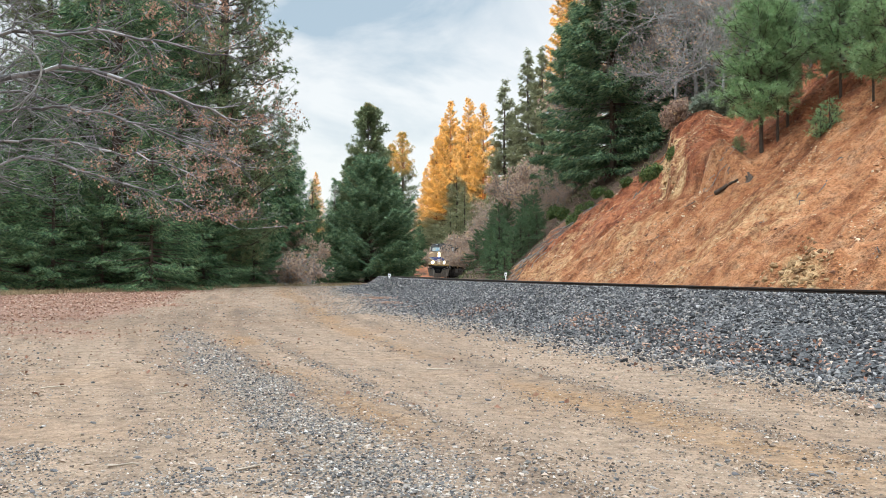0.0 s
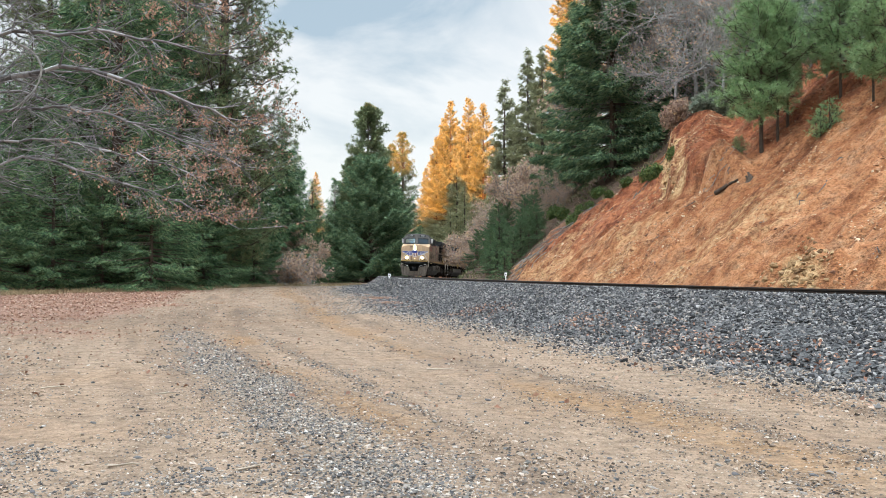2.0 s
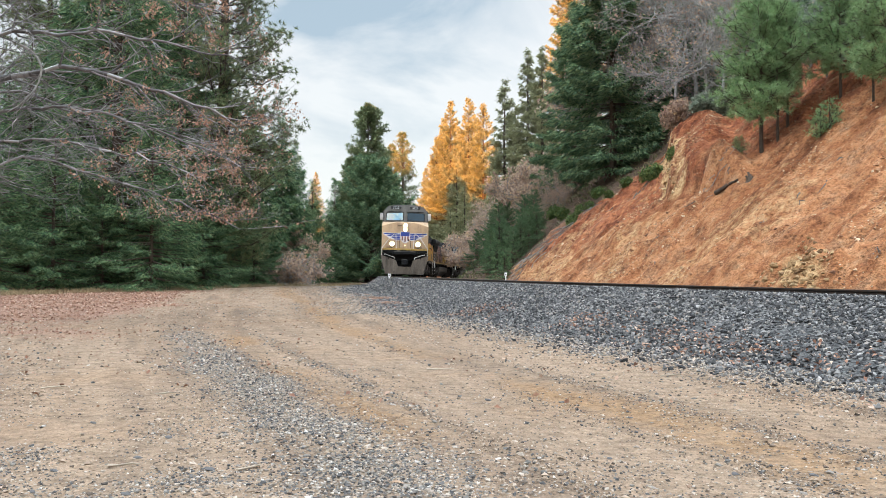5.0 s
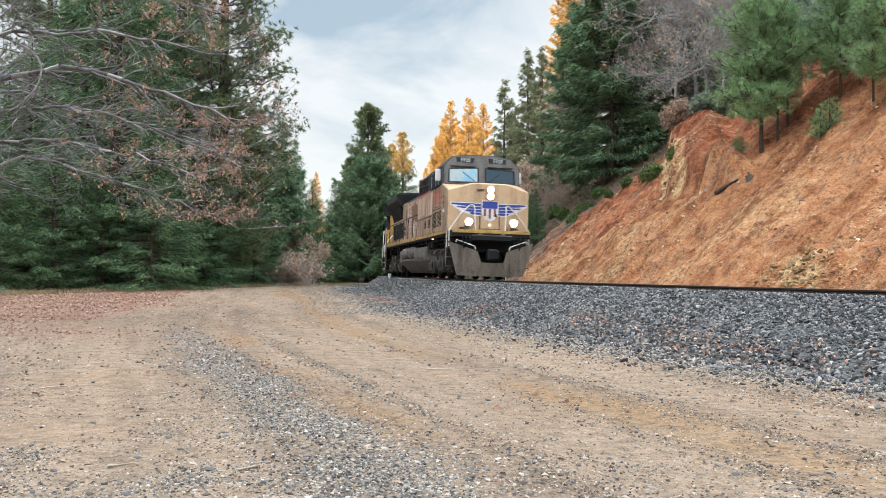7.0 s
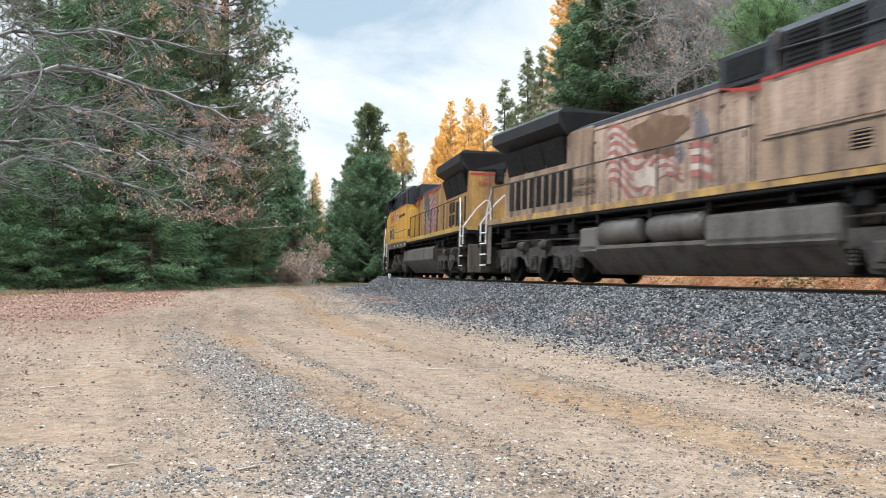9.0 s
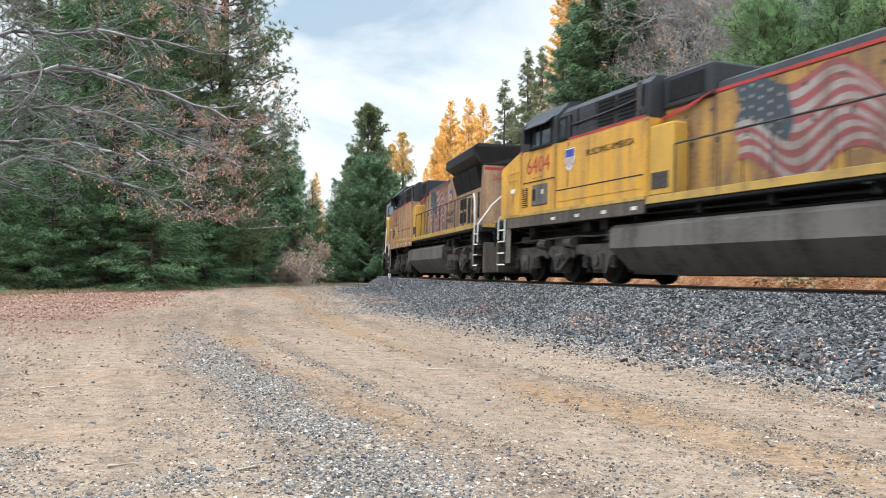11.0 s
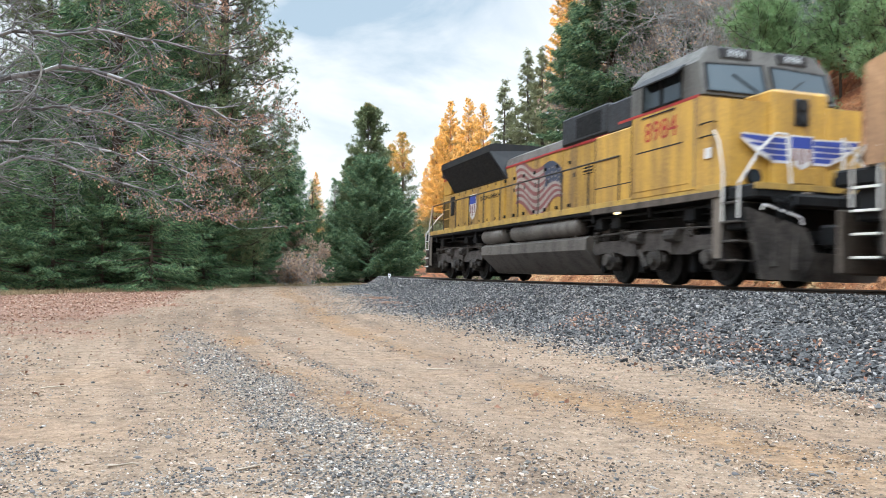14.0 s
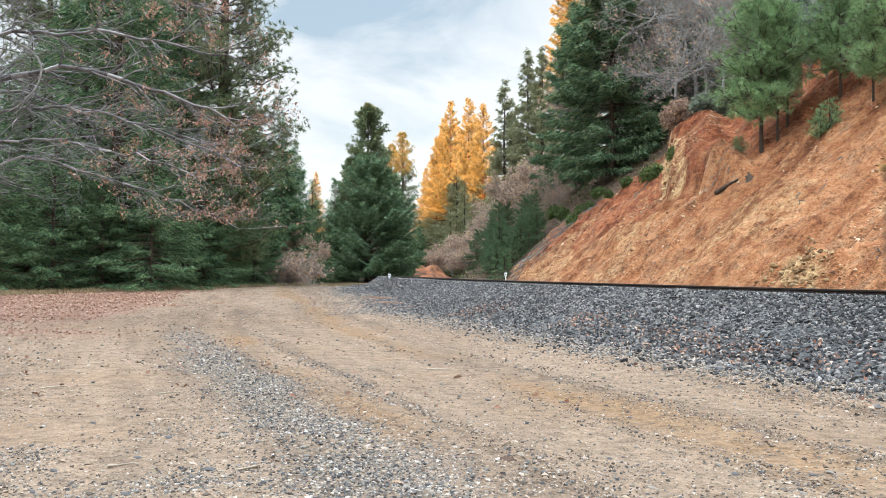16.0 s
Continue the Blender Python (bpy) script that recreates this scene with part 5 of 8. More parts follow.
M_FLAGRED = worn("flag_red_paint", (0.20, 0.07, 0.065), (0.13, 0.06, 0.055), 0.45, 0.6)
M_FLAGBLUE = worn("flag_blue_paint", (0.04, 0.05, 0.082), (0.055, 0.055, 0.06), 0.45, 0.6)
M_FLAGPALE = worn("flag_white_paint", (0.31, 0.265, 0.235), (0.22, 0.18, 0.15), 0.5, 0.6)
M_WING = worn("radiator_black_paint", (0.016, 0.017, 0.019), (0.03, 0.028, 0.026), 0.4, 0.55)
M_CABINET = worn("yellow_cabinet_paint", (0.47, 0.27, 0.05), (0.30, 0.17, 0.05), 0.45, 0.5)
# body yellow with the shadow between the slats put into the colour
M_LOUVRE = worn("louvre_shaded_yellow", (0.13, 0.08, 0.02), (0.05, 0.032, 0.012), 0.5, 0.7)
M_SEAM = plain("panel_gap_shadow", (0.02, 0.016, 0.013), 0.9)
M_CABFACE = worn("dusty_cab_front_paint", (0.12, 0.115, 0.105), (0.055, 0.052, 0.048), 0.5, 0.6)
M_DUSTSILL = worn("dust_brown_sill", (0.10, 0.08, 0.064), (0.038, 0.031, 0.026), 0.55, 0.8)
M_MESH = worn("dark_grille", (0.005, 0.005, 0.0055), (0.014, 0.013, 0.012), 0.5, 0.8, 0.0, 5.0, False)
M_LAMP = glow("headlamp", (1.0, 0.84, 0.55), 22.0)
M_STEPLAMP = glow("step_lamp", (1.0, 0.80, 0.42), 0.3)
M_BOARD = plain("number_board_black", (0.012, 0.012, 0.014), 0.4)
M_DIGIT = glow("number_board_digits", (0.42, 0.46, 0.48), 0.03)
M_RUST = worn("dirty_nose_deck", (0.16, 0.132, 0.108), (0.06, 0.05, 0.042), 0.5, 0.8)
# front of the leader: light put into the paint, brighter than its sides
M_ANOSE = worn("dusty_lit_tan_nose_paint", (0.49, 0.335, 0.20), (0.28, 0.185, 0.12), 0.45, 0.55, 0, 1.3)
M_CRED = worn("muted_flag_red", (0.25, 0.07, 0.07), (0.12, 0.06, 0.05), 0.5, 0.6)
M_CPALE = worn("muted_flag_pale", (0.30, 0.27, 0.25), (0.16, 0.10, 0.075), 0.55, 0.6)
M_CBLUE = worn("muted_flag_blue", (0.045, 0.06, 0.07), (0.05, 0.045, 0.05), 0.45, 0.6)


def glass_material(name, ior, finish=False):
    m, nt, b = nodes_of(name)
    b.inputs["Base Color"].default_value = (0.02, 0.025, 0.03, 1)
    b.inputs["Roughness"].default_value = 0.06
    b.inputs["IOR"].default_value = ior
    b.inputs["Specular Tint"].default_value = (0.62, 0.85, 1.0, 1)
    bump(nt, b, noise_node(nt, 2.0, 2.0), 0.03, 0.02)
    # tint patches that paint a bright sky reflection into the glass
    if finish:
        nt.links.new(ramp_node(nt, noise_node(nt, 1.3, 2.0), [(0.34, (0.50, 0.82, 1.0)), (0.47, (0.66, 0.92, 1.0)), (0.56, (1.0, 0.97, 0.80)), (0.66, (0.80, 0.80, 1.0))]), b.inputs["Specular Tint"])
    return m


M_GLASS = glass_material("cab_glass", 1.6)
M_SKYPANE = glass_material("sky_reflection_windscreen", 4.4, True)
PAINTS = {
    "A": worn("faded_tan_paint", (0.335, 0.228, 0.15), (0.115, 0.082, 0.062), 0.66, 0.6, 0, 1.1),
    "B": worn("bright_yellow_paint", (0.55, 0.29, 0.042), (0.26, 0.15, 0.065), 0.5, 0.5, 0, 1.0),
    "C": worn("bleached_orange_paint", (0.41, 0.238, 0.122), (0.18, 0.105, 0.065), 0.66, 0.6, 0, 1.0),
    "D": worn("clean_yellow_paint", (0.52, 0.295, 0.045), (0.24, 0.135, 0.04), 0.6, 0.45, 0, 1.0),
}
HOODS = {
    "A": PAINTS["A"],
    "B": worn("grimy_yellow_hood_paint", (0.40, 0.22, 0.048), (0.15, 0.09, 0.055), 0.7, 0.6, 0, 0.9),
    "D": worn("grimy_clean_yellow_hood_paint", (0.43, 0.25, 0.048), (0.17, 0.105, 0.05), 0.62, 0.55, 0, 0.9),
    "C": worn("grimy_orange_hood_paint", (0.34, 0.208, 0.115), (0.13, 0.088, 0.062), 0.66, 0.6, 0, 0.9),
}
M_ADOOR = worn("bleached_door_paint", (0.43, 0.305, 0.225), (0.11, 0.07, 0.053), 0.64, 0.65, 0, 0.8)
M_FLAKED = worn("flaked_brown_primer", (0.13, 0.075, 0.045), (0.26, 0.17, 0.11), 0.45, 0.8, 0, 1.5, False)
M_FADERED = worn("faded_flag_red", (0.36, 0.13, 0.115), (0.16, 0.085, 0.065), 0.58, 0.7, 0, 1.6)
M_FADEPALE = worn("faded_flag_pale", (0.52, 0.43, 0.36), (0.14, 0.09, 0.065), 0.6, 0.7, 0, 1.6)
M_FADEBLUE = worn("faded_flag_blue", (0.17, 0.19, 0.24), (0.11, 0.075, 0.055), 0.8, 0.7, 0, 1.6)
M_ASTRIPE = worn("dirty_stripe_paint", (0.46, 0.28, 0.08), (0.15, 0.10, 0.07), 0.7, 0.6)


def text_mesh(words, size, mat, thick=0.003):
    cu = bpy.data.curves.new("lettering", "FONT")
    cu.body, cu.size, cu.extrude, cu.align_x, cu.align_y = words, size, thick, "CENTER", "CENTER"
    cu.resolution_u = 2
    ob = bpy.data.objects.new("lettering", cu)
    scene.collection.objects.link(ob)
    me = bpy.data.meshes.new_from_object(ob.evaluated_get(bpy.context.evaluated_depsgraph_get()))
    bpy.data.objects.remove(ob)
    me.materials.clear()
    me.materials.append(mat)
    return me


def put_text(name, words, size, mat, parent, x, y, z, facing, label="", wide=1.0):
    """Letters on a surface. facing: -90 right-hand side, 90 left-hand side, 0 front (degrees about z)."""
    ob = part(name, text_mesh(words, size, mat), None, parent, label)
    ob.matrix_basis = pose(x, y, z, 0, 0, facing + 90) @ pose(0, 0, 0, 90) @ Matrix.Diagonal((wide, 1, 1, 1))
    return ob


def flag_mesh(w, h, waves=2.0, reverse=False, mats=None):
    """A waving flag, drawn flat: striped field and starred canton."""
    n, rows = 28, 13
    v, f, mi = [], [], []
    for j in range(rows + 1):
        for i in range(n + 1):
            u = i / n
            z = (j / rows - 0.5) * h * (0.80 + 0.22 * math.sin(u * 4.2)) + 0.13 * h * math.sin(u * waves * math.pi * 2 + 0.6 + 0.03 * j) - 0.16 * h * (u - 0.5)
            v.append(((u - 0.5) * w + 0.02 * w * math.sin(j * 0.9), 0, z))
    for j in range(rows):
        for i in range(n):
            a = j * (n + 1) + i
            f.append((a, a + 1, a + n + 2, a + n + 1))
            blue = j >= 6 and (i > n * 0.62 if reverse else i < n * 0.38)
            mi.append(2 if blue else (0 if j % 2 == 0 else 1))
    # stars
    for j in range(4):
        for i in range(5):
            cx = ((0.66 + 0.07 * i) if reverse else (0.04 + 0.07 * i)) - 0.5
            u = cx + 0.5
            cz = (0.50 + 0.12 * j - 0.5) * h * (0.80 + 0.22 * math.sin(u * 4.2)) + 0.11 * h * math.sin(u * waves * math.pi * 2 + 0.8) - 0.16 * h * cx
            k, r = len(v), 0.022 * h
            for q in range(5):
                a = 2 * math.pi * q / 5 + 0.3
                v.append((cx * w + r * math.cos(a), -0.004, cz + r * math.sin(a)))
            f.append(tuple(range(k, k + 5)))
            mi.append(1)
    me = bpy.data.meshes.new("flag")
    me.from_pydata(v, [], f)
    for m in mats or (M_FLAGRED, M_FLAGPALE, M_FLAGBLUE):
        me.materials.append(m)
    me.polygons.foreach_set("material_index", mi)
    return me


def shield(parent, x, y, z, facing, size):
    """A striped shield emblem as plain shapes."""
    s = size
    out = [(-0.5 * s, 0.55 * s), (0.5 * s, 0.55 * s), (0.5 * s, -0.2 * s), (0.3 * s, -0.55 * s), (0, -0.7 * s), (-0.3 * s, -0.55 * s), (-0.5 * s, -0.2 * s)]
    plate = part("shield", Geo().prism(out, -0.003, 0.003, "y"), M_PALE, parent, "pale shield emblem")
    plate.matrix_basis = pose(x, y, z, 0, 0, facing + 90)
    part("shield_field", Geo().box(-0.46 * s, 0.46 * s, -0.008, 0, 0.08 * s, 0.5 * s, 0.001), M_BLUE, plate)
    for i in (-1, 0, 1):
        part("shield_stripe", Geo().box((i * 0.3 - 0.07) * s, (i * 0.3 + 0.07) * s, -0.008, 0, -0.5 * s + abs(i) * 0.12 * s, 0.06 * s, 0.001), M_FLAGRED, plate)
    return plate


WHEELSET = None


def wheelset_mesh():
    g = Geo()
    for sy in (-1, 1):
        y0, y1 = sy * 0.69, sy * 0.83
        g.cyl((0, y0, 0), (0, y1, 0), 0.535, 0.525, 28)
        g.cyl((0, y0, 0), (0, y0 - sy * 0.03, 0), 0.56, 0.56, 28)
        g.cyl((0, y1, 0), (0, y1 + sy * 0.02, 0), 0.44, 0.40, 20)
        g.cyl((0, y1, 0), (0, sy * 1.06, 0), 0.13, 0.13, 12)
        for k in range(4):
            a = math.pi / 2 * k
            g.box(0.22 * math.cos(a) - 0.04, 0.22 * math.cos(a) + 0.04, sy * 0.83, sy * 0.865, 0.22 * math.sin(a) - 0.04, 0.22 * math.sin(a) + 0.04, 0.01)
    g.cyl((0, -0.8, 0), (0, 0.8, 0), 0.1, 0.1, 12)
    return g.mesh("wheelset", M_WHEEL)


def truck_frame(parent, xc, emd):
    """One side frame each side with axle boxes, springs, brake cylinders."""
    for sy in (-1, 1):
        y0, y1 = sy * 0.98, sy * 1.16
        g = Geo()
        z0, z1 = (0.54, 0.98) if emd else (0.52, 0.95)
        pr = [(-2.95, z1 - 0.18), (-2.75, z1), (2.75, z1), (2.95, z1 - 0.18), (2.9, z0 + 0.12), (2.45, z0 + 0.10), (2.27, z0 - 0.28), (1.73, z0 - 0.28),
              (1.56, z0 + 0.12), (1.1, z0 + 0.20), (0.46, z0 + 0.14), (0.27, z0 - 0.28), (-0.27, z0 - 0.28), (-0.46, z0 + 0.14), (-1.1, z0 + 0.20), (-1.56, z0 + 0.12),
              (-1.73, z0 - 0.28), (-2.27, z0 - 0.28), (-2.45, z0 + 0.10), (-2.9, z0 + 0.12)]
        if emd:
            pr = [(-2.95, 0.78), (-2.8, 0.98), (-1.5, 0.98), (-1.2, 1.12), (1.2, 1.12), (1.5, 0.98), (2.8, 0.98), (2.95, 0.78), (2.7, 0.66), (2.35, 0.70), (1.6, 0.70), (1.3, 0.62),
                  (0.7, 0.62), (0.4, 0.72), (-0.4, 0.72), (-0.7, 0.62), (-1.3, 0.62), (-1.6, 0.70), (-2.35, 0.70), (-2.7, 0.66)]
        g.prism([(xc + a, b) for a, b in pr], y0, y1, "y")
        part("truck_frame", g, M_FRAME, parent, "dusty cast steel truck side frame")
        for ax in (-2.0, 0.0, 2.0):
            b = Geo()
            if emd:
                b.cyl((xc + ax, sy * 0.95, 0.54), (xc + ax, y1 + sy * 0.02, 0.54), 0.25, 0.23, 18)
                b.box(xc + ax - 0.34, xc + ax + 0.34, sy * 1.0, y1 - sy * 0.04, 0.46, 0.62, 0.03)
            else:
                b.box(xc + ax - 0.2, xc + ax + 0.2, y1, y1 + sy * 0.09, 0.28, 0.74, 0.04)
            b.cyl((xc + ax, y1 + sy * 0.0, 0.54), (xc + ax, y1 + sy * 0.14, 0.54), 0.16, 0.13, 14)
            part("axle_box", b, M_TRUCK, parent)
        for ax in (-1.35, -0.72, 0.72, 1.35, 2.62, -2.62):
            b = Geo()
            if abs(ax) in (1.35, 2.62):
                for k in range(5):
                    zz = 0.38 + 0.062 * k if not emd else 0.98 + 0.05 * k
                    b.cyl((xc + ax, y1 - sy * 0.02, zz), (xc + ax, y1 - sy * 0.02, zz + 0.034), 0.105, 0.105, 10)
                b.cyl((xc + ax, y1 - sy * 0.02, 0.36 if not emd else 0.95), (xc + ax, y1 - sy * 0.02, 0.68 if not emd else 1.22), 0.06, 0.06, 8)
                part("spring", b, M_TRUCK, parent)
            else:
                b.cyl((xc + ax - 0.12, y1 + sy * 0.06, 1.0), (xc + ax + 0.3, y1 + sy * 0.06, 1.0), 0.13, 0.13, 12)
                b.box(xc + ax - 0.05, xc + ax + 0.05, y1 - sy * 0.03, y1 + sy * 0.05, 0.62, 1.1, 0.01)
                part("brake_cylinder", b, M_TRUCK, parent)
        b = Geo()
        b.box(xc - 0.55, xc + 0.55, sy * 0.5, sy * 1.05, 0.92, 1.18, 0.04)
        b.tube([(xc - 2.9, y1 + sy * 0.03, 1.12), (xc - 0.8, y1 + sy * 0.04, 1.16), (xc + 0.9, y1 + sy * 0.04, 1.14), (xc + 2.9, y1 + sy * 0.03, 1.1)], 0.025)
        b.box(xc - 2.5, xc - 2.1, sy * 0.8, sy * 1.12, 1.0, 1.3, 0.03)
        b.cyl((xc + 1.9, sy * 1.0, 1.18), (xc + 2.5, sy * 1.0, 1.18), 0.12, 0.12, 10)
        part("brake_rigging", b, M_TRUCK, parent)
    part("bolster", Geo().box(xc - 2.95, xc + 2.95, -0.62, 0.62, 0.30, 1.5, 0.05), M_BLACK, parent)
    for ax in (-2.0, 0.0, 2.0):
        g = Geo().box(xc + ax - 0.62, xc + ax + 0.5, -0.6, 0.6, 0.13, 0.8, 0.12)
        part("traction_motor", g, M_BLACK, parent, "greasy black traction motor")
    for sy in (-1, 1):
        for ax in (-1.02, 0.98, 2.9, -2.9):
            part("brake_shoe", Geo().box(xc + ax - 0.09, xc + ax + 0.09, sy * 0.7, sy * 0.9, 0.25, 0.8, 0.03), M_BLACK, parent)
        g = Geo()
        g.cyl((xc - 0.6, sy * 1.18, 0.72), (xc - 0.22, sy * 1.24, 0.36), 0.05, 0.05, 8)
        part("damper", g, M_TRUCK, parent)


def end_gear(parent, xe, sg, paint, plow, steel=None, rails_white=True):
    """Pilot, steps, coupler and end handrails at the end of the frame at x = xe, facing sg."""
    x1 = xe + sg * 0.85
    g = Geo()
    if plow:
        # a bent plough sheet: two wings swept back from the middle
        for sy in (-1, 1):
            top = [(x1 + sg * 0.26, sy * 0.42, 0.62), (x1 + sg * 0.22, sy * 0.55, 1.02), (x1 - sg * 0.02, sy * 1.58, 1.36)]
            low = [(x1 + sg * 0.16, 0.0, 0.12), (x1 + sg * 0.10, sy * 0.55, 0.12), (x1 - sg * 0.06, sy * 1.24, 0.14)]
            mid = [(x1 + sg * 0.30, 0.0, 0.60)]
            v = [mid[0]] + top + low
            v += [(a - sg * 0.07, b, c) for a, b, c in v]
            f = [(0, 1, 5, 4), (1, 2, 3, 6, 5)]
            f += [tuple(i + 7 for i in q) for q in f]
            ring = (0, 1, 2, 3, 6, 5, 4)
            f += [(ring[i], ring[(i + 1) % 7], ring[(i + 1) % 7] + 7, ring[i] + 7) for i in range(7)]
            g.add(v, f)
            g.box(x1 + sg * 0.0, x1 + sg * 0.18, sy * 0.66, sy * 0.74, 0.3, 0.95, 0.02)
            g.box(x1 - sg * 0.06, x1 + sg * 0.08, sy * 1.02, sy * 1.1, 0.35, 1.1, 0.02)
        part("plough", g, steel or M_RUST, parent, "dust-grey steel plough at rail level")
    else:
        g.box(x1 - sg * 0.08, x1 + sg * 0.02, -1.38, 1.38, 0.22, 1.2, 0.03)
        g.box(x1, x1 + sg * 0.06, -1.2, 1.2, 0.24, 0.45, 0.02)
        part("pilot", g, M_DUSTSILL, parent, "dusty dark steel pilot plate")
    g = Geo()
    g.box(xe + sg * 0.1, xe + sg * 0.86, -1.45, 1.45, 1.52, 1.78, 0.04)
    g.box(xe + sg * 0.80, xe + sg * 1.02, -0.75, 0.75, 1.38, 1.62, 0.05)
    g.box(xe, xe + sg * 0.5, -1.42, 1.42, 1.0, 1.5, 0.03)
    part("buffer_beam", g, M_BLACK, parent)
    for sy in (-1, 1):
        # dusty corner sheet beside the steps, and multiple-unit hoses
        part("corner_sheet", Geo().box(xe - sg * 0.30, xe - sg * 0.005, sy * 1.44, sy * 1.47, 0.50, 1.66, 0.01), M_RUST, parent, "dusty steel sheet beside the steps")
        for k in range(3):
            y = sy * (0.82 + 0.13 * k)
            part("control_hose", Geo().tube([(xe + sg * 0.84, y, 1.58), (xe + sg * 0.98, y, 1.45), (xe + sg * 1.0, y - sy * 0.03, 1.22), (xe + sg * 0.92, y - sy * 0.06, 1.08)], 0.022), M_BLACK, parent)
        if plow:
            part("plough_handle", Geo().tube([(x1 + sg * 0.2, sy * 0.62, 1.08), (x1 + sg * 0.2, sy * 0.66, 1.2), (x1 + sg * 0.06, sy * 1.3, 1.42), (x1 + sg * 0.05, sy * 1.32, 1.32)], 0.018), M_PALE, parent, "pale grab iron on the plough")
            part("marker_box", Geo().box(xe + sg * 0.86, xe + sg * 0.98, sy * 0.42 - 0.1, sy * 0.42 + 0.1, 1.48, 1.66, 0.03), M_DUSTSILL, parent)
    part("end_sill_stripe", Geo().box(xe + sg * 0.85, xe + sg * 0.885, -1.45, 1.45, 1.68, 1.79, 0.004), M_STRIPE, parent, "yellow safety stripe")
    g = Geo()
    g.box(xe + sg * 0.4, xe + sg * 1.0, -0.12, 0.12, 0.78, 1.02, 0.03)
    g.box(xe + sg * 0.92, xe + sg * 1.24, -0.2, 0.17, 0.70, 1.10, 0.05)
    g.box(xe + sg * 1.1, xe + sg * 1.24, 0.1, 0.22, 0.74, 1.06, 0.04)
    part("coupler", g, M_BLACK, parent, "black knuckle coupler")
    for sy in (-0.55, 0.62):
        g = Geo().tube([(xe + sg * 0.62, sy, 1.0), (xe + sg * 0.78, sy, 0.72), (xe + sg * 0.84, sy * 0.8, 0.42), (xe + sg * 0.95, sy * 0.7, 0.38)], 0.028)
        part("brake_hose", g, M_BLACK, parent)
    for sy in (-1, 1):
        g = Geo()
        for k in range(4):
            z = 0.44 + 0.34 * k
            g.box(xe + sg * (0.02), xe + sg * 0.5, sy * (1.05 + 0.0 * k), sy * 1.50, z, z + 0.035, 0.008)
        g.box(xe + sg * 0.0, xe + sg * 0.03, sy * 1.05, sy * 1.5, 0.42, 1.5, 0.008)
        part("steps", g, M_TRUCK, parent, "steel boarding steps")
        for k in range(4):
            z = 0.445 + 0.34 * k
            part("step_edge", Geo().box(xe + sg * 0.03, xe + sg * 0.5, sy * 1.50, sy * 1.515, z, z + 0.04, 0.004), M_TRUCK if plow else M_WHITE, parent, "dusty step edge" if plow else "white step edge")
        g = Geo()
        g.tube([(xe + sg * 0.04, sy * 1.5, 1.15), (xe + sg * 0.04, sy * 1.5, 2.05), (xe - sg * 0.14, sy * 1.47, 2.62), (xe - sg * 0.3, sy * 1.47, 2.86)], 0.023)
        g.tube([(xe + sg * 0.5, sy * 1.5, 1.2), (xe + sg * 0.5, sy * 1.5, 1.8), (xe + sg * 0.46, sy * 1.05, 2.42), (xe + sg * 0.46, sy * 0.72, 2.74), (xe + sg * 0.60, sy * 0.60, 2.70), (xe + sg * 0.68, sy * 0.56, 1.80)], 0.023)
        part("grab_rail", g, M_WHITE if rails_white else M_TRUCK, parent, "white-painted grab rail")


def side_rails(parent, xa, xb, step, y=1.47, zt=2.86):
    for sy in (-1, 1):
        g = Geo().tube([(xa, sy * y, zt), (xb, sy * y, zt)], 0.022)
        part("handrail", g, M_TRUCK, parent, "long steel handrail")
        n = max(2, int(abs(xb - xa) / step) + 1)
        for k in range(n):
            x = xa + (xb - xa) * k / (n - 1)
            part("stanchion", Geo().cyl((x, sy * y, 1.8), (x, sy * y, zt), 0.02, n=6), M_TRUCK, parent)


def wings(parent, x, z, scale=1.0, x_side=None):
    """Blue winged emblem across the nose, as plain shapes that follow its bend."""
    def at(y):
        return x if abs(y) <= 0.62 else x + (x_side - x) * (abs(y) - 0.62) / 0.9

    def sheet(poly, name, mat, lift, label=""):
        g = Geo()
        v = [(at(y) + lift, y, b) for y, b in poly]
        n = len(v)
        g.add(v + [(a - 0.006, y, b) for a, y, b in v], [tuple(range(n)), tuple(range(n, 2 * n))] + [(i, (i + 1) % n, n + (i + 1) % n, n + i) for i in range(n)])
        part(name, g, mat, parent, label)
    for sy in (-1, 1):
        for k in range(4):
            L = (1.06, 0.88, 0.66, 0.44)[k] * scale
            zz = z + 0.15 - 0.105 * k
            dz = 0.03 * (k == 0)
            sheet([(sy * 0.26, zz), (sy * 0.62, zz + dz * 0.4), (sy * 0.62, zz - 0.085), (sy * 0.26, zz - 0.085)], "wing_feather", M_BLUE, 0.006, "blue emblem wing")
            if 0.26 + L > 0.66:
                sheet([(sy * 0.62, zz + dz * 0.4), (sy * (0.26 + L), zz + dz), (sy * (0.26 + L), zz - 0.03), (sy * 0.62 + sy * (L - 0.36) * 0.4, zz - 0.085), (sy * 0.62, zz - 0.085)], "wing_feather", M_BLUE, 0.006, "blue emblem wing")
        sheet([(sy * 0.24, z + 0.18), (sy * 0.62, z + 0.19), (sy * 0.62, z - 0.30), (sy * 0.24, z - 0.30)], "wing_edge", M_PALE, 0.002)
        sheet([(sy * 0.62, z + 0.19), (sy * 1.34 * scale, z + 0.21), (sy * 1.34 * scale, z + 0.10), (sy * 0.95 * scale, z - 0.16), (sy * 0.62, z - 0.28)], "wing_edge", M_PALE, 0.002)


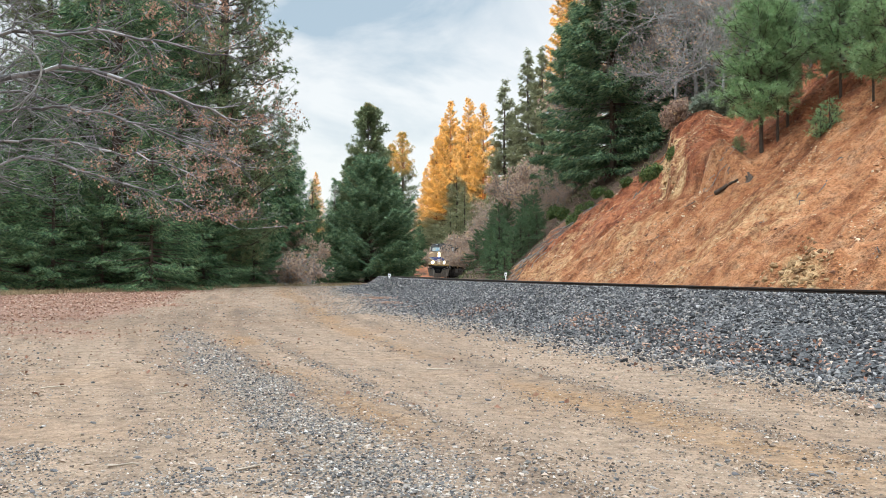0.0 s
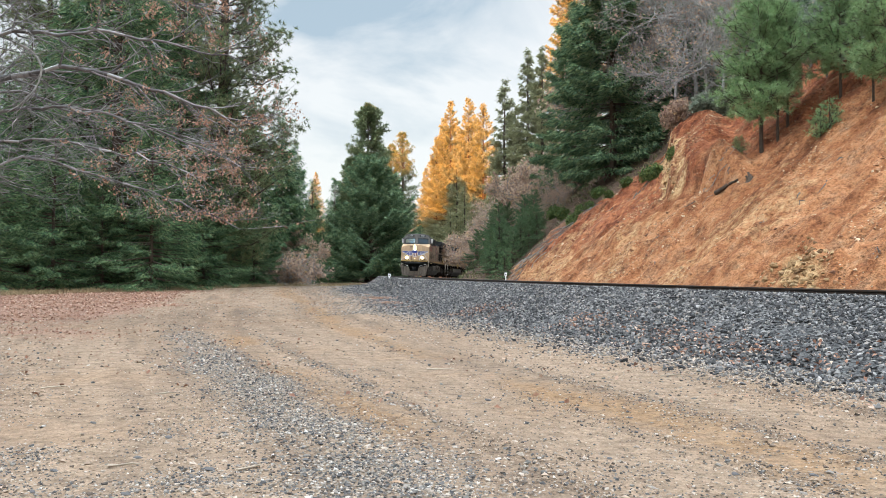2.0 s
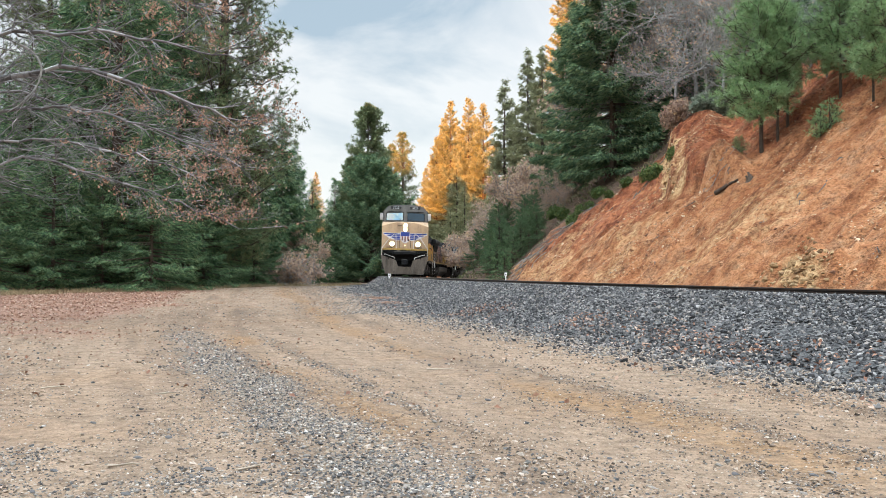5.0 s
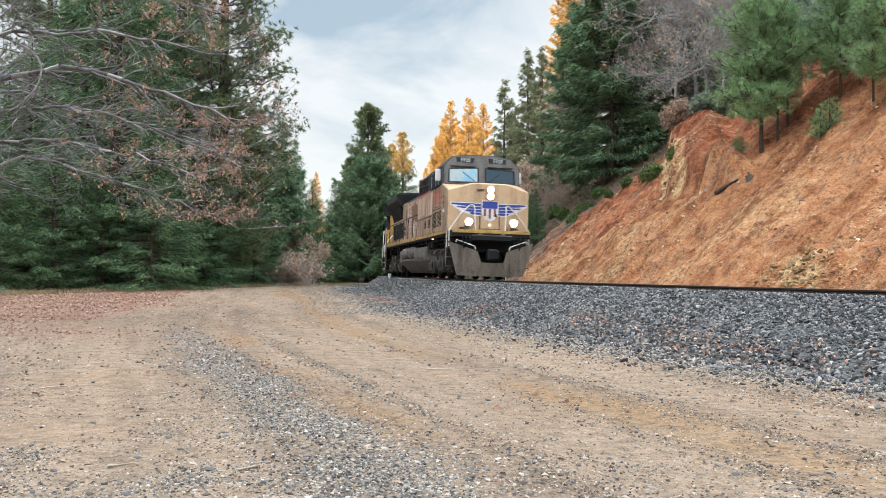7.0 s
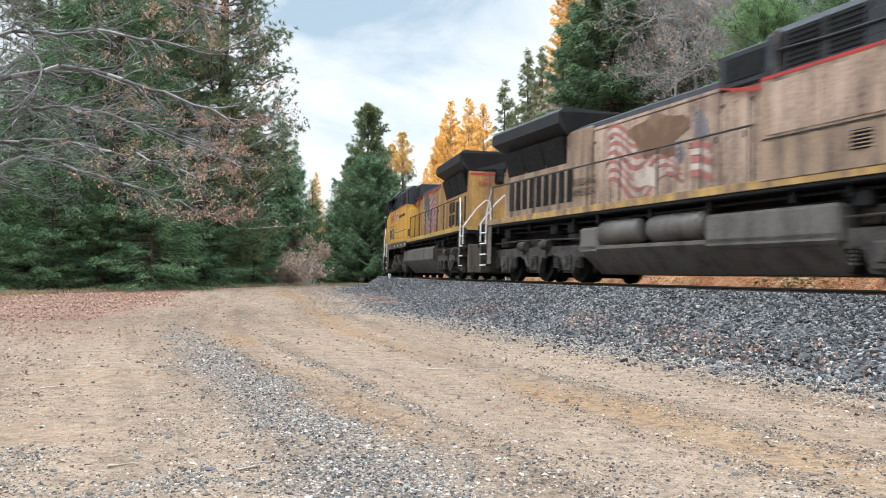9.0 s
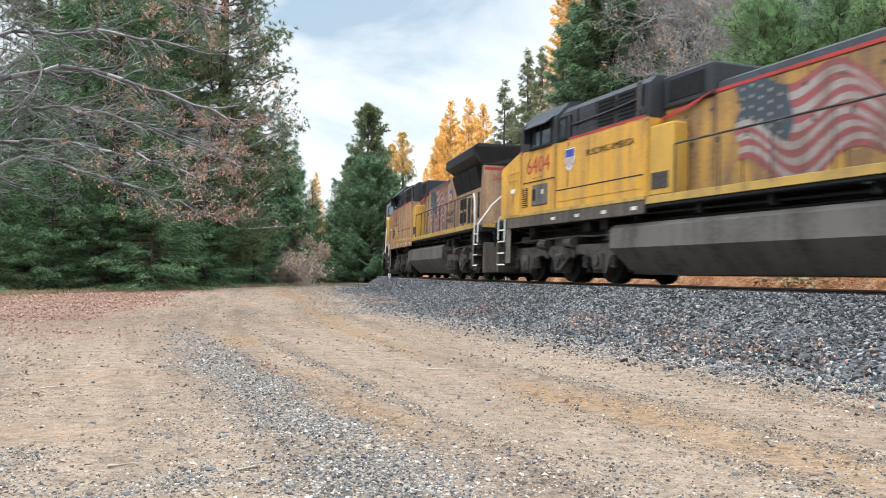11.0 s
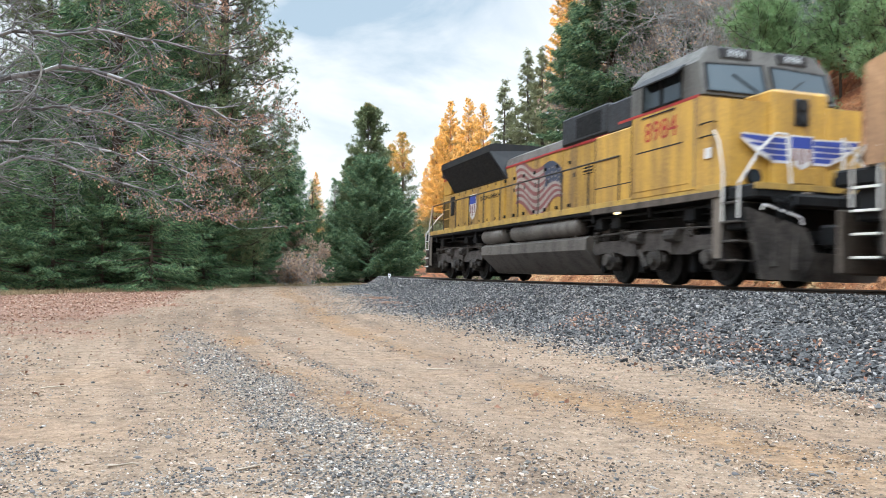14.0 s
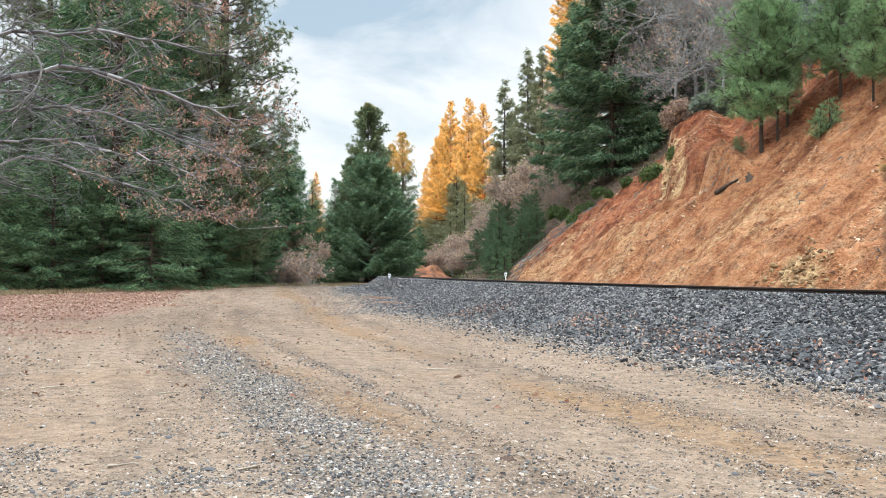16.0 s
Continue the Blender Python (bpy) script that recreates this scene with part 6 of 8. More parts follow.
def pane(parent, pts, thick_dir, label="dark cab window", mat=None):
    """A glazed window: four corners, with a rubber frame round it."""
    v = [Vector(p) for p in pts]
    d = Vector(thick_dir) * 0.012
    c = sum(v, Vector()) / 4
    g = Geo().add([p for p in v] + [p + d for p in v], [(0, 1, 2, 3), (4, 5, 6, 7)] + [(i, (i + 1) % 4, 4 + (i + 1) % 4, 4 + i) for i in range(4)])
    ob = part("window", g, mat or M_GLASS, parent, label)
    fr = Geo()
    e = [p + (p - c).normalized() * 0.05 for p in v]
    for i in range(4):
        j = (i + 1) % 4
        fr.add([v[i], v[j], e[j], e[i]] + [p + d * 2.2 for p in (v[i], v[j], e[j], e[i])], [(0, 1, 2, 3), (4, 5, 6, 7), (0, 1, 5, 4), (1, 2, 6, 5), (2, 3, 7, 6), (3, 0, 4, 7)])
    part("window_frame", fr, M_BLACK, ob)
    return ob


def louvre(parent, x0, x1, y, z0, z1, n, mat):
    """Slatted ventilation grille on a side wall at y."""
    sy = 1 if y > 0 else -1
    ob = part("grille", Geo().box(x0, x1, y - sy * 0.01, y + sy * 0.006, z0, z1, 0.002), M_MESH, parent, "dark slatted grille")
    for k in range(n):
        z = z0 + (z1 - z0) * (k + 0.5) / n
        part("slat", Geo().box(x0, x1, y, y + sy * 0.022, z - 0.3 * (z1 - z0) / n, z + 0.12 * (z1 - z0) / n, 0.003), mat, ob)
    return ob


def common_frame(lo, paint, emd):
    g = Geo()
    g.box(-9.75, 9.75, -1.46, 1.46, 1.62, 1.80, 0.02)
    g.box(-9.6, 9.6, -0.8, 0.8, 1.15, 1.62, 0.03)
    for x in (-3.2, -1.0, 1.0, 3.2, 4.4, -4.4, 7.0, -7.0, 9.2, -9.2):
        g.box(x - 0.06, x + 0.06, -1.35, 1.35, 1.42, 1.63, 0.01)
    part("underframe", g, M_BLACK, lo, "black steel underframe")
    for sy in (-1, 1):
        part("sill_stripe", Geo().box(-9.75, 9.75, sy * 1.46, sy * 1.485, 1.70, 1.86, 0.006), M_ASTRIPE if paint is PAINTS["A"] else M_STRIPE, lo, "yellow stripe along the sill")
        part("pipe", Geo().tube([(-9.5, sy * 1.25, 1.55), (-3, sy * 1.22, 1.5), (4, sy * 1.24, 1.54), (9.5, sy * 1.25, 1.5)], 0.03), M_BLACK, lo)
        part("pipe", Geo().tube([(-9.3, sy * 1.1, 1.42), (-4.2, sy * 1.12, 1.38), (4.2, sy * 1.1, 1.4), (9.3, sy * 1.1, 1.38)], 0.022), M_BLACK, lo)
        for x in (-8.6, -5.6, -4.6, 4.6, 5.4, 8.4):
            part("valve_box", Geo().box(x - 0.18, x + 0.18, sy * 0.95, sy * 1.3, 1.25, 1.52, 0.03), M_BLACK, lo)
    for xc in (6.95, -6.95):
        truck_frame(lo, xc, emd)
    sets = []
    for x in (8.95, 6.95, 4.95, -4.95, -6.95, -8.95):
        w = part("wheelset", WHEELSET, None, lo)
        w.matrix_basis = pose(x, 0, 0.54)
        sets.append((w, x))
    return sets


def fuel_tank(lo, kind):
    pr = [(-1.36, 0.80), (-1.36, 1.24), (-1.26, 1.34), (1.26, 1.34), (1.36, 1.24), (1.36, 0.80), (0.78, 0.22), (-0.78, 0.22)]
    g = Geo()
    x0, x1 = (-4.05, 4.2) if kind != "emd" else (-3.7, 4.1)
    if kind == "emd":
        pr = [(y, min(z, 1.06 if abs(y) > 1.3 else 1.14)) for y, z in pr]
    v = [(x0 + (0.16 if z < 0.5 else 0), y, z) for y, z in pr] + [(x1 - (0.16 if z < 0.5 else 0), y, z) for y, z in pr]
    n = len(pr)
    if kind == "air":
        pr2 = [(y, min(z, 0.88)) for y, z in pr]
        v = [(x0 + (0.16 if z < 0.5 else 0), y, z) for y, z in pr2] + [(x1 - (0.16 if z < 0.5 else 0), y, z) for y, z in pr2]
        g.box(0.9, 4.2, -1.36, 1.36, 0.7, 1.36, 0.06)
        g.box(-4.05, -3.2, -1.36, 1.36, 0.7, 1.34, 0.06)
    g.add(v, [tuple(range(n))[::-1], tuple(range(n, 2 * n))] + [(i, (i + 1) % n, n + (i + 1) % n, n + i) for i in range(n)])
    part("fuel_tank", g, M_TANK, lo, "dusty grey fuel tank slung under the frame")
    res = {"air": ((-3.12, -1.5), (-1.08, 0.78)), "emd": ((-3.6, -1.7), (-1.0, 3.6)), "plain": ()}[kind]
    for sy in (-1, 1):
        for a, b in res:
            r = 0.30 if kind == "air" else 0.25
            z = 1.19 if kind == "air" else 1.41
            y = sy * 1.14 if kind == "air" else sy * 1.18
            g = Geo()
            for xa, xb, ra, rb in ((a, a + 0.09, r * 0.7, r), (a + 0.09, b - 0.09, r, r), (b - 0.09, b, r, r * 0.7)):
                g.cyl((xa, y, z), (xb, y, z), ra, rb, 18)
            for x in (a + 0.3, b - 0.3):
                g.box(x - 0.03, x + 0.03, y - 0.1, y + 0.1, z - r - 0.12, z - r + 0.03, 0.005)
            part("air_reservoir", g, M_TANK, lo, "cylindrical grey air reservoir", True)


def lamp_disc(parent, x, y, z, r, lit, sg=1):
    g = Geo().cyl((x - sg * 0.10, y, z), (x + sg * 0.02, y, z), r * 1.35, r * 1.25, 18)
    ob = part("headlight", g, M_ANOSE if lit else M_BLACK, parent, "round headlight")
    g = Geo().cyl((x, y, z), (x + sg * 0.03, y, z), r, r * 0.9, 18)
    part("lens", g, M_LAMP if lit else M_GLASS, ob, "lit lamp lens" if lit else "")
    return ob


def cab_ge(lo, key, paint, number, lit):
    # nose: full-width box with a gently peaked, sloped top
    yw = 1.5
    g = Geo()
    cols = (-1.52, -0.62, 0.62, 1.52)
    xf, zt = (10.04, 10.24, 10.24, 10.04), (3.30, 3.55, 3.55, 3.30)
    v = []
    for y, x, z in zip(cols, xf, zt):
        v += [(x, y, 1.80), (x, y, z - 0.05), (x - 0.06, y * 0.99, z), (8.75, y, 3.64), (8.75, y, 1.80)]
    f = []
    for k in range(3):
        for j in range(5):
            f.append((k * 5 + j, k * 5 + (j + 1) % 5, (k + 1) * 5 + (j + 1) % 5, (k + 1) * 5 + j))
    f += [(0, 1, 2, 3, 4), (15, 16, 17, 18, 19)]
    g.add(v, f)
    front = M_ANOSE if key == "A" else paint
    part("nose", g, front, lo, "wide flat-fronted nose in weathered paint")
    # cab shell: lower part in body colour, upper in grey with sloped shoulders
    part("cab_wall", Geo().box(6.62, 8.80, -yw, yw, 1.80, 3.62, 0.03), paint, lo, "cab side in body paint")
    g = Geo()
    low = [(-yw, 3.62), (yw, 3.62), (yw, 4.34), (1.16, 4.70), (0.5, 4.80), (-0.5, 4.80), (-1.16, 4.70), (-yw, 4.34)]
    n = len(low)
    v = [(6.62, y, z) for y, z in low] + [(8.84 - 0.16 * (z - 3.62), y, z) for y, z in low]
    g.add(v, [tuple(range(n))[::-1], tuple(range(n, 2 * n))] + [(i, (i + 1) % n, n + (i + 1) % n, n + i) for i in range(n)])
    part("cab_roof", g, M_GREY_ROOF, lo, "grey cab roof with sloped shoulders")
    xw = lambda z: 8.855 - 0.16 * (z - 3.62)
    face = [(-1.47, 3.63), (1.47, 3.63), (1.47, 4.33), (1.14, 4.68), (0.5, 4.78), (-0.5, 4.78), (-1.14, 4.68), (-1.47, 4.33)]
    g = Geo()
    v = [(xw(z) + 0.002, y, z) for y, z in face] + [(xw(z) - 0.03, y, z) for y, z in face]
    g.add(v, [tuple(range(8)), tuple(range(8, 16))[::-1]] + [(i, (i + 1) % 8, 8 + (i + 1) % 8, 8 + i) for i in range(8)])
    part("cab_face", g, M_CABFACE, lo, "dusty grey cab front")
    for sy in (-1, 1):
        # one pane of the leader has the sky reflection put in; the other stays dark
        pane(lo, [(xw(3.74) + 0.012, sy * 0.17, 3.74), (xw(3.74) + 0.012, sy * 1.27, 3.72), (xw(4.22) + 0.012, sy * 1.25, 4.20), (xw(4.26) + 0.012, sy * 0.17, 4.26)], (1, 0, 0), "tinted windscreen pane", M_SKYPANE if key == "A" and sy < 0 else None)
        part("visor", Geo().box(xw(4.3), xw(4.3) + 0.07, sy * 0.72 - 0.5, sy * 0.72 + 0.5, 4.31, 4.335, 0.006), M_GREY_ROOF, lo)
        # door window behind the cab, panel gaps and grab irons
        pane(lo, [(6.12, sy * 1.503, 3.66), (6.46, sy * 1.503, 3.66), (6.46, sy * 1.503, 4.16), (6.12, sy * 1.503, 4.16)], (0, sy, 0), "narrow cab door window")
        part("door_surround", Geo().box(6.02, 6.58, sy * 1.40, sy * 1.502, 3.60, 4.28, 0.03), M_GREY_ROOF, lo)
        for x0, x1, z0, z1 in ((6.66, 6.69, 1.86, 3.6), (2.66, 6.6, 2.33 if key != "A" else 2.52, 2.36 if key != "A" else 2.55), (6.72, 8.55, 2.70, 2.73), (8.80, 8.83, 1.86, 3.58), (5.98, 6.01, 2.4, 3.56)):
            part("panel_gap", Geo().box(x0, x1, sy * 1.512, sy * 1.516, z0, z1, 0.001), M_SEAM, lo)
        for x0, z0 in ((8.95, 3.08), (8.95, 2.86), (7.45, 2.80)):
            part("grab_iron", Geo().tube([(x0, sy * 1.5, z0), (x0, sy * 1.57, z0 + 0.01), (x0 + 0.42, sy * 1.57, z0 + 0.01), (x0 + 0.42, sy * 1.5, z0)], 0.014), paint, lo)
        part("stencil_plate", Geo().box(9.05, 9.35, sy * 1.532, sy * 1.54, 2.5, 2.62, 0.002), M_PALE, lo, "small pale stencilled plate")
        for x0, x1 in ((6.95, 7.48), (7.58, 8.12)):
            pane(lo, [(x0, sy * (yw + 0.003), 3.66), (x1, sy * (yw + 0.003), 3.66), (x1, sy * (yw + 0.003), 4.24), (x0, sy * (yw + 0.003), 4.24)], (0, sy, 0))
        part("sunshade", Geo().add([(6.88, sy * 1.49, 4.36), (8.2, sy * 1.49, 4.36), (8.2, sy * 1.74, 4.16), (6.88, sy * 1.74, 4.16), (6.88, sy * 1.49, 4.33), (8.2, sy * 1.49, 4.33), (8.2, sy * 1.73, 4.13), (6.88, sy * 1.73, 4.13)], [(0, 1, 2, 3), (4, 5, 6, 7), (0, 1, 5, 4), (1, 2, 6, 5), (2, 3, 7, 6), (3, 0, 4, 7)]), M_GREY_ROOF, lo, "slanted sunshade over the cab window")
        part("window_ledge", Geo().box(6.9, 8.18, sy * 1.5, sy * 1.56, 3.58, 3.625, 0.01), M_BLACK, lo)
        part("mirror", Geo().box(8.2, 8.26, sy * 1.5, sy * 1.72, 3.78, 4.24, 0.02), M_PALE if key == "A" else M_GREY_ROOF, lo, "side mirror on the cab")
        # number board
        b = part("number_board", Geo().box(8.46, 8.72, sy * 0.28, sy * 1.0, 4.45, 4.70, 0.03), M_BOARD, lo, "black number board with pale digits")
        put_text("digits", number, 0.21, M_DIGIT, b, 8.725, sy * 0.64, 4.575, 0, wide=0.95)
        part("wiper", Geo().tube([(xw(3.74) + 0.03, sy * 0.25, 3.74), (xw(4.1) + 0.03, sy * 0.75, 4.1)], 0.012), M_BLACK, lo)
        # number on the cab side
        put_text("road_number", number, 0.66 if key != "A" else 0.80, M_RED, lo, 7.7, sy * (yw + 0.004), 3.14, sy * 90, "large red number on the cab side", 1.08)
        # darker sheet that paints the shade on the nose's side
        if key == "A":
            part("nose_side", Geo().prism([(8.81, 1.81), (9.99, 1.81), (9.99, 3.27), (8.81, 3.57)], sy * 1.515, sy * 1.532, "y"), paint, lo, "grimy side of the nose with shade in the paint")
        part("nose_corner_stripe", Geo().prism([(8.62, 3.56), (8.83, 3.56), (8.83, 3.66), (8.74, 3.66)], sy * yw, sy * (yw + 0.008), "y"), M_RED, lo)
        part("red_stripe", Geo().box(2.6, 6.0, sy * yw, sy * (yw + 0.006), 3.575, 3.635, 0.001), M_RED, lo, "thin red stripe under the grey roof")
        part("ditch_light_bracket", Geo().box(10.2, 10.5, sy * 0.86 - 0.06, sy * 0.86 + 0.06, 1.78, 1.98, 0.02), M_RUST, lo)
        lamp_disc(lo, 10.54, sy * 0.84, 2.08, 0.13 if lit else 0.11, lit)
        louvre(lo, 9.2, 9.55, sy * (yw + 0.005), 2.05, 2.45, 8, paint)
    # nose door, headlights, emblem
    g = Geo().box(10.23, 10.265, -0.34, 0.34, 1.85, 2.95, 0.02)
    part("nose_door", g, front, lo, "door in the middle of the nose")
    part("door_handle", Geo().box(10.265, 10.29, 0.2, 0.26, 2.3, 2.42, 0.008), M_BLACK, lo)
    part("headlight_housing", Geo().box(10.15, 10.31, -0.16, 0.16, 2.92, 3.46, 0.04), M_GREY_ROOF if not lit else front, lo)
    for z in (3.05, 3.29):
        lamp_disc(lo, 10.32, 0, z, 0.115 if lit else 0.10, lit)
    part("marker_lamp", Geo().cyl((10.24, 0.0, 2.0), (10.31, 0.0, 2.0), 0.05, n=10), M_STEPLAMP if lit else M_GLASS, lo)
    wings(lo, 10.248, 2.62, 1.08, 10.05)
    shield(lo, 10.275, 0, 2.56, 0, 0.62)
    for y in (-0.37, 0.37):
        part("door_gap", Geo().box(10.243, 10.25, y - 0.015, y + 0.015, 1.84, 2.35, 0.001), M_SEAM, lo)
    for y in (-0.95, 0.95):
        part("nose_step", Geo().box(10.1, 10.24, y - 0.16, y + 0.16, 1.86, 1.9, 0.01), M_DUSTSILL, lo)
    part("headlight_visor", Geo().box(10.24, 10.30, -0.5, -0.24, 3.28, 3.31, 0.004), M_DUSTSILL, lo)
    # antenna dome and horn on the cab roof
    g = Geo().cyl((7.6, 0, 4.78), (7.6, 0, 4.86), 0.3, 0.25, 16)
    part("antenna", g, M_GREY_ROOF, lo)
    g = Geo()
    for k in (-0.16, 0, 0.16):
        g.cyl((6.3, k, 4.72), (6.75, k, 4.72), 0.03, 0.09, 10)
    g.box(6.3, 6.4, -0.22, 0.22, 4.5, 4.72, 0.01)
    part("horn", g, M_GREY_ROOF, lo)


def ge_locomotive(key, number, label, tank, plow, lit):
    """A six-axle road locomotive with a wide cab, long hood and winged radiator at the rear. It faces +x, rails at z = 0."""
    paint = PAINTS[key]
    lo = tagged(new("locomotive"), label, "locomotive", "four coupled locomotives")
    sets = common_frame(lo, paint, False)
    fuel_tank(lo, tank)
    end_gear(lo, 9.75, 1, paint, plow)
    end_gear(lo, -9.75, -1, paint, False)
    cab_ge(lo, key, paint, number, lit)
    # equipment cabinet behind the cab
    body = part("equipment_cabinet", Geo().box(2.6, 6.615, -1.5, 1.5, 1.80, 3.60, 0.03), paint, lo, "full-width equipment cabinet")
    g = Geo()
    pr = [(-1.42, 3.60), (-1.38, 4.36), (-1.22, 4.52), (1.22, 4.52), (1.38, 4.36), (1.42, 3.60)]
    g.prism(pr, 2.6, 6.61, "x")
    part("cabinet_roof", g, M_GREY_ROOF, lo, "dark grey equipment roof")
    for sy in (-1, 1):
        louvre(lo, 3.15, 3.85, sy * 1.41, 3.70, 4.34, 7, M_BLACK)
        louvre(lo, 4.05, 4.75, sy * 1.41, 3.70, 4.34, 7, M_BLACK)
        part("roof_strut", Geo().box(2.86, 3.0, sy * 1.42, sy * 1.5, 3.52, 4.4, 0.02), M_TRUCK, lo, "pale grey upright on the roof edge")
        for x in (3.02, 3.95, 4.86, 5.72):
            part("roof_rib", Geo().box(x - 0.02, x + 0.02, sy * 1.40, sy * 1.425, 3.62, 4.36, 0.004), M_SEAM, lo)
        part("grid_screen", Geo().box(1.15, 2.35, sy * 1.10, sy * 1.115, 3.88, 4.34, 0.01), M_MESH, lo, "dark screen on the brake grid box")
        part("roof_panel", Geo().box(4.8, 5.6, sy * 1.40, sy * 1.415, 3.8, 4.2, 0.008), M_GREY_ROOF, lo)
        part("roof_panel", Geo().box(5.7, 6.5, sy * 1.40, sy * 1.415, 3.75, 4.25, 0.008), M_WING if key == "A" else M_GREY_ROOF, lo)
        part("roof_conduit", Geo().tube([(6.5, sy * 1.43, 3.95), (4.0, sy * 1.43, 4.0), (3.0, sy * 1.45, 4.05), (2.6, sy * 1.46, 3.5)], 0.025), M_GREY_ROOF, lo)
        for x0, x1 in ((5.0, 6.5), (4.05, 4.95), (2.75, 4.0)):
            part("cabinet_door", Geo().box(x0, x1, sy * 1.5, sy * 1.512, 2.05 if key != "A" else 2.6, 3.5, 0.008), paint if key != "A" else M_ADOOR, lo)
        if key == "A":
            louvre(lo, 6.68, 7.45, sy * 1.505, 2.02, 2.62, 12, paint)
            louvre(lo, 7.62, 8.5, sy * 1.505, 2.02, 2.62, 12, paint)
            louvre(lo, 4.6, 5.0, sy * 1.505, 2.1, 2.4, 5, paint)
            louvre(lo, 5.5, 5.95, sy * 1.505, 2.1, 2.4, 5, paint)
            part("battery_box", Geo().box(8.75, 9.55, sy * 1.5, sy * 1.53, 2.05, 2.28, 0.01), M_PALE, lo)
        else:
            part("battery_box", Geo().box(7.1, 8.0, sy * 1.5, sy * 1.525, 2.05, 2.62, 0.015), M_TANK if key == "B" else M_STRIPE, lo, "panel on the cab side")
            part("lower_sill", Geo().box(2.6, 9.7, sy * 1.47, sy * 1.508, 1.50, 1.80, 0.01), paint if key == "C" else M_DUSTSILL, lo, "dust-covered sill under the cab")
            part("cab_stripe", Geo().box(2.6, 9.72, sy * 1.49, sy * 1.52, 1.80, 1.89, 0.006), M_STRIPE, lo, "yellow stripe under the cab")
            for k in range(4):
                part("reflector", Geo().box(2.9 + 1.25 * k, 3.1 + 1.25 * k, sy * 1.508, sy * 1.515, 1.60, 1.68, 0.003), M_PALE, lo, "small white reflector")
            part("hatch_window", Geo().box(7.78, 7.96, sy * 1.525, sy * 1.532, 2.18, 2.5, 0.006), M_MESH, lo)
            part("hatch_plate", Geo().box(7.3, 7.42, sy * 1.525, sy * 1.532, 2.34, 2.46, 0.004), M_PALE, lo)
            louvre(lo, 8.3, 8.62, sy * 1.512, 2.05, 2.58, 9, paint)
        if key in "BC":
            part("yellow_cabinet", Geo().box(1.72, 2.585, sy * 1.03, sy * 1.44, 1.86, 3.36, 0.03), M_CABINET, lo, "fresh yellow cabinet beside the walkway")
            part("cabinet_louvre", Geo().box(1.85, 2.45, sy * 1.44, sy * 1.455, 2.0, 2.35, 0.01), M_TRUCK, lo)
        if key == "B":
            shield(lo, 5.9, sy * 1.52, 3.1, sy * 90, 0.46)
            put_text("slogan", "BUILDING AMERICA", 0.22, M_BLACK, lo, 4.05, sy * 1.520, 3.12, sy * 90, "black lettering", 1.05)
    # long hood with doors
    finish = HOODS[key]
    part("hood", Geo().box(-4.0, 2.595, -1.02, 1.02, 1.80, 3.86, 0.03), finish, lo, "long engine hood")
    g = Geo()
    pr = [(-1.04, 3.86), (-1.0, 4.0), (-0.8, 4.1), (0.8, 4.1), (1.0, 4.0), (1.04, 3.86)]
    g.prism(pr, -5.1, 2.59, "x")
    part("hood_roof", g, M_GREY_ROOF, lo, "grey hood roof")
    part("exhaust_stack", Geo().box(-1.9, -0.9, -0.35, 0.35, 4.05, 4.24, 0.04), M_BLACK, lo)
    part("brake_grid_box", Geo().box(0.9, 2.6, -1.1, 1.1, 3.75, 4.46, 0.04), M_GREY_ROOF, lo, "dark box on the hood roof")
    for sy in (-1, 1):
        for k in range(8):
            x = -4.0 + k * 0.82
            part("hood_door", Geo().box(x + 0.02, x + 0.79, sy * 1.02, sy * 1.036, 1.92, 3.78, 0.008), M_ADOOR if key == "A" else finish, lo)
            part("door_latch", Geo().box(x + 0.68, x + 0.74, sy * 1.036, sy * 1.06, 2.8, 2.92, 0.006), M_TRUCK, lo)
            part("door_gap", Geo().box(x - 0.008, x + 0.016, sy * 1.021, sy * 1.03, 1.92, 3.78, 0.001), M_SEAM, lo)
            part("door_hinge", Geo().box(x + 0.05, x + 0.14, sy * 1.036, sy * 1.05, 3.45, 3.52, 0.004), M_TRUCK, lo)
        part("roof_stripe", Geo().box(-4.0, 0.9, sy * 1.04, sy * 1.048, 3.80, 3.87, 0.001), {"A": M_ADOOR, "C": M_CRED}.get(key, M_RED), lo)
        part("red_bolt", Geo().prism([(0.85, 3.86), (1.6, 3.72), (2.6, 3.60), (2.6, 3.53), (1.5, 3.66)], sy * 1.12, sy * 1.105, "y"), M_RED, lo)
        fl = part("flag", flag_mesh(3.0 if key == "A" else 3.5, 1.6 if key == "A" else 1.85, 1.5, sy < 0, (M_FADERED, M_FADEPALE, M_FADEBLUE) if key == "A" else (M_CRED, M_CPALE, M_CBLUE)), None, lo, "faded waving flag painted on the hood")
        fl.matrix_basis = pose(-1.75 if key == "A" else -1.5, sy * 1.045, 2.82, 0, 0, 0 if sy < 0 else 180)
        if key == "A":
            for name, mat, cx, cz, rx, rz, label in (("flaked_patch", M_FLAKED, -1.2, 3.24, 1.0, 0.56, "patch of flaked brown paint"), ("bleached_patch", M_FADEPALE, -1.55, 2.38, 0.62, 0.26, "bleached pale patch of the painting")):
                edge = [(cx + rx * (1 + 0.22 * math.sin(3 * q) + 0.12 * math.sin(7 * q + 1)) * math.cos(q), cz + rz * (1 + 0.2 * math.sin(2 * q + 2) + 0.14 * math.sin(5 * q)) * math.sin(q)) for q in (k * math.pi / 14 for k in range(28))]
                part(name, Geo().prism(edge, sy * 1.049, sy * 1.052, "y"), mat, lo, label)
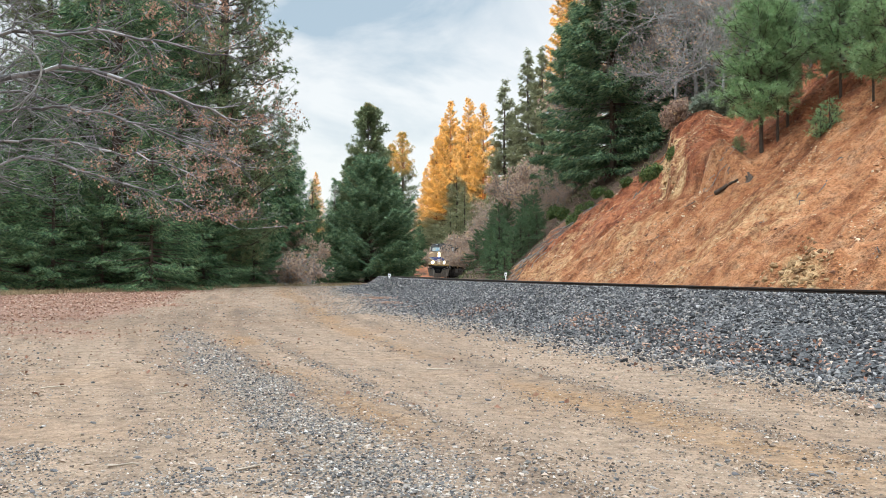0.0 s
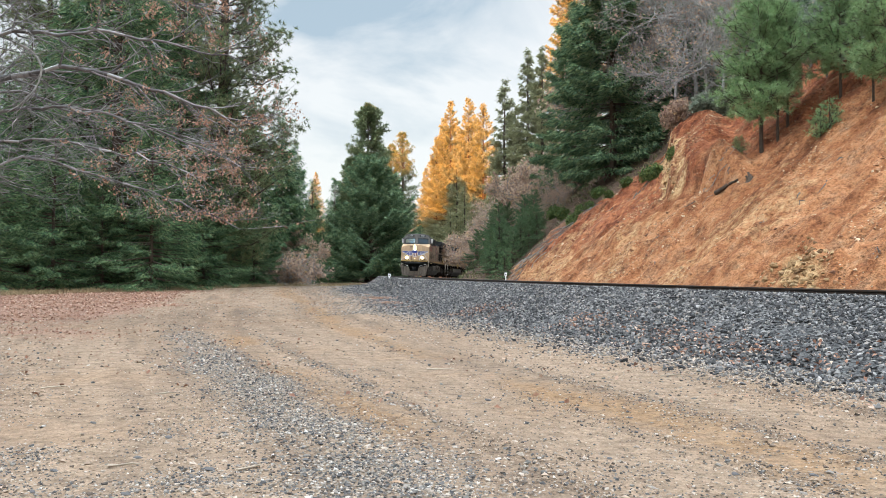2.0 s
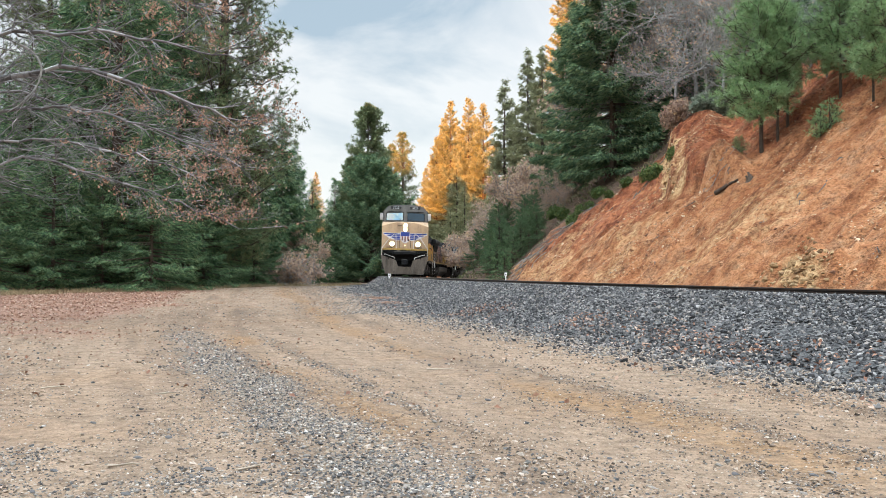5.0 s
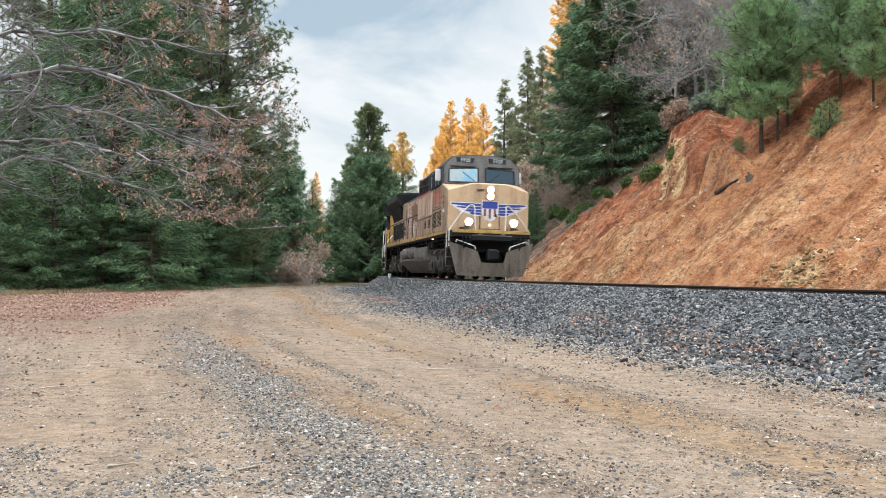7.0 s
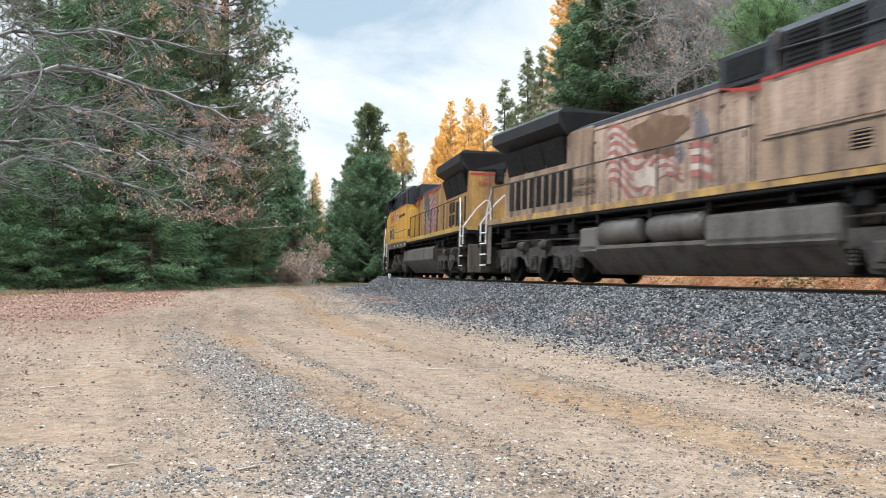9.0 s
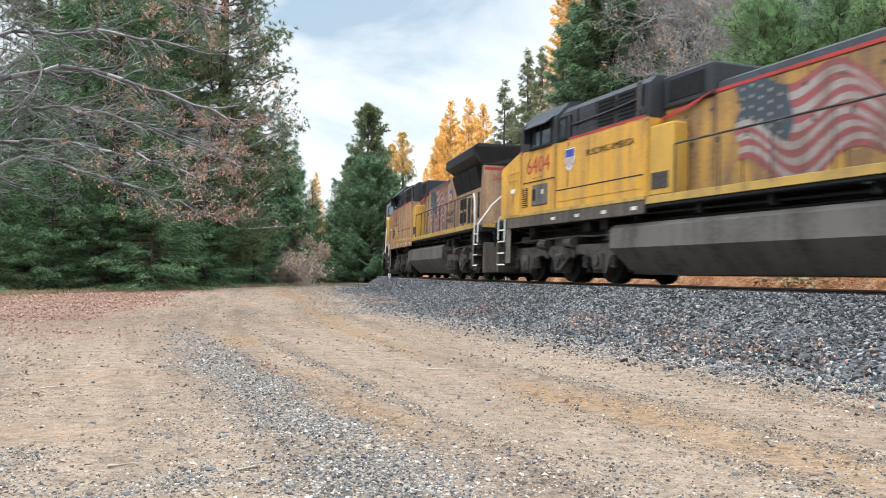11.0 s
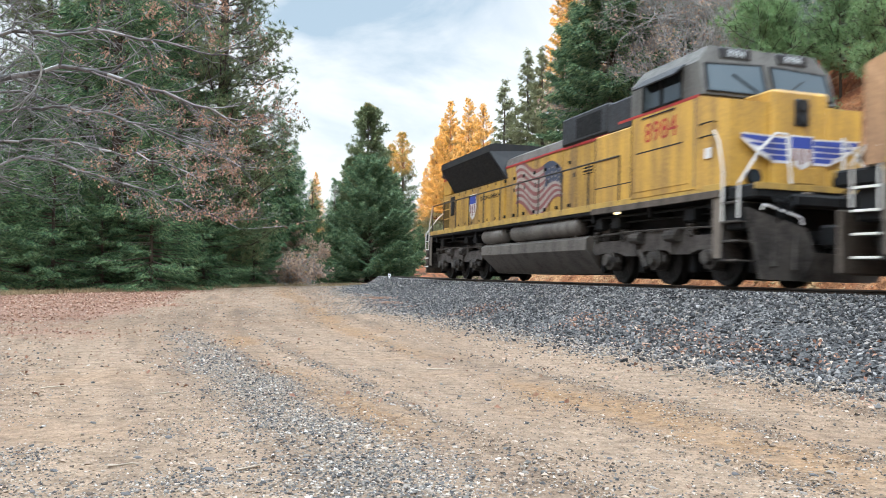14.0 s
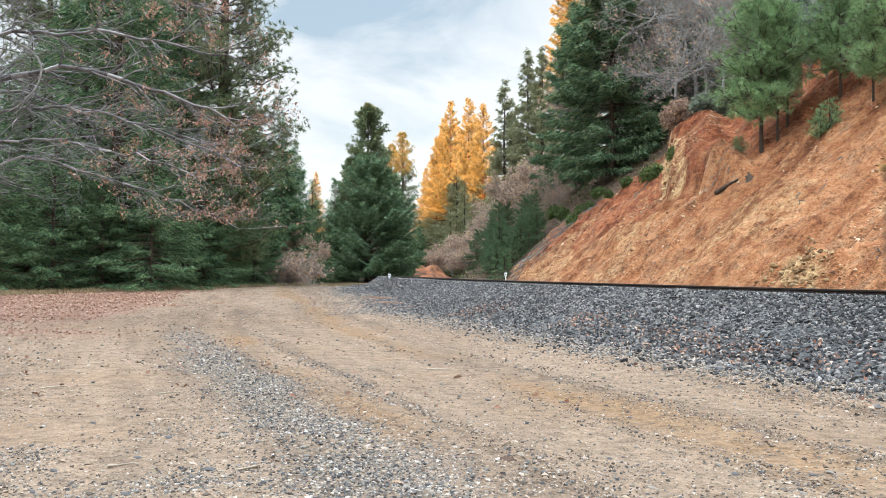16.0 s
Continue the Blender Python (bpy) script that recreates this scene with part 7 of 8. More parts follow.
            # a furled second flag beside the flaked patch
            part("flag_canton", Geo().prism([(0.12, 3.02), (0.6, 2.9), (0.52, 3.3), (0.26, 3.62), (0.10, 3.4)], sy * 1.049, sy * 1.052, "y"), M_FADEBLUE, lo, "faded blue corner of a furled flag")
            for k in range(5):
                z = 2.94 - 0.15 * k
                part("flag_stripe", Geo().prism([(0.02, z), (0.36, z - 0.02), (0.70, z - 0.16), (0.70, z - 0.29), (0.36, z - 0.15), (0.02, z - 0.13)], sy * 1.049, sy * 1.052, "y"), M_FADEPALE if k % 2 else M_FADERED, lo)
        if key in "AC":
            put_text("slogan", "BUILDING", 0.27, M_FRAME, lo, -4.3, sy * 1.13, 2.55, sy * 90, "faded grey lettering")
            put_text("slogan", "AMERICA", 0.27, M_FRAME, lo, -4.3, sy * 1.13, 2.28, sy * 90, "faded grey lettering")
        if key == "C":
            shield(lo, -4.3, sy * 1.13, 3.3, sy * 90, 0.36)
    # radiator section with overhanging wings
    part("radiator_body", Geo().box(-9.25, -4.0, -1.10, 1.10, 1.80, 3.95, 0.03), finish, lo, "rear hood under the radiator")
    g = Geo()
    wing = [(-1.10, 3.86), (-1.5, 4.14), (-1.5, 4.44), (-1.36, 4.56), (1.36, 4.56), (1.5, 4.44), (1.5, 4.14), (1.10, 3.86)]
    n = len(wing)
    v = [(-5.0 - (0.2 if abs(y) < 1.2 else 0), y, z) for y, z in wing] + [(-9.45 + (0.2 if abs(y) < 1.2 else 0), y, z) for y, z in wing]
    g.add(v, [tuple(range(n))[::-1], tuple(range(n, 2 * n))] + [(i, (i + 1) % n, n + (i + 1) % n, n + i) for i in range(n)])
    part("radiator_wing", g, M_WING, lo, "overhanging black radiator wing")
    g = Geo().box(-9.0, -5.3, -0.95, 0.95, 4.54, 4.62, 0.02)
    part("radiator_screen", g, M_MESH, lo)
    for sy in (-1, 1):
        for k in range(3):
            x = -9.0 + k * 1.26
            part("radiator_grille", Geo().add([(x, sy * 1.105, 3.14), (x + 1.2, sy * 1.105, 3.14), (x + 1.2, sy * 1.30, 3.84), (x, sy * 1.30, 3.84), (x, sy * 1.09, 3.14), (x + 1.2, sy * 1.09, 3.14), (x + 1.2, sy * 1.09, 3.84), (x, sy * 1.09, 3.84)], [(0, 1, 2, 3), (4, 5, 6, 7), (0, 1, 5, 4), (1, 2, 6, 5), (2, 3, 7, 6), (3, 0, 4, 7)]), M_MESH, lo, "slanted dark intake screen")
        if key == "A":
            for k in range(9):
                x = -8.9 + k * 0.46
                part("vertical_vent", Geo().box(x, x + 0.3, sy * 1.10, sy * 1.12, 2.1, 2.95, 0.01), M_MESH, lo, "dark upright vent")
        else:
            for k in range(2):
                for j in range(2):
                    x = -6.9 + k * 0.55
                    part("square_vent", Geo().box(x, x + 0.4, sy * 1.10, sy * 1.118, 2.05 + j * 0.5, 2.45 + j * 0.5, 0.006), M_MESH, lo, "dark square vent")
            for x0, x1, z0, z1 in ((-7.55, -7.2, 2.0, 2.9), (-8.3, -7.75, 2.0, 2.3), (-8.85, -8.6, 2.1, 3.0)):
                part("vent_panel", Geo().box(x0, x1, sy * 1.10, sy * 1.118, z0, z1, 0.006), M_MESH, lo)
            part("shutter", Geo().box(-8.25, -7.8, sy * 1.10, sy * 1.13, 2.45, 2.85, 0.03), M_TRUCK, lo)
        put_text("rear_number", number, 0.26, M_RED, lo, -9.3 - 0.0, sy * 0.55, 3.45, 180, "", 0.9) if sy > 0 else None
    part("rear_stripe", Geo().box(-9.262, -9.25, -1.05, 1.05, 3.72, 3.8, 0.002), M_RED, lo)
    part("rear_lamp_housing", Geo().box(-9.36, -9.25, -0.16, 0.16, 3.45, 3.98, 0.02), M_BLACK, lo)
    for z in (3.6, 3.83):
        lamp_disc(lo, -9.38, 0, z, 0.09, False, -1)
    side_rails(lo, 1.6 if key != "A" else 2.4, -9.4, 1.35)
    for x in (6.1, -3.2):
        for sy in (-1, 1):
            part("step_light", Geo().box(x, x + 0.16, sy * 1.36, sy * 1.42, 1.58, 1.62, 0.005), M_STEPLAMP if x > 0 else M_GLASS, lo, "small walkway lamp")
    return lo, sets


def emd_locomotive(key, number, label):
    """A newer six-axle locomotive: clean yellow, angular nose, flared black radiators at the rear."""
    paint = PAINTS[key]
    lo = tagged(new("locomotive"), label, "locomotive", "four coupled locomotives")
    sets = common_frame(lo, paint, True)
    fuel_tank(lo, "emd")
    end_gear(lo, 9.75, 1, paint, True, M_TRUCK)
    end_gear(lo, -9.75, -1, paint, False)
    yw = 1.5
    # nose: full width at the back, a narrower raised middle in front
    g = Geo()
    ring_f = [(-1.44, 1.80), (1.44, 1.80), (1.44, 3.36), (-1.44, 3.36)]
    ring_b = [(-yw, 1.80), (yw, 1.80), (yw, 3.62), (-yw, 3.62)]
    g.add([(9.88, y, z) for y, z in ring_f] + [(8.9, y, z) for y, z in ring_b], [(0, 1, 2, 3), (4, 5, 6, 7)] + [(i, (i + 1) % 4, 4 + (i + 1) % 4, 4 + i) for i in range(4)])
    g.box(9.0, 9.98, -0.62, 0.62, 1.82, 3.60, 0.05)
    part("nose", g, paint, lo, "angular yellow nose")
    part("cab_wall", Geo().box(6.45, 8.92, -yw, yw, 1.80, 3.60, 0.03), paint, lo, "yellow cab side")
    g = Geo()
    low = [(-yw, 3.60), (yw, 3.60), (yw, 4.26), (1.2, 4.62), (-1.2, 4.62), (-yw, 4.26)]
    n = len(low)
    v = [(6.45, y, z) for y, z in low] + [(9.15 - 0.30 * (z - 3.6), y, z) for y, z in low]
    g.add(v, [tuple(range(n))[::-1], tuple(range(n, 2 * n))] + [(i, (i + 1) % n, n + (i + 1) % n, n + i) for i in range(n)])
    part("cab_roof", g, M_CABFACE, lo, "dusty grey cab roof and front")
    xw = lambda z: 9.165 - 0.30 * (z - 3.6)
    for sy in (-1, 1):
        pane(lo, [(xw(3.68), sy * 0.12, 3.68), (xw(3.68), sy * 1.38, 3.68), (xw(4.24), sy * 1.34, 4.22), (xw(4.28), sy * 0.12, 4.28)], (1, 0, 0.2), "tinted windscreen pane")
        for x0, x1 in ((7.0, 7.65), (7.75, 8.4)):
            pane(lo, [(x0, sy * (yw + 0.003), 3.66), (x1, sy * (yw + 0.003), 3.66), (x1, sy * (yw + 0.003), 4.18), (x0, sy * (yw + 0.003), 4.18)], (0, sy, 0))
        part("sunshade", Geo().add([(6.9, sy * 1.49, 4.32), (8.5, sy * 1.49, 4.32), (8.5, sy * 1.74, 4.10), (6.9, sy * 1.74, 4.10), (6.9, sy * 1.49, 4.29), (8.5, sy * 1.49, 4.29), (8.5, sy * 1.73, 4.07), (6.9, sy * 1.73, 4.07)], [(0, 1, 2, 3), (4, 5, 6, 7), (0, 1, 5, 4), (1, 2, 6, 5), (2, 3, 7, 6), (3, 0, 4, 7)]), M_GREY_ROOF, lo, "slanted sunshade over the cab window")
        b = part("number_board", Geo().box(8.68, 8.94, sy * 0.3, sy * 1.0, 4.36, 4.60, 0.03), M_BOARD, lo, "black number board with pale digits")
        put_text("digits", number, 0.2, M_DIGIT, b, 8.945, sy * 0.65, 4.48, 0)
        put_text("road_number", number, 0.60, M_RED, lo, 7.65, sy * (yw + 0.004), 3.14, sy * 90, "large red number on the cab side", 1.05)
        part("red_stripe", Geo().box(5.9, 9.0, sy * yw, sy * (yw + 0.006), 3.56, 3.62, 0.001), M_RED, lo)
        lamp_disc(lo, 9.95, sy * 0.95, 1.98, 0.11, False)
        part("wiper", Geo().tube([(xw(3.72) + 0.03, sy * 0.3, 3.72), (xw(4.05) + 0.03, sy * 0.8, 4.05)], 0.012), M_BLACK, lo)
        for x0, x1, z0, z1 in ((6.5, 6.53, 1.86, 3.56), (6.7, 8.5, 2.76, 2.79), (6.9, 8.2, 3.48, 3.51), (4.72, 6.4, 2.2, 2.225), (4.7, 4.73, 1.84, 3.42)):
            part("panel_gap", Geo().box(x0, x1, sy * (1.515 if x0 > 6.45 else 1.462), sy * (1.519 if x0 > 6.45 else 1.466), z0, z1, 0.001), M_SEAM, lo)
        part("stencil_plate", Geo().box(9.2, 9.42, sy * 1.492, sy * 1.5, 2.35, 2.55, 0.002), M_PALE, lo, "small pale plate on the nose side")
        part("lower_sill", Geo().box(4.6, 9.7, sy * 1.47, sy * 1.505, 1.60, 1.74, 0.01), M_DUSTSILL, lo)
        for x0, z0 in ((9.1, 3.0), (9.1, 2.75)):
            part("grab_iron", Geo().tube([(x0, sy * 1.46, z0), (x0, sy * 1.55, z0 + 0.01), (x0 + 0.4, sy * 1.55, z0 + 0.01), (x0 + 0.4, sy * 1.44, z0)], 0.014), M_BLACK, lo)
        part("cab_door_panel", Geo().box(6.6, 8.7, sy * yw, sy * (yw + 0.012), 1.95, 2.78, 0.008), paint, lo)
        part("nose_seam", Geo().box(8.88, 8.91, sy * yw, sy * (yw + 0.01), 1.85, 3.55, 0.002), M_RUST, lo)
        part("side_cabinet", Geo().box(4.7, 6.44, sy * 1.02, sy * 1.46, 1.80, 3.45, 0.03), paint, lo, "yellow cabinet behind the cab")
        for k in range(2):
            louvre(lo, 3.2 + k * 1.0, 3.75 + k * 1.0, sy * 1.05, 2.75, 3.0, 3, paint)
    part("headlight_housing", Geo().box(9.97, 10.02, -0.15, 0.15, 2.95, 3.45, 0.03), M_BOARD, lo)
    for z in (3.08, 3.32):
        lamp_disc(lo, 10.03, 0, z, 0.095, False)
    wings(lo, 9.992, 2.55, 0.95, 9.992)
    shield(lo, 10.005, 0, 2.5, 0, 0.5)
    part("nose_door", Geo().box(9.98, 10.0, -0.3, 0.3, 1.9, 2.2, 0.01), paint, lo)
    # hood
    part("hood", Geo().box(-2.4, 6.44, -1.03, 1.03, 1.80, 3.62, 0.03), HOODS["D"], lo, "long yellow engine hood")
    g = Geo()
    pr = [(-1.05, 3.62), (-0.98, 3.86), (-0.7, 4.0), (0.7, 4.0), (0.98, 3.86), (1.05, 3.62)]
    g.prism(pr, -2.4, 6.44, "x")
    part("hood_roof", g, M_TANK, lo, "pale grey rounded hood roof")
    part("brake_grid_box", Geo().box(2.0, 4.6, -1.12, 1.12, 3.62, 4.36, 0.05), M_GREY_ROOF, lo, "dark brake grid box on the roof")
    part("fan_box", Geo().box(4.62, 6.42, -1.12, 1.12, 3.55, 4.30, 0.05), M_GREY_ROOF, lo, "grey box behind the cab roof")
    part("exhaust_stack", Geo().box(0.2, 1.5, -0.3, 0.3, 3.98, 4.12, 0.03), M_BLACK, lo)
    for sy in (-1, 1):
        part("grid_screen", Geo().box(2.9, 4.3, sy * 1.12, sy * 1.13, 3.72, 4.24, 0.005), M_MESH, lo)
        for k in range(8):
            x = -2.35 + k * 0.86
            part("hood_door", Geo().box(x + 0.02, x + 0.83, sy * 1.03, sy * 1.046, 1.92, 3.54, 0.008), HOODS["D"], lo)
            part("door_latch", Geo().box(x + 0.7, x + 0.78, sy * 1.046, sy * 1.07, 2.75, 2.87, 0.006), M_TRUCK, lo)
        part("roof_stripe", Geo().box(-2.4, 2.0, sy * 1.05, sy * 1.058, 3.57, 3.63, 0.001), M_RED, lo)
        part("red_bolt", Geo().prism([(2.0, 3.56), (4.6, 3.52), (6.44, 3.56), (6.44, 3.61), (2.0, 3.61)], sy * 1.066, sy * 1.05, "y"), M_RED, lo)
        fl = part("flag", flag_mesh(3.4, 1.45, 1.3, reverse=(sy < 0)), None, lo, "waving flag painted on the hood")
        fl.matrix_basis = pose(0.25, sy * 1.055, 2.72, 0, 0, 0 if sy < 0 else 180)
        shield(lo, -5.45, sy * 1.12, 2.62, sy * 90, 0.72)
        put_text("slogan", "BUILDING AMERICA", 0.2, M_BLACK, lo, -3.75, sy * 1.10, 2.78, sy * 90, "black lettering", 1.05)
        for k in range(13):
            for z in (1.98, 3.12):
                part("door_catch", Geo().box(-7.2 + k * 0.8, -7.13 + k * 0.8, sy * 1.04, sy * 1.105, z, z + 0.09, 0.008), M_BLACK, lo)
    # flared radiator
    part("radiator_body", Geo().box(-9.3, -2.4, -1.08, 1.08, 1.80, 3.25, 0.03), HOODS["D"], lo, "rear hood in yellow")
    g = Geo()
    for a, b in ((-8.25, -2.3),):
        pr = [(-1.08, 3.25), (-1.5, 4.16), (-1.5, 4.38), (-1.3, 4.44), (1.3, 4.44), (1.5, 4.38), (1.5, 4.16), (1.08, 3.25)]
        n = len(pr)
        v = [(a + (0.55 if z < 3.5 else 0.0), y, z) for y, z in pr] + [(b + (0.12 if z < 3.5 else -0.45), y, z) for y, z in pr]
        g.add(v, [tuple(range(n))[::-1], tuple(range(n, 2 * n))] + [(i, (i + 1) % n, n + (i + 1) % n, n + i) for i in range(n)])
    part("radiator_wing", g, M_WING, lo, "flared black radiator housing")
    for sy in (-1, 1):
        v = [(-7.75, sy * 1.095, 3.28), (-2.35, sy * 1.095, 3.28), (-2.8, sy * 1.5, 4.14), (-8.15, sy * 1.5, 4.14)]
        v += [(x, y + sy * 0.02, z) for x, y, z in v]
        part("radiator_screen", Geo().add(v, [(0, 1, 2, 3), (4, 5, 6, 7)] + [(i, (i + 1) % 4, 4 + (i + 1) % 4, 4 + i) for i in range(4)]), M_MESH, lo, "black slanted radiator screen")
        for k in range(6):
            x = -7.3 + k * 0.8
            part("hood_door", Geo().box(x + 0.02, x + 0.76, sy * 1.08, sy * 1.095, 1.92, 3.2, 0.008), HOODS["D"], lo)
        bay = part("louvre_bay", Geo().box(-9.18, -8.42, sy * 1.08, sy * 1.092, 1.96, 3.08, 0.004), M_LOUVRE, lo, "louvre bay at the rear with shadow in its brown-yellow paint")
        for z in (1.96, 2.33, 2.70, 3.05):
            part("bay_bar", Geo().box(-9.2, -8.4, sy * 1.088, sy * 1.12, z - 0.02, z + 0.02, 0.004), paint, bay)
        for k in range(7):
            part("bay_slat", Geo().box(-9.1 + 0.1 * k, -9.06 + 0.1 * k, sy * 1.09, sy * 1.102, 1.98, 3.04, 0.002), M_LOUVRE, bay)
        # no hollow here: a flat black plate paints the shade of the recess
        recess = part("brake_recess", Geo().box(-8.2, -7.72, sy * 1.085, sy * 1.1, 2.42, 3.14, 0.02), M_MESH, lo, "dark plate for the shaded recess of the brake lever")
        part("brake_lever", Geo().tube([(-8.05, sy * 1.1, 2.95), (-7.95, sy * 1.16, 2.75), (-7.92, sy * 1.16, 2.5)], 0.03), M_TRUCK, recess)
        part("rear_red_stripe", Geo().box(-9.28, -8.32, sy * 1.08, sy * 1.088, 3.84, 3.93, 0.002), M_RED, lo)
    part("rear_cap", Geo().box(-9.3, -8.3, -1.08, 1.08, 3.25, 3.95, 0.05), paint, lo, "yellow rear end of the hood")
    part("rear_cap_roof", Geo().box(-9.2, -8.2, -1.2, 1.2, 3.95, 4.3, 0.06), M_GREY_ROOF, lo)
    for sy in (-1, 1):
        louvre(lo, -9.1, -8.4, sy * 1.2, 3.98, 4.25, 4, M_GREY_ROOF)
    side_rails(lo, 5.9, -9.4, 1.5)
    for sy in (-1, 1):
        part("step_light", Geo().box(5.6, 5.78, sy * 1.36, sy * 1.42, 1.56, 1.61, 0.005), M_STEPLAMP, lo, "small walkway lamp")
    return lo, sets


WHEELSET = wheelset_mesh()
TRAIN = [
    (*ge_locomotive("A", "5920", "lead locomotive in dirty faded tan paint with headlights lit", "air", True, True), 1, 9.924),
    (*ge_locomotive("B", "6404", "bright yellow locomotive coupled backwards behind the leader", "plain", False, False), -1, 32.224),
    (*ge_locomotive("C", "5675", "sun-bleached orange locomotive coupled backwards with a flag", "plain", False, False), -1, 54.524),
    (*emd_locomotive("D", "8984", "clean yellow locomotive with flared black radiators at the tail"), 1, 77.2),
]


def head_of_train(t):
    """Metres along the track of the leading nose."""
    return -102.585 + 12.4202 * t - 0.021888 * t * t


def pose_on_track(s, face):
    a, b = track_point(s + 6.95), track_point(s - 6.95)
    mid, d = Vector((a + b) / 2), Vector(a - b).normalized()
    right = Vector((d.y, -d.x, 0)).normalized()
    right = (right * math.cos(CANT) + Vector((0, 0, 1)) * math.sin(CANT)).normalized()
    up = right.cross(d).normalized()
    m = Matrix.Identity(4)
    for i, c in enumerate((d * face, right * -face, up, mid)):
        m.col[i][:3] = c
    return m


def motions():
    for lo, sets, face, back in TRAIN:
        ts = [k * 0.4 for k in range(41)]
        walk(lo, [(t, pose_on_track(head_of_train(t) - back, face)) for t in ts])
        for w, x in sets:
            walk(w, [(k / 15, Matrix.Translation((x, 0, 0.54)) @ Matrix.Rotation(face * head_of_train(k / 15) / 0.54, 4, "Y")) for k in range(241)])
    for leaf, rows in BLOWN:
        walk(leaf, rows)


# ---------------------------------------------------------------- loose things on the ground
M_DEADWOOD = varied("dead_wood", [(0.0, (0.10, 0.085, 0.075)), (1.0, (0.26, 0.235, 0.21))], 0.9, "object", 12.0, 0.5)
M_CLOD = varied("earth_clods", [(0.0, (0.15, 0.07, 0.042)), (0.35, (0.30, 0.145, 0.075)), (0.7, (0.43, 0.25, 0.135)), (0.9, (0.56, 0.40, 0.25)), (1.0, (0.66, 0.54, 0.38))], 0.95, fine=25.0)
M_CRAG = varied("yellow_brown_rock", [(0.0, (0.17, 0.095, 0.046)), (0.4, (0.31, 0.19, 0.09)), (0.75, (0.43, 0.285, 0.145)), (1.0, (0.56, 0.42, 0.25))], 0.95, "object", 9.0, 0.75)
M_FALLEN = varied("fallen_leaves", [(0.0, (0.16, 0.08, 0.055)), (0.4, (0.31, 0.16, 0.105)), (0.75, (0.42, 0.26, 0.185)), (1.0, (0.60, 0.49, 0.39))], 0.85, translucent=0.15)
M_BLOWN = varied("curled_oak_leaf", [(0.0, (0.09, 0.055, 0.04)), (0.6, (0.20, 0.115, 0.075)), (1.0, (0.36, 0.245, 0.165))], 0.85, "object", 30.0, 0.4)
M_STRAW = varied("dry_grass", [(0.0, (0.16, 0.12, 0.065)), (0.6, (0.30, 0.23, 0.13)), (1.0, (0.42, 0.34, 0.21))], 0.9, translucent=0.3)
M_FERN = varied("undergrowth_leaves", [(0.0, (0.06, 0.08, 0.035)), (0.45, (0.12, 0.15, 0.06)), (0.7, (0.22, 0.17, 0.10)), (1.0, (0.33, 0.26, 0.16))], 0.85, translucent=0.35)
M_PALEWOOD = varied("bleached_wood", [(0.0, (0.36, 0.30, 0.23)), (1.0, (0.52, 0.45, 0.36))], 0.9, "object", 20.0, 0.4)
M_SIGN = plain("white_sign_paint", (0.75, 0.75, 0.73), 0.5)


def leaf_quads(rng, pts, size, lift=0.35):
    """Curled fallen leaves, each a folded four-sided scrap."""
    n = len(pts)
    a = rng.normal(size=(n, 3)) * [1, 1, lift]
    a /= np.linalg.norm(a, axis=1)[:, None]
    b = np.cross(np.array([0, 0, 1.0]) + rng.normal(0, lift, (n, 3)), a)
    b /= np.linalg.norm(b, axis=1)[:, None]
    s = (size * rng.uniform(0.5, 1.2, n))[:, None]
    c = pts + np.array([0, 0, 0.012])
    fold = np.array([0, 0, 1.0]) * s * rng.uniform(0.1, 0.45, (n, 1))
    v = np.stack([c - a * s, c + b * s * 0.6 + fold, c + a * s * 1.1, c - b * s * 0.6 + fold], 1).reshape(-1, 3)
    q = np.arange(4 * n).reshape(-1, 4)
    return v, np.concatenate([q[:, [0, 1, 2]], q[:, [0, 2, 3]]])


def on_ground(x, y, lift=0.0):
    return np.stack([x, y, terrain(x, y) + lift], 1)


def on_bank(s, o):
    x, y, th = (np.interp(s, TRK_S, a) for a in (TRK_X, TRK_Y, TRK_TH))
    return x + np.sin(th) * o, y - np.cos(th) * o


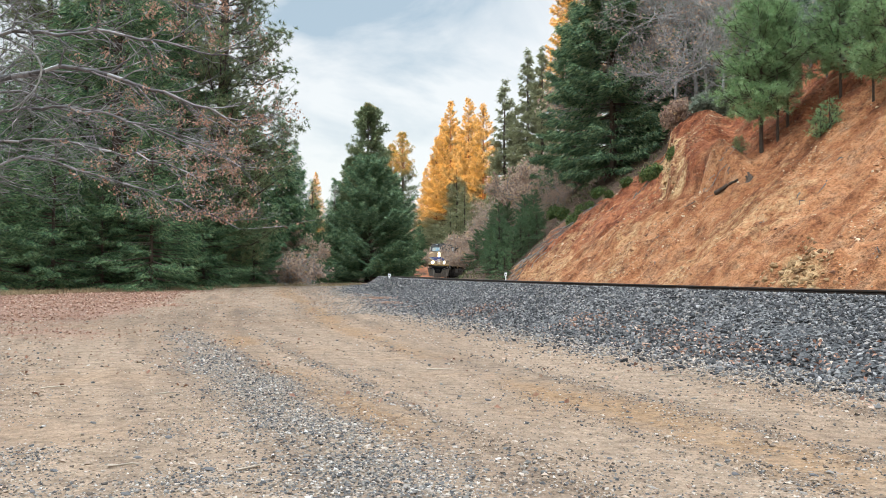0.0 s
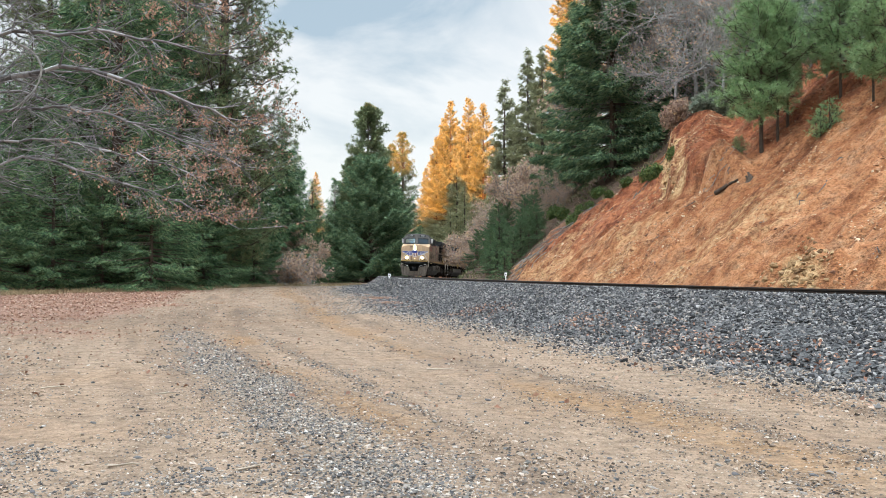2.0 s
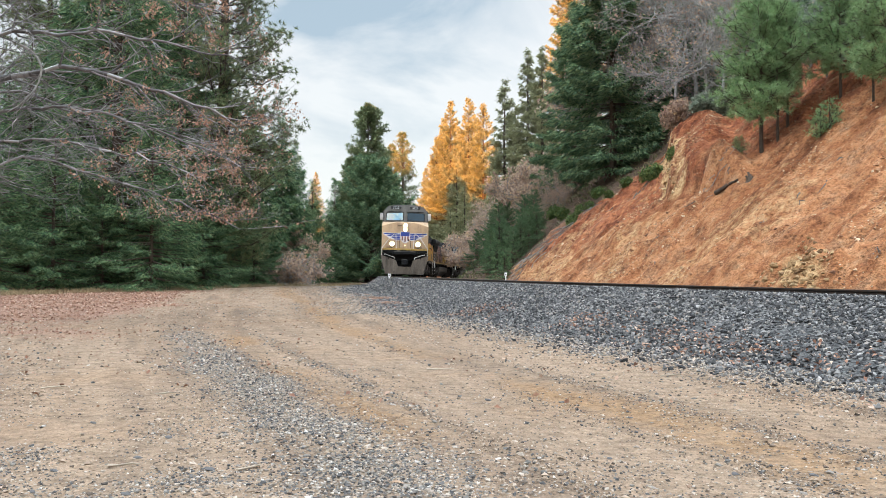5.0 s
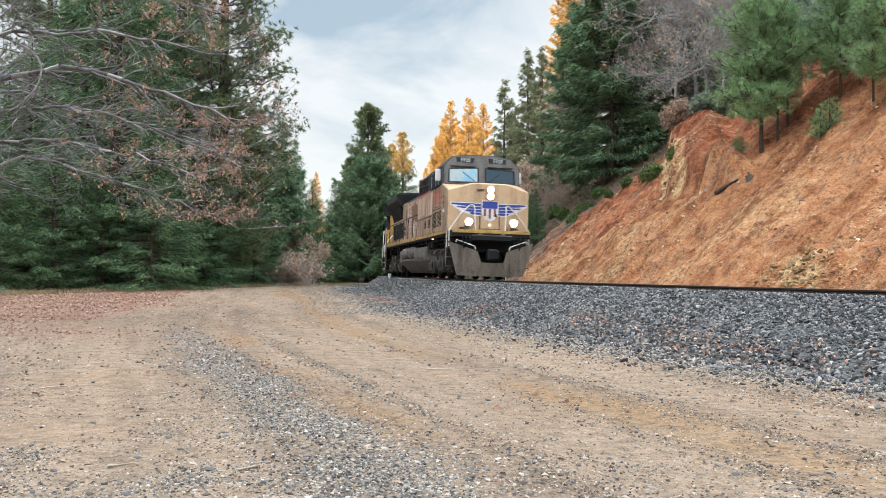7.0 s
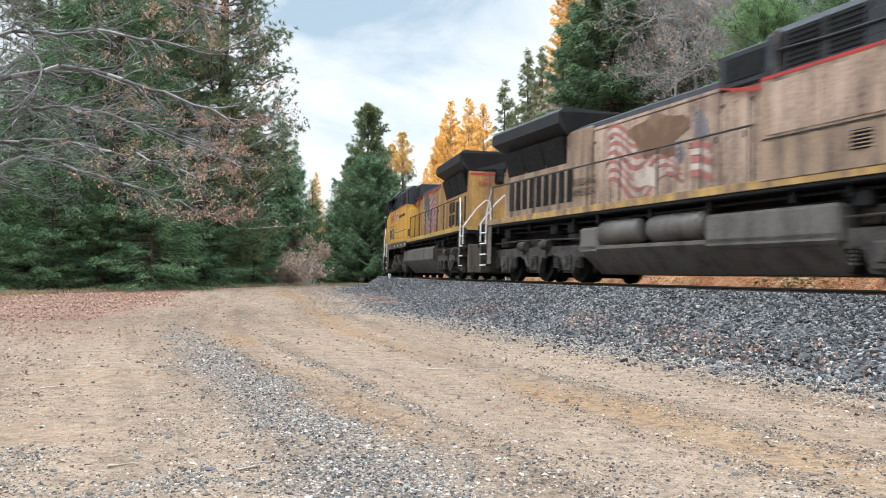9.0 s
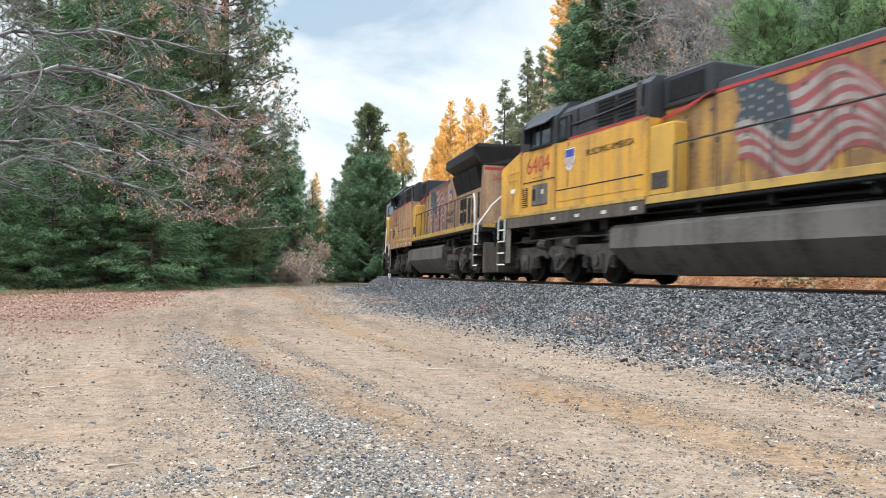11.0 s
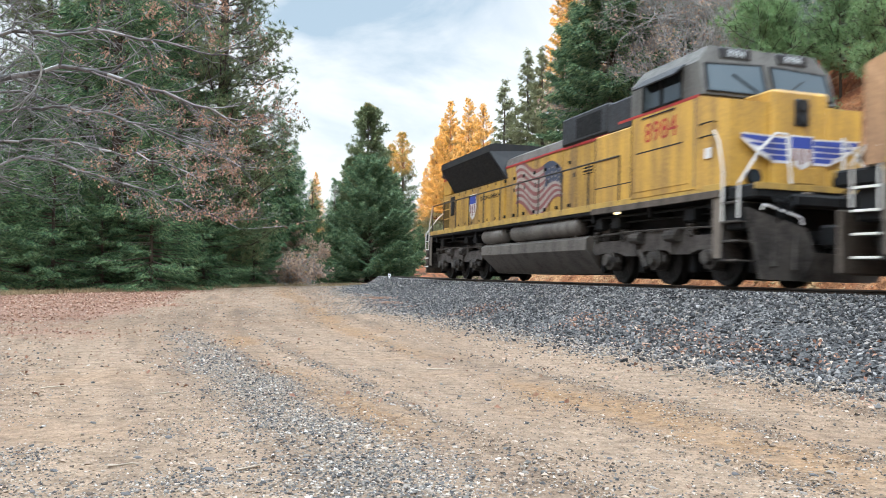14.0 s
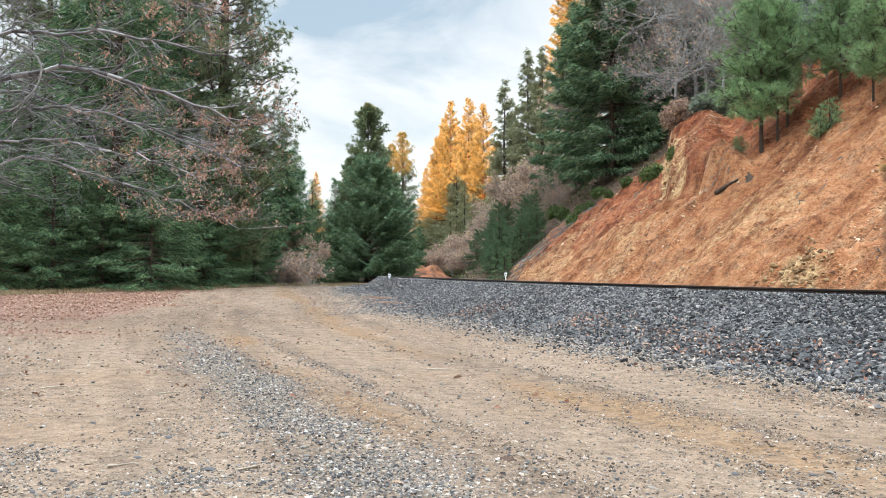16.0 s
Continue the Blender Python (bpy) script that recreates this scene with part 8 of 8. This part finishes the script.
def make_litter():
    rng = np.random.default_rng(61)
    y = 8 + 48 * rng.uniform(0, 1, 60000) ** 0.8
    x = rng.uniform(-0.60, -0.12, len(y)) * (y + 1.5)
    dens = 0.85 * litter_mask(x, y) ** 1.4 + 0.05
    keep = in_view(x, y) & (rng.uniform(0, 1, len(x)) < dens)
    x, y = x[keep], y[keep]
    v, f = leaf_quads(rng, on_ground(x, y), 0.017 + 0.0007 * y, 0.4)
    tagged(new("leaf_litter", raw_mesh("leaf_litter", v, f, M_FALLEN)), "reddish-brown fallen leaves strewn over the verge", "leaf litter", kind="stuff")
    # blown against the foot of the ballast, and singly on the road
    s = rng.uniform(-26, 9, 6500)
    o = 3.95 + 0.25 * np.sin(s * 0.4) + rng.normal(0, 0.28, len(s)) + rng.exponential(0.25, len(s)) - 0.9 * step01(-12, -38, s)
    keep = rng.uniform(0, 1, len(s)) < np.clip(0.22 + 1.1 * hash_noise(s, o * 0.5, 1.3, 62), 0, 1)
    s, o = s[keep], o[keep]
    x, y = on_bank(s, o)
    p = np.stack([x, y, np.maximum(ballast_top(s, o), terrain(x, y)) + 0.045], 1)
    y2 = 6.5 + 18 * rng.uniform(0, 1, 300) ** 1.2
    x2 = rng.uniform(-1, 1, 300) * (y2 * 0.54)
    s2, o2 = along(x2, y2)
    p = np.concatenate([p, on_ground(x2[o2 > 4.8], y2[o2 > 4.8])])
    v, f = leaf_quads(rng, p, np.full(len(p), 0.03), 0.5)
    tagged(new("fallen_leaves", raw_mesh("fallen_leaves", v, f, M_FALLEN)), "dry oak leaves caught in the ballast stones", "leaf litter", kind="stuff")


make_litter()


def make_grass():
    rng = np.random.default_rng(63)
    n = 16000
    c = rng.uniform(-30, 640, n)
    d = np.interp(c, [-30, 100, 200, 300, 420, 560, 640], [36, 40, 44, 45, 54, 66, 70]) + rng.exponential(1.6, n) - 1.0
    x, y = (c - 784) / 1477.4 * d, d
    k = rng.uniform(0, 1, n) < np.clip(0.45 + 0.9 * hash_noise(x, y, 1.5, 64), 0.05, 1)
    base = on_ground(x[k], y[k], -0.02)
    m = len(base)
    v, f = blades(rng, base, rng.normal(size=(m, 3)) * [0.35, 0.35, 0] + [0, 0, 1.0], rng.uniform(0.1, 0.42, m), np.full(m, 0.028), 0.15)
    tagged(new("dry_grass", raw_mesh("dry_grass", v, f, M_STRAW)), "dry straw-coloured grass along the edge of the wood", "grass", kind="stuff")
    # undergrowth on the wooded slope
    n = 30000
    s, up = rng.uniform(-75, -12, n), 4.2 + rng.uniform(0, 24, n)
    keep = (bare_mask(s, -up) < 0.25) & (rng.uniform(0, 1, n) < np.clip(0.55 + 0.8 * hash_noise(s, up, 1.6, 65), 0.1, 1))
    s, up = s[keep], up[keep]
    x, y = on_bank(s, -up)
    base = on_ground(x, y, -0.03)
    m = len(base)
    v, f = blades(rng, base, rng.normal(size=(m, 3)) * [0.8, 0.8, 0] + [0, 0, 0.8], rng.uniform(0.12, 0.55, m), rng.uniform(0.05, 0.12, m), 0.2)
    tagged(new("undergrowth", raw_mesh("undergrowth", v, f, M_FERN)), "ferns, dry grass and low growth on the slope", "undergrowth", kind="stuff")


make_grass()


def make_bank_debris():
    rng = np.random.default_rng(66)
    n = 150000
    s, up = rng.uniform(-36, 12, n), 4.0 + 17 * rng.uniform(0, 1, n)
    keep = (bare_mask(s, -up) > 0.5) & (rng.uniform(0, 1, n) < np.clip(0.10 + 1.0 * hash_noise(s + 0.2 * up, up * 0.4, 1.4, 67) + 0.5 * hash_noise(s, up, 0.6, 74) + 0.45 * step01(6.5, 10, up) * step01(-17, -10, s), 0.06, 1))
    s, up = s[keep], up[keep]
    x, y = on_bank(s, -up)
    size = rng.uniform(0.010, 0.036, len(x)) * (1 + 1.6 * (rng.uniform(0, 1, len(x)) > 0.93))
    tagged(new("clods", scatter_rocks("clods", on_ground(x, y, 0.0), size, M_CLOD, rng, False, 0.8)), "crumbled clods and stones on the raw bank", "rubble", kind="stuff")
    # ledges of harder yellow rock that stick out of the bank
    shapes, faces = rock_shapes(rng, 8, True)
    rock = [raw_mesh("rock", a * [1.3, 1, 0.7], faces, M_CRAG) for a in shapes]
    for k in range(190):
        if k < 150:
            s0, u0 = -6.3 + rng.normal(0, 0.62), 4.75 + abs(rng.normal(0, 0.55))
        else:
            s0, u0 = -24.9 + rng.normal(0, 0.35), rng.uniform(9.2, 12.6)
            s0 = -20.3 - 2.2 * (u0 - 9.4) + rng.normal(0, 0.3)
        bx, by = on_bank(np.array([s0]), np.array([-u0]))
        ob = new("rock", rock[k % 8])
        ob.matrix_basis = Matrix.LocRotScale(on_ground(bx, by, -0.01 if k < 150 else -0.01)[0], Euler(rng.uniform(-0.6, 0.6, 3) + [0, 0, k]), (rng.uniform(0.03, 0.06) * (1 + 1.5 * rng.uniform() ** 3) if k < 150 else rng.uniform(0.035, 0.125),) * 3)
        tagged(ob, "broken yellow-brown rock in the earth bank", "rock", "rocks in the bank")


make_bank_debris()


def make_rocks():
    """Single stones that lie on the road."""
    rng = np.random.default_rng(68)
    shapes, faces = rock_shapes(rng, 6, True)
    shapes = [a / np.linalg.norm(a, axis=1)[:, None] * (0.6 + 0.4 * np.linalg.norm(a, axis=1)[:, None]) for a in shapes]
    dark = [raw_mesh("stone", a * [1.2, 1, 0.62], faces, M_STONE) for a in shapes]
    light = [raw_mesh("stone", a * [1.2, 1, 0.62], faces, M_GRAVEL) for a in shapes]
    rows = ((1436, 828, 0.03, 0), (1465, 823, 0.035, 1), (303, 771, 0.035, 0), (377, 833, 0.035, 0), (1298, 829, 0.03, 0), (545, 823, 0.028, 0), (103, 828, 0.025, 0), (1269, 814, 0.028, 1),
            (1418, 863, 0.026, 1), (865, 704, 0.035, 0), (250, 806, 0.028, 0), (425, 828, 0.022, 1), (170, 748, 0.026, 0), (405, 650, 0.035, 0), (640, 785, 0.03, 1), (1115, 732, 0.028, 0),
            (996, 706, 0.03, 0), (770, 752, 0.03, 1), (1180, 640, 0.04, 1), (930, 842, 0.024, 1), (1078, 806, 0.025, 0), (66, 866, 0.026, 0), (230, 872, 0.028, 0), (1312, 678, 0.05, 0))
    for k, (c, r, size, pale) in enumerate(rows):
        d = 1.03 / ((r - 491.8) / 1477.4 + 0.004)
        x, y = (c - 784) / 1477.4 * d, d
        ob = new("stone", (light if pale else dark)[k % 6])
        z = float(terrain(np.array([x]), np.array([y]))[0])
        size *= 0.8
        ob.matrix_basis = Matrix.LocRotScale((x, y, z + size * 0.2), Euler((0.2 * math.sin(k), 0.15 * math.cos(k), k)), (size, size * 0.8, size * 0.75))
        tagged(ob, "pale angular stone lying on the dirt road" if pale else "dark angular stone lying on the dirt road", "stone", "stones on the road")


make_rocks()


def road_spot(c, r):
    """A spot on the road by its bearing and its dip below the horizon."""
    d = 1.03 / ((r - 491.8) / 1477.4 + 0.004)
    x = (c - 784) / 1477.4 * d
    return x, d, float(terrain(np.array([x]), np.array([d]))[0])


def oak_leaf_mesh(L):
    half = [(0.0, 0.02), (0.08, 0.10), (0.16, 0.05), (0.26, 0.20), (0.36, 0.10), (0.48, 0.27), (0.58, 0.13), (0.70, 0.22), (0.80, 0.09), (0.92, 0.10), (1.0, 0.0)]
    g = Geo()
    out = [(u, w, 0.10 * math.sin(u * 3.0) + 0.5 * w * w) for u, w in half] + [(u, -w, 0.10 * math.sin(u * 3.0) + 0.6 * w * w) for u, w in half[-2:0:-1]]
    n = len(out)
    g.add([(a * L, b * L, e * L) for a, b, e in out] + [(a * L, b * L, e * L + 0.0012) for a, b, e in out], [tuple(range(n))[::-1], tuple(range(n, 2 * n))] + [(i, (i + 1) % n, n + (i + 1) % n, n + i) for i in range(n)])
    return g.mesh("oak_leaf", M_BLOWN)


# dry leaves that the train's wind sends over the road: seconds, bearing, dip, lift, and three turns
BLOWN = []


def make_blown_leaves():
    paths = (
        (0.10, ((0.0, 1290, 706, 0.0, 10, 5, 40), (13.8, 1290, 706, 0.0, 10, 5, 40), (14.05, 1150, 735, 0.10, 50, 30, 70), (14.3, 995, 768, 0.03, 70, 10, 110), (14.6, 980, 772, 0.03, 80, -20, 90),
                (14.9, 934, 794, 0.04, 50, 40, 60), (15.2, 887, 816, 0.03, 70, 10, 20), (15.4, 884, 821, 0.01, 30, 10, 0), (16.0, 884, 821, 0.01, 30, 10, 0))),
        (0.09, ((0.0, 1010, 640, 0.0, 5, 10, 0), (14.8, 1010, 640, 0.0, 5, 10, 0), (15.2, 903, 653, 0.03, 60, 20, 40), (15.6, 886, 662, 0.02, 40, 30, 80), (15.8, 864, 656, 0.05, 80, 10, 120), (15.9, 842, 660, 0.08, 50, 40, 150), (16.0, 819, 676, 0.05, 70, 10, 190))),
        (0.10, ((0.0, 985, 634, 0.0, 8, 4, 200), (15.1, 985, 634, 0.0, 8, 4, 200), (15.5, 1039, 656, 0.03, 50, 20, 170), (15.7, 1078, 670, 0.04, 70, -20, 130), (15.9, 1106, 674, 0.06, 30, 20, 100), (16.0, 1121, 686, 0.05, 20, 10, 80))),
    )
    for L, rows in paths:
        ob = tagged(new("blown_leaf", oak_leaf_mesh(L)), "dry brown oak leaf tumbling in the train's wind", "leaf", "leaves blown over the road")
        keyed = []
        for s, c, r, lift, rx, ry, rz in rows:
            x, y, z = road_spot(c, r)
            keyed.append((s, pose(x, y, z + 0.008 + lift, rx, ry, rz)))
        BLOWN.append((ob, keyed))


def make_sticks():
    rng = np.random.default_rng(69)
    for c, r, L, turn in ((225, 822, 0.17, 0.1), (100, 690, 0.2, 0.3), (780, 655, 0.3, -0.2), (1190, 665, 0.3, 0.4), (300, 700, 0.2, 0.2), (445, 836, 0.12, 0.5)):
        d = 1.03 / ((r - 491.8) / 1477.4 + 0.004)
        x, y = (c - 784) / 1477.4 * d, d
        z = float(terrain(np.array([x]), np.array([y]))[0])
        pts = [np.array([x + math.cos(turn) * L * (k / 3 - 0.5), y + math.sin(turn) * L * (k / 3 - 0.5) + rng.normal(0, 0.01), z + 0.012 + 0.004 * k]) for k in range(4)]
        me = stick_mesh("twig", [(pts[k], pts[k + 1], 0.008 - 0.0015 * k, 0.0065 - 0.0015 * k) for k in range(3)], M_PALEWOOD)
        tagged(new("twig", me), "dry pale twig lying on the dirt", "twig", "twigs on the road")
    # single dry oak leaves with lobed edges
    for k, (c, r, L) in enumerate(((690, 866, 0.075), (1216, 858, 0.06), (463, 833, 0.07), (1010, 842, 0.05), (745, 838, 0.045), (120, 742, 0.05), (560, 712, 0.05), (905, 790, 0.04), (1350, 770, 0.05), (330, 862, 0.05), (1500, 700, 0.06), (40, 800, 0.05))):
        x, y, z = road_spot(c, r)
        ob = new("oak_leaf", oak_leaf_mesh(L))
        ob.matrix_basis = pose(x, y, z + 0.006, 8, 5, 77 * k)
        tagged(ob, "dry brown lobed oak leaf on the dirt", "leaf", "fallen leaves on the road")
    # fallen log, stump and dead branches on the bank
    def at(s0, up, lift=0.0):
        x, y = on_bank(np.array([s0]), np.array([-up]))
        return on_ground(x, y, lift)[0]
    a, b = at(-15.7, 8.8, 0.1), at(-14.9, 9.3, 0.1)
    g = Geo()
    for k in range(5):
        p, q = a + (b - a) * k / 5, a + (b - a) * (k + 1) / 5
        g.cyl(p + rng.normal(0, 0.015, 3), q + rng.normal(0, 0.015, 3), 0.10 - 0.012 * k, 0.088 - 0.012 * k, 9)
    tagged(new("fallen_log", g.mesh("fallen_log", M_BARK)), "dark rotten log lying across the red bank", "log")
    p = at(-14.5, 9.5, 0)
    g = Geo()
    for k in range(7):
        e = p + [rng.normal(0, 0.12), rng.normal(0, 0.12), rng.uniform(0.2, 0.42)]
        g.cyl(p + [rng.normal(0, 0.1), rng.normal(0, 0.1), -0.1], e, 0.09, 0.03, 6)
    tagged(new("stump", g.mesh("stump", M_BARK)), "splintered grey stump on the red bank", "stump")
    for kind, s0, up, n, L in (("branch_pile", -16.4, 9.5, 20, 0.5), ("branch_pile", -31.1, 7.7, 34, 1.2), ("branch_pile", -30.8, 6.4, 32, 1.3), ("branch_pile", -30.7, 9.2, 24, 0.9), ("branch_pile", -25.8, 11.2, 26, 0.9),
                               ("branch_pile", -9.5, 9.0, 5, 0.3), ("branch_pile", -30.4, 5.4, 26, 1.1)):
        segs = []
        for k in range(n):
            c = at(s0 + rng.normal(0, 0.5), up + rng.normal(0, 0.8), 0.03 + 0.1 * rng.uniform())
            dn = at(s0, up - 1) - at(s0, up + 1)
            dd = dn / np.linalg.norm(dn) + rng.normal(0, 0.24, 3)
            e = c + dd * L * rng.uniform(0.4, 1.1)
            m = (c + e) / 2 + rng.normal(0, 0.06, 3)
            r = rng.uniform(0.008, 0.03)
            segs.append([(c, m, r, r * 0.8), (m, e, r * 0.8, r * 0.4)])
        pile = tagged(new(kind), "tangle of dead grey branches on the bank", "branches", "dead branches on the bank")
        for sg in segs:
            part("branch", stick_mesh("branch", sg, M_DEADWOOD), None, pile)


make_sticks()
make_blown_leaves()


def marker_post(s, w, high, plate, label):
    p = track_point(s, w)
    z = float(terrain(np.array([p[0]]), np.array([p[1]]))[0]) if w < 0 else float(ballast_top(np.array([s]), np.array([w]))[0])
    top = tagged(new("marker_post"), label, "marker post", "trackside marker posts")
    top.matrix_basis = pose(p[0], p[1], z - 0.05)
    part("post", Geo().box(-0.03, 0.03, -0.03, 0.03, -0.1, high, 0.006), M_SIGN, top)
    part("plate", Geo().box(-plate, plate, -0.05, -0.032, high - 2 * plate, high + 0.02, 0.006), M_SIGN, top, "small white plate")
    part("plate_mark", Geo().box(-plate * 0.4, plate * 0.4, -0.056, -0.051, high - plate * 1.4, high - plate * 0.6, 0.001), M_BOARD, top)
    return top


marker_post(-25.0, -3.1, 1.10, 0.065, "white trackside post with a small square plate")
marker_post(-31.3, 1.74, 0.29, 0.07, "short white trackside marker at the curve")


motions()
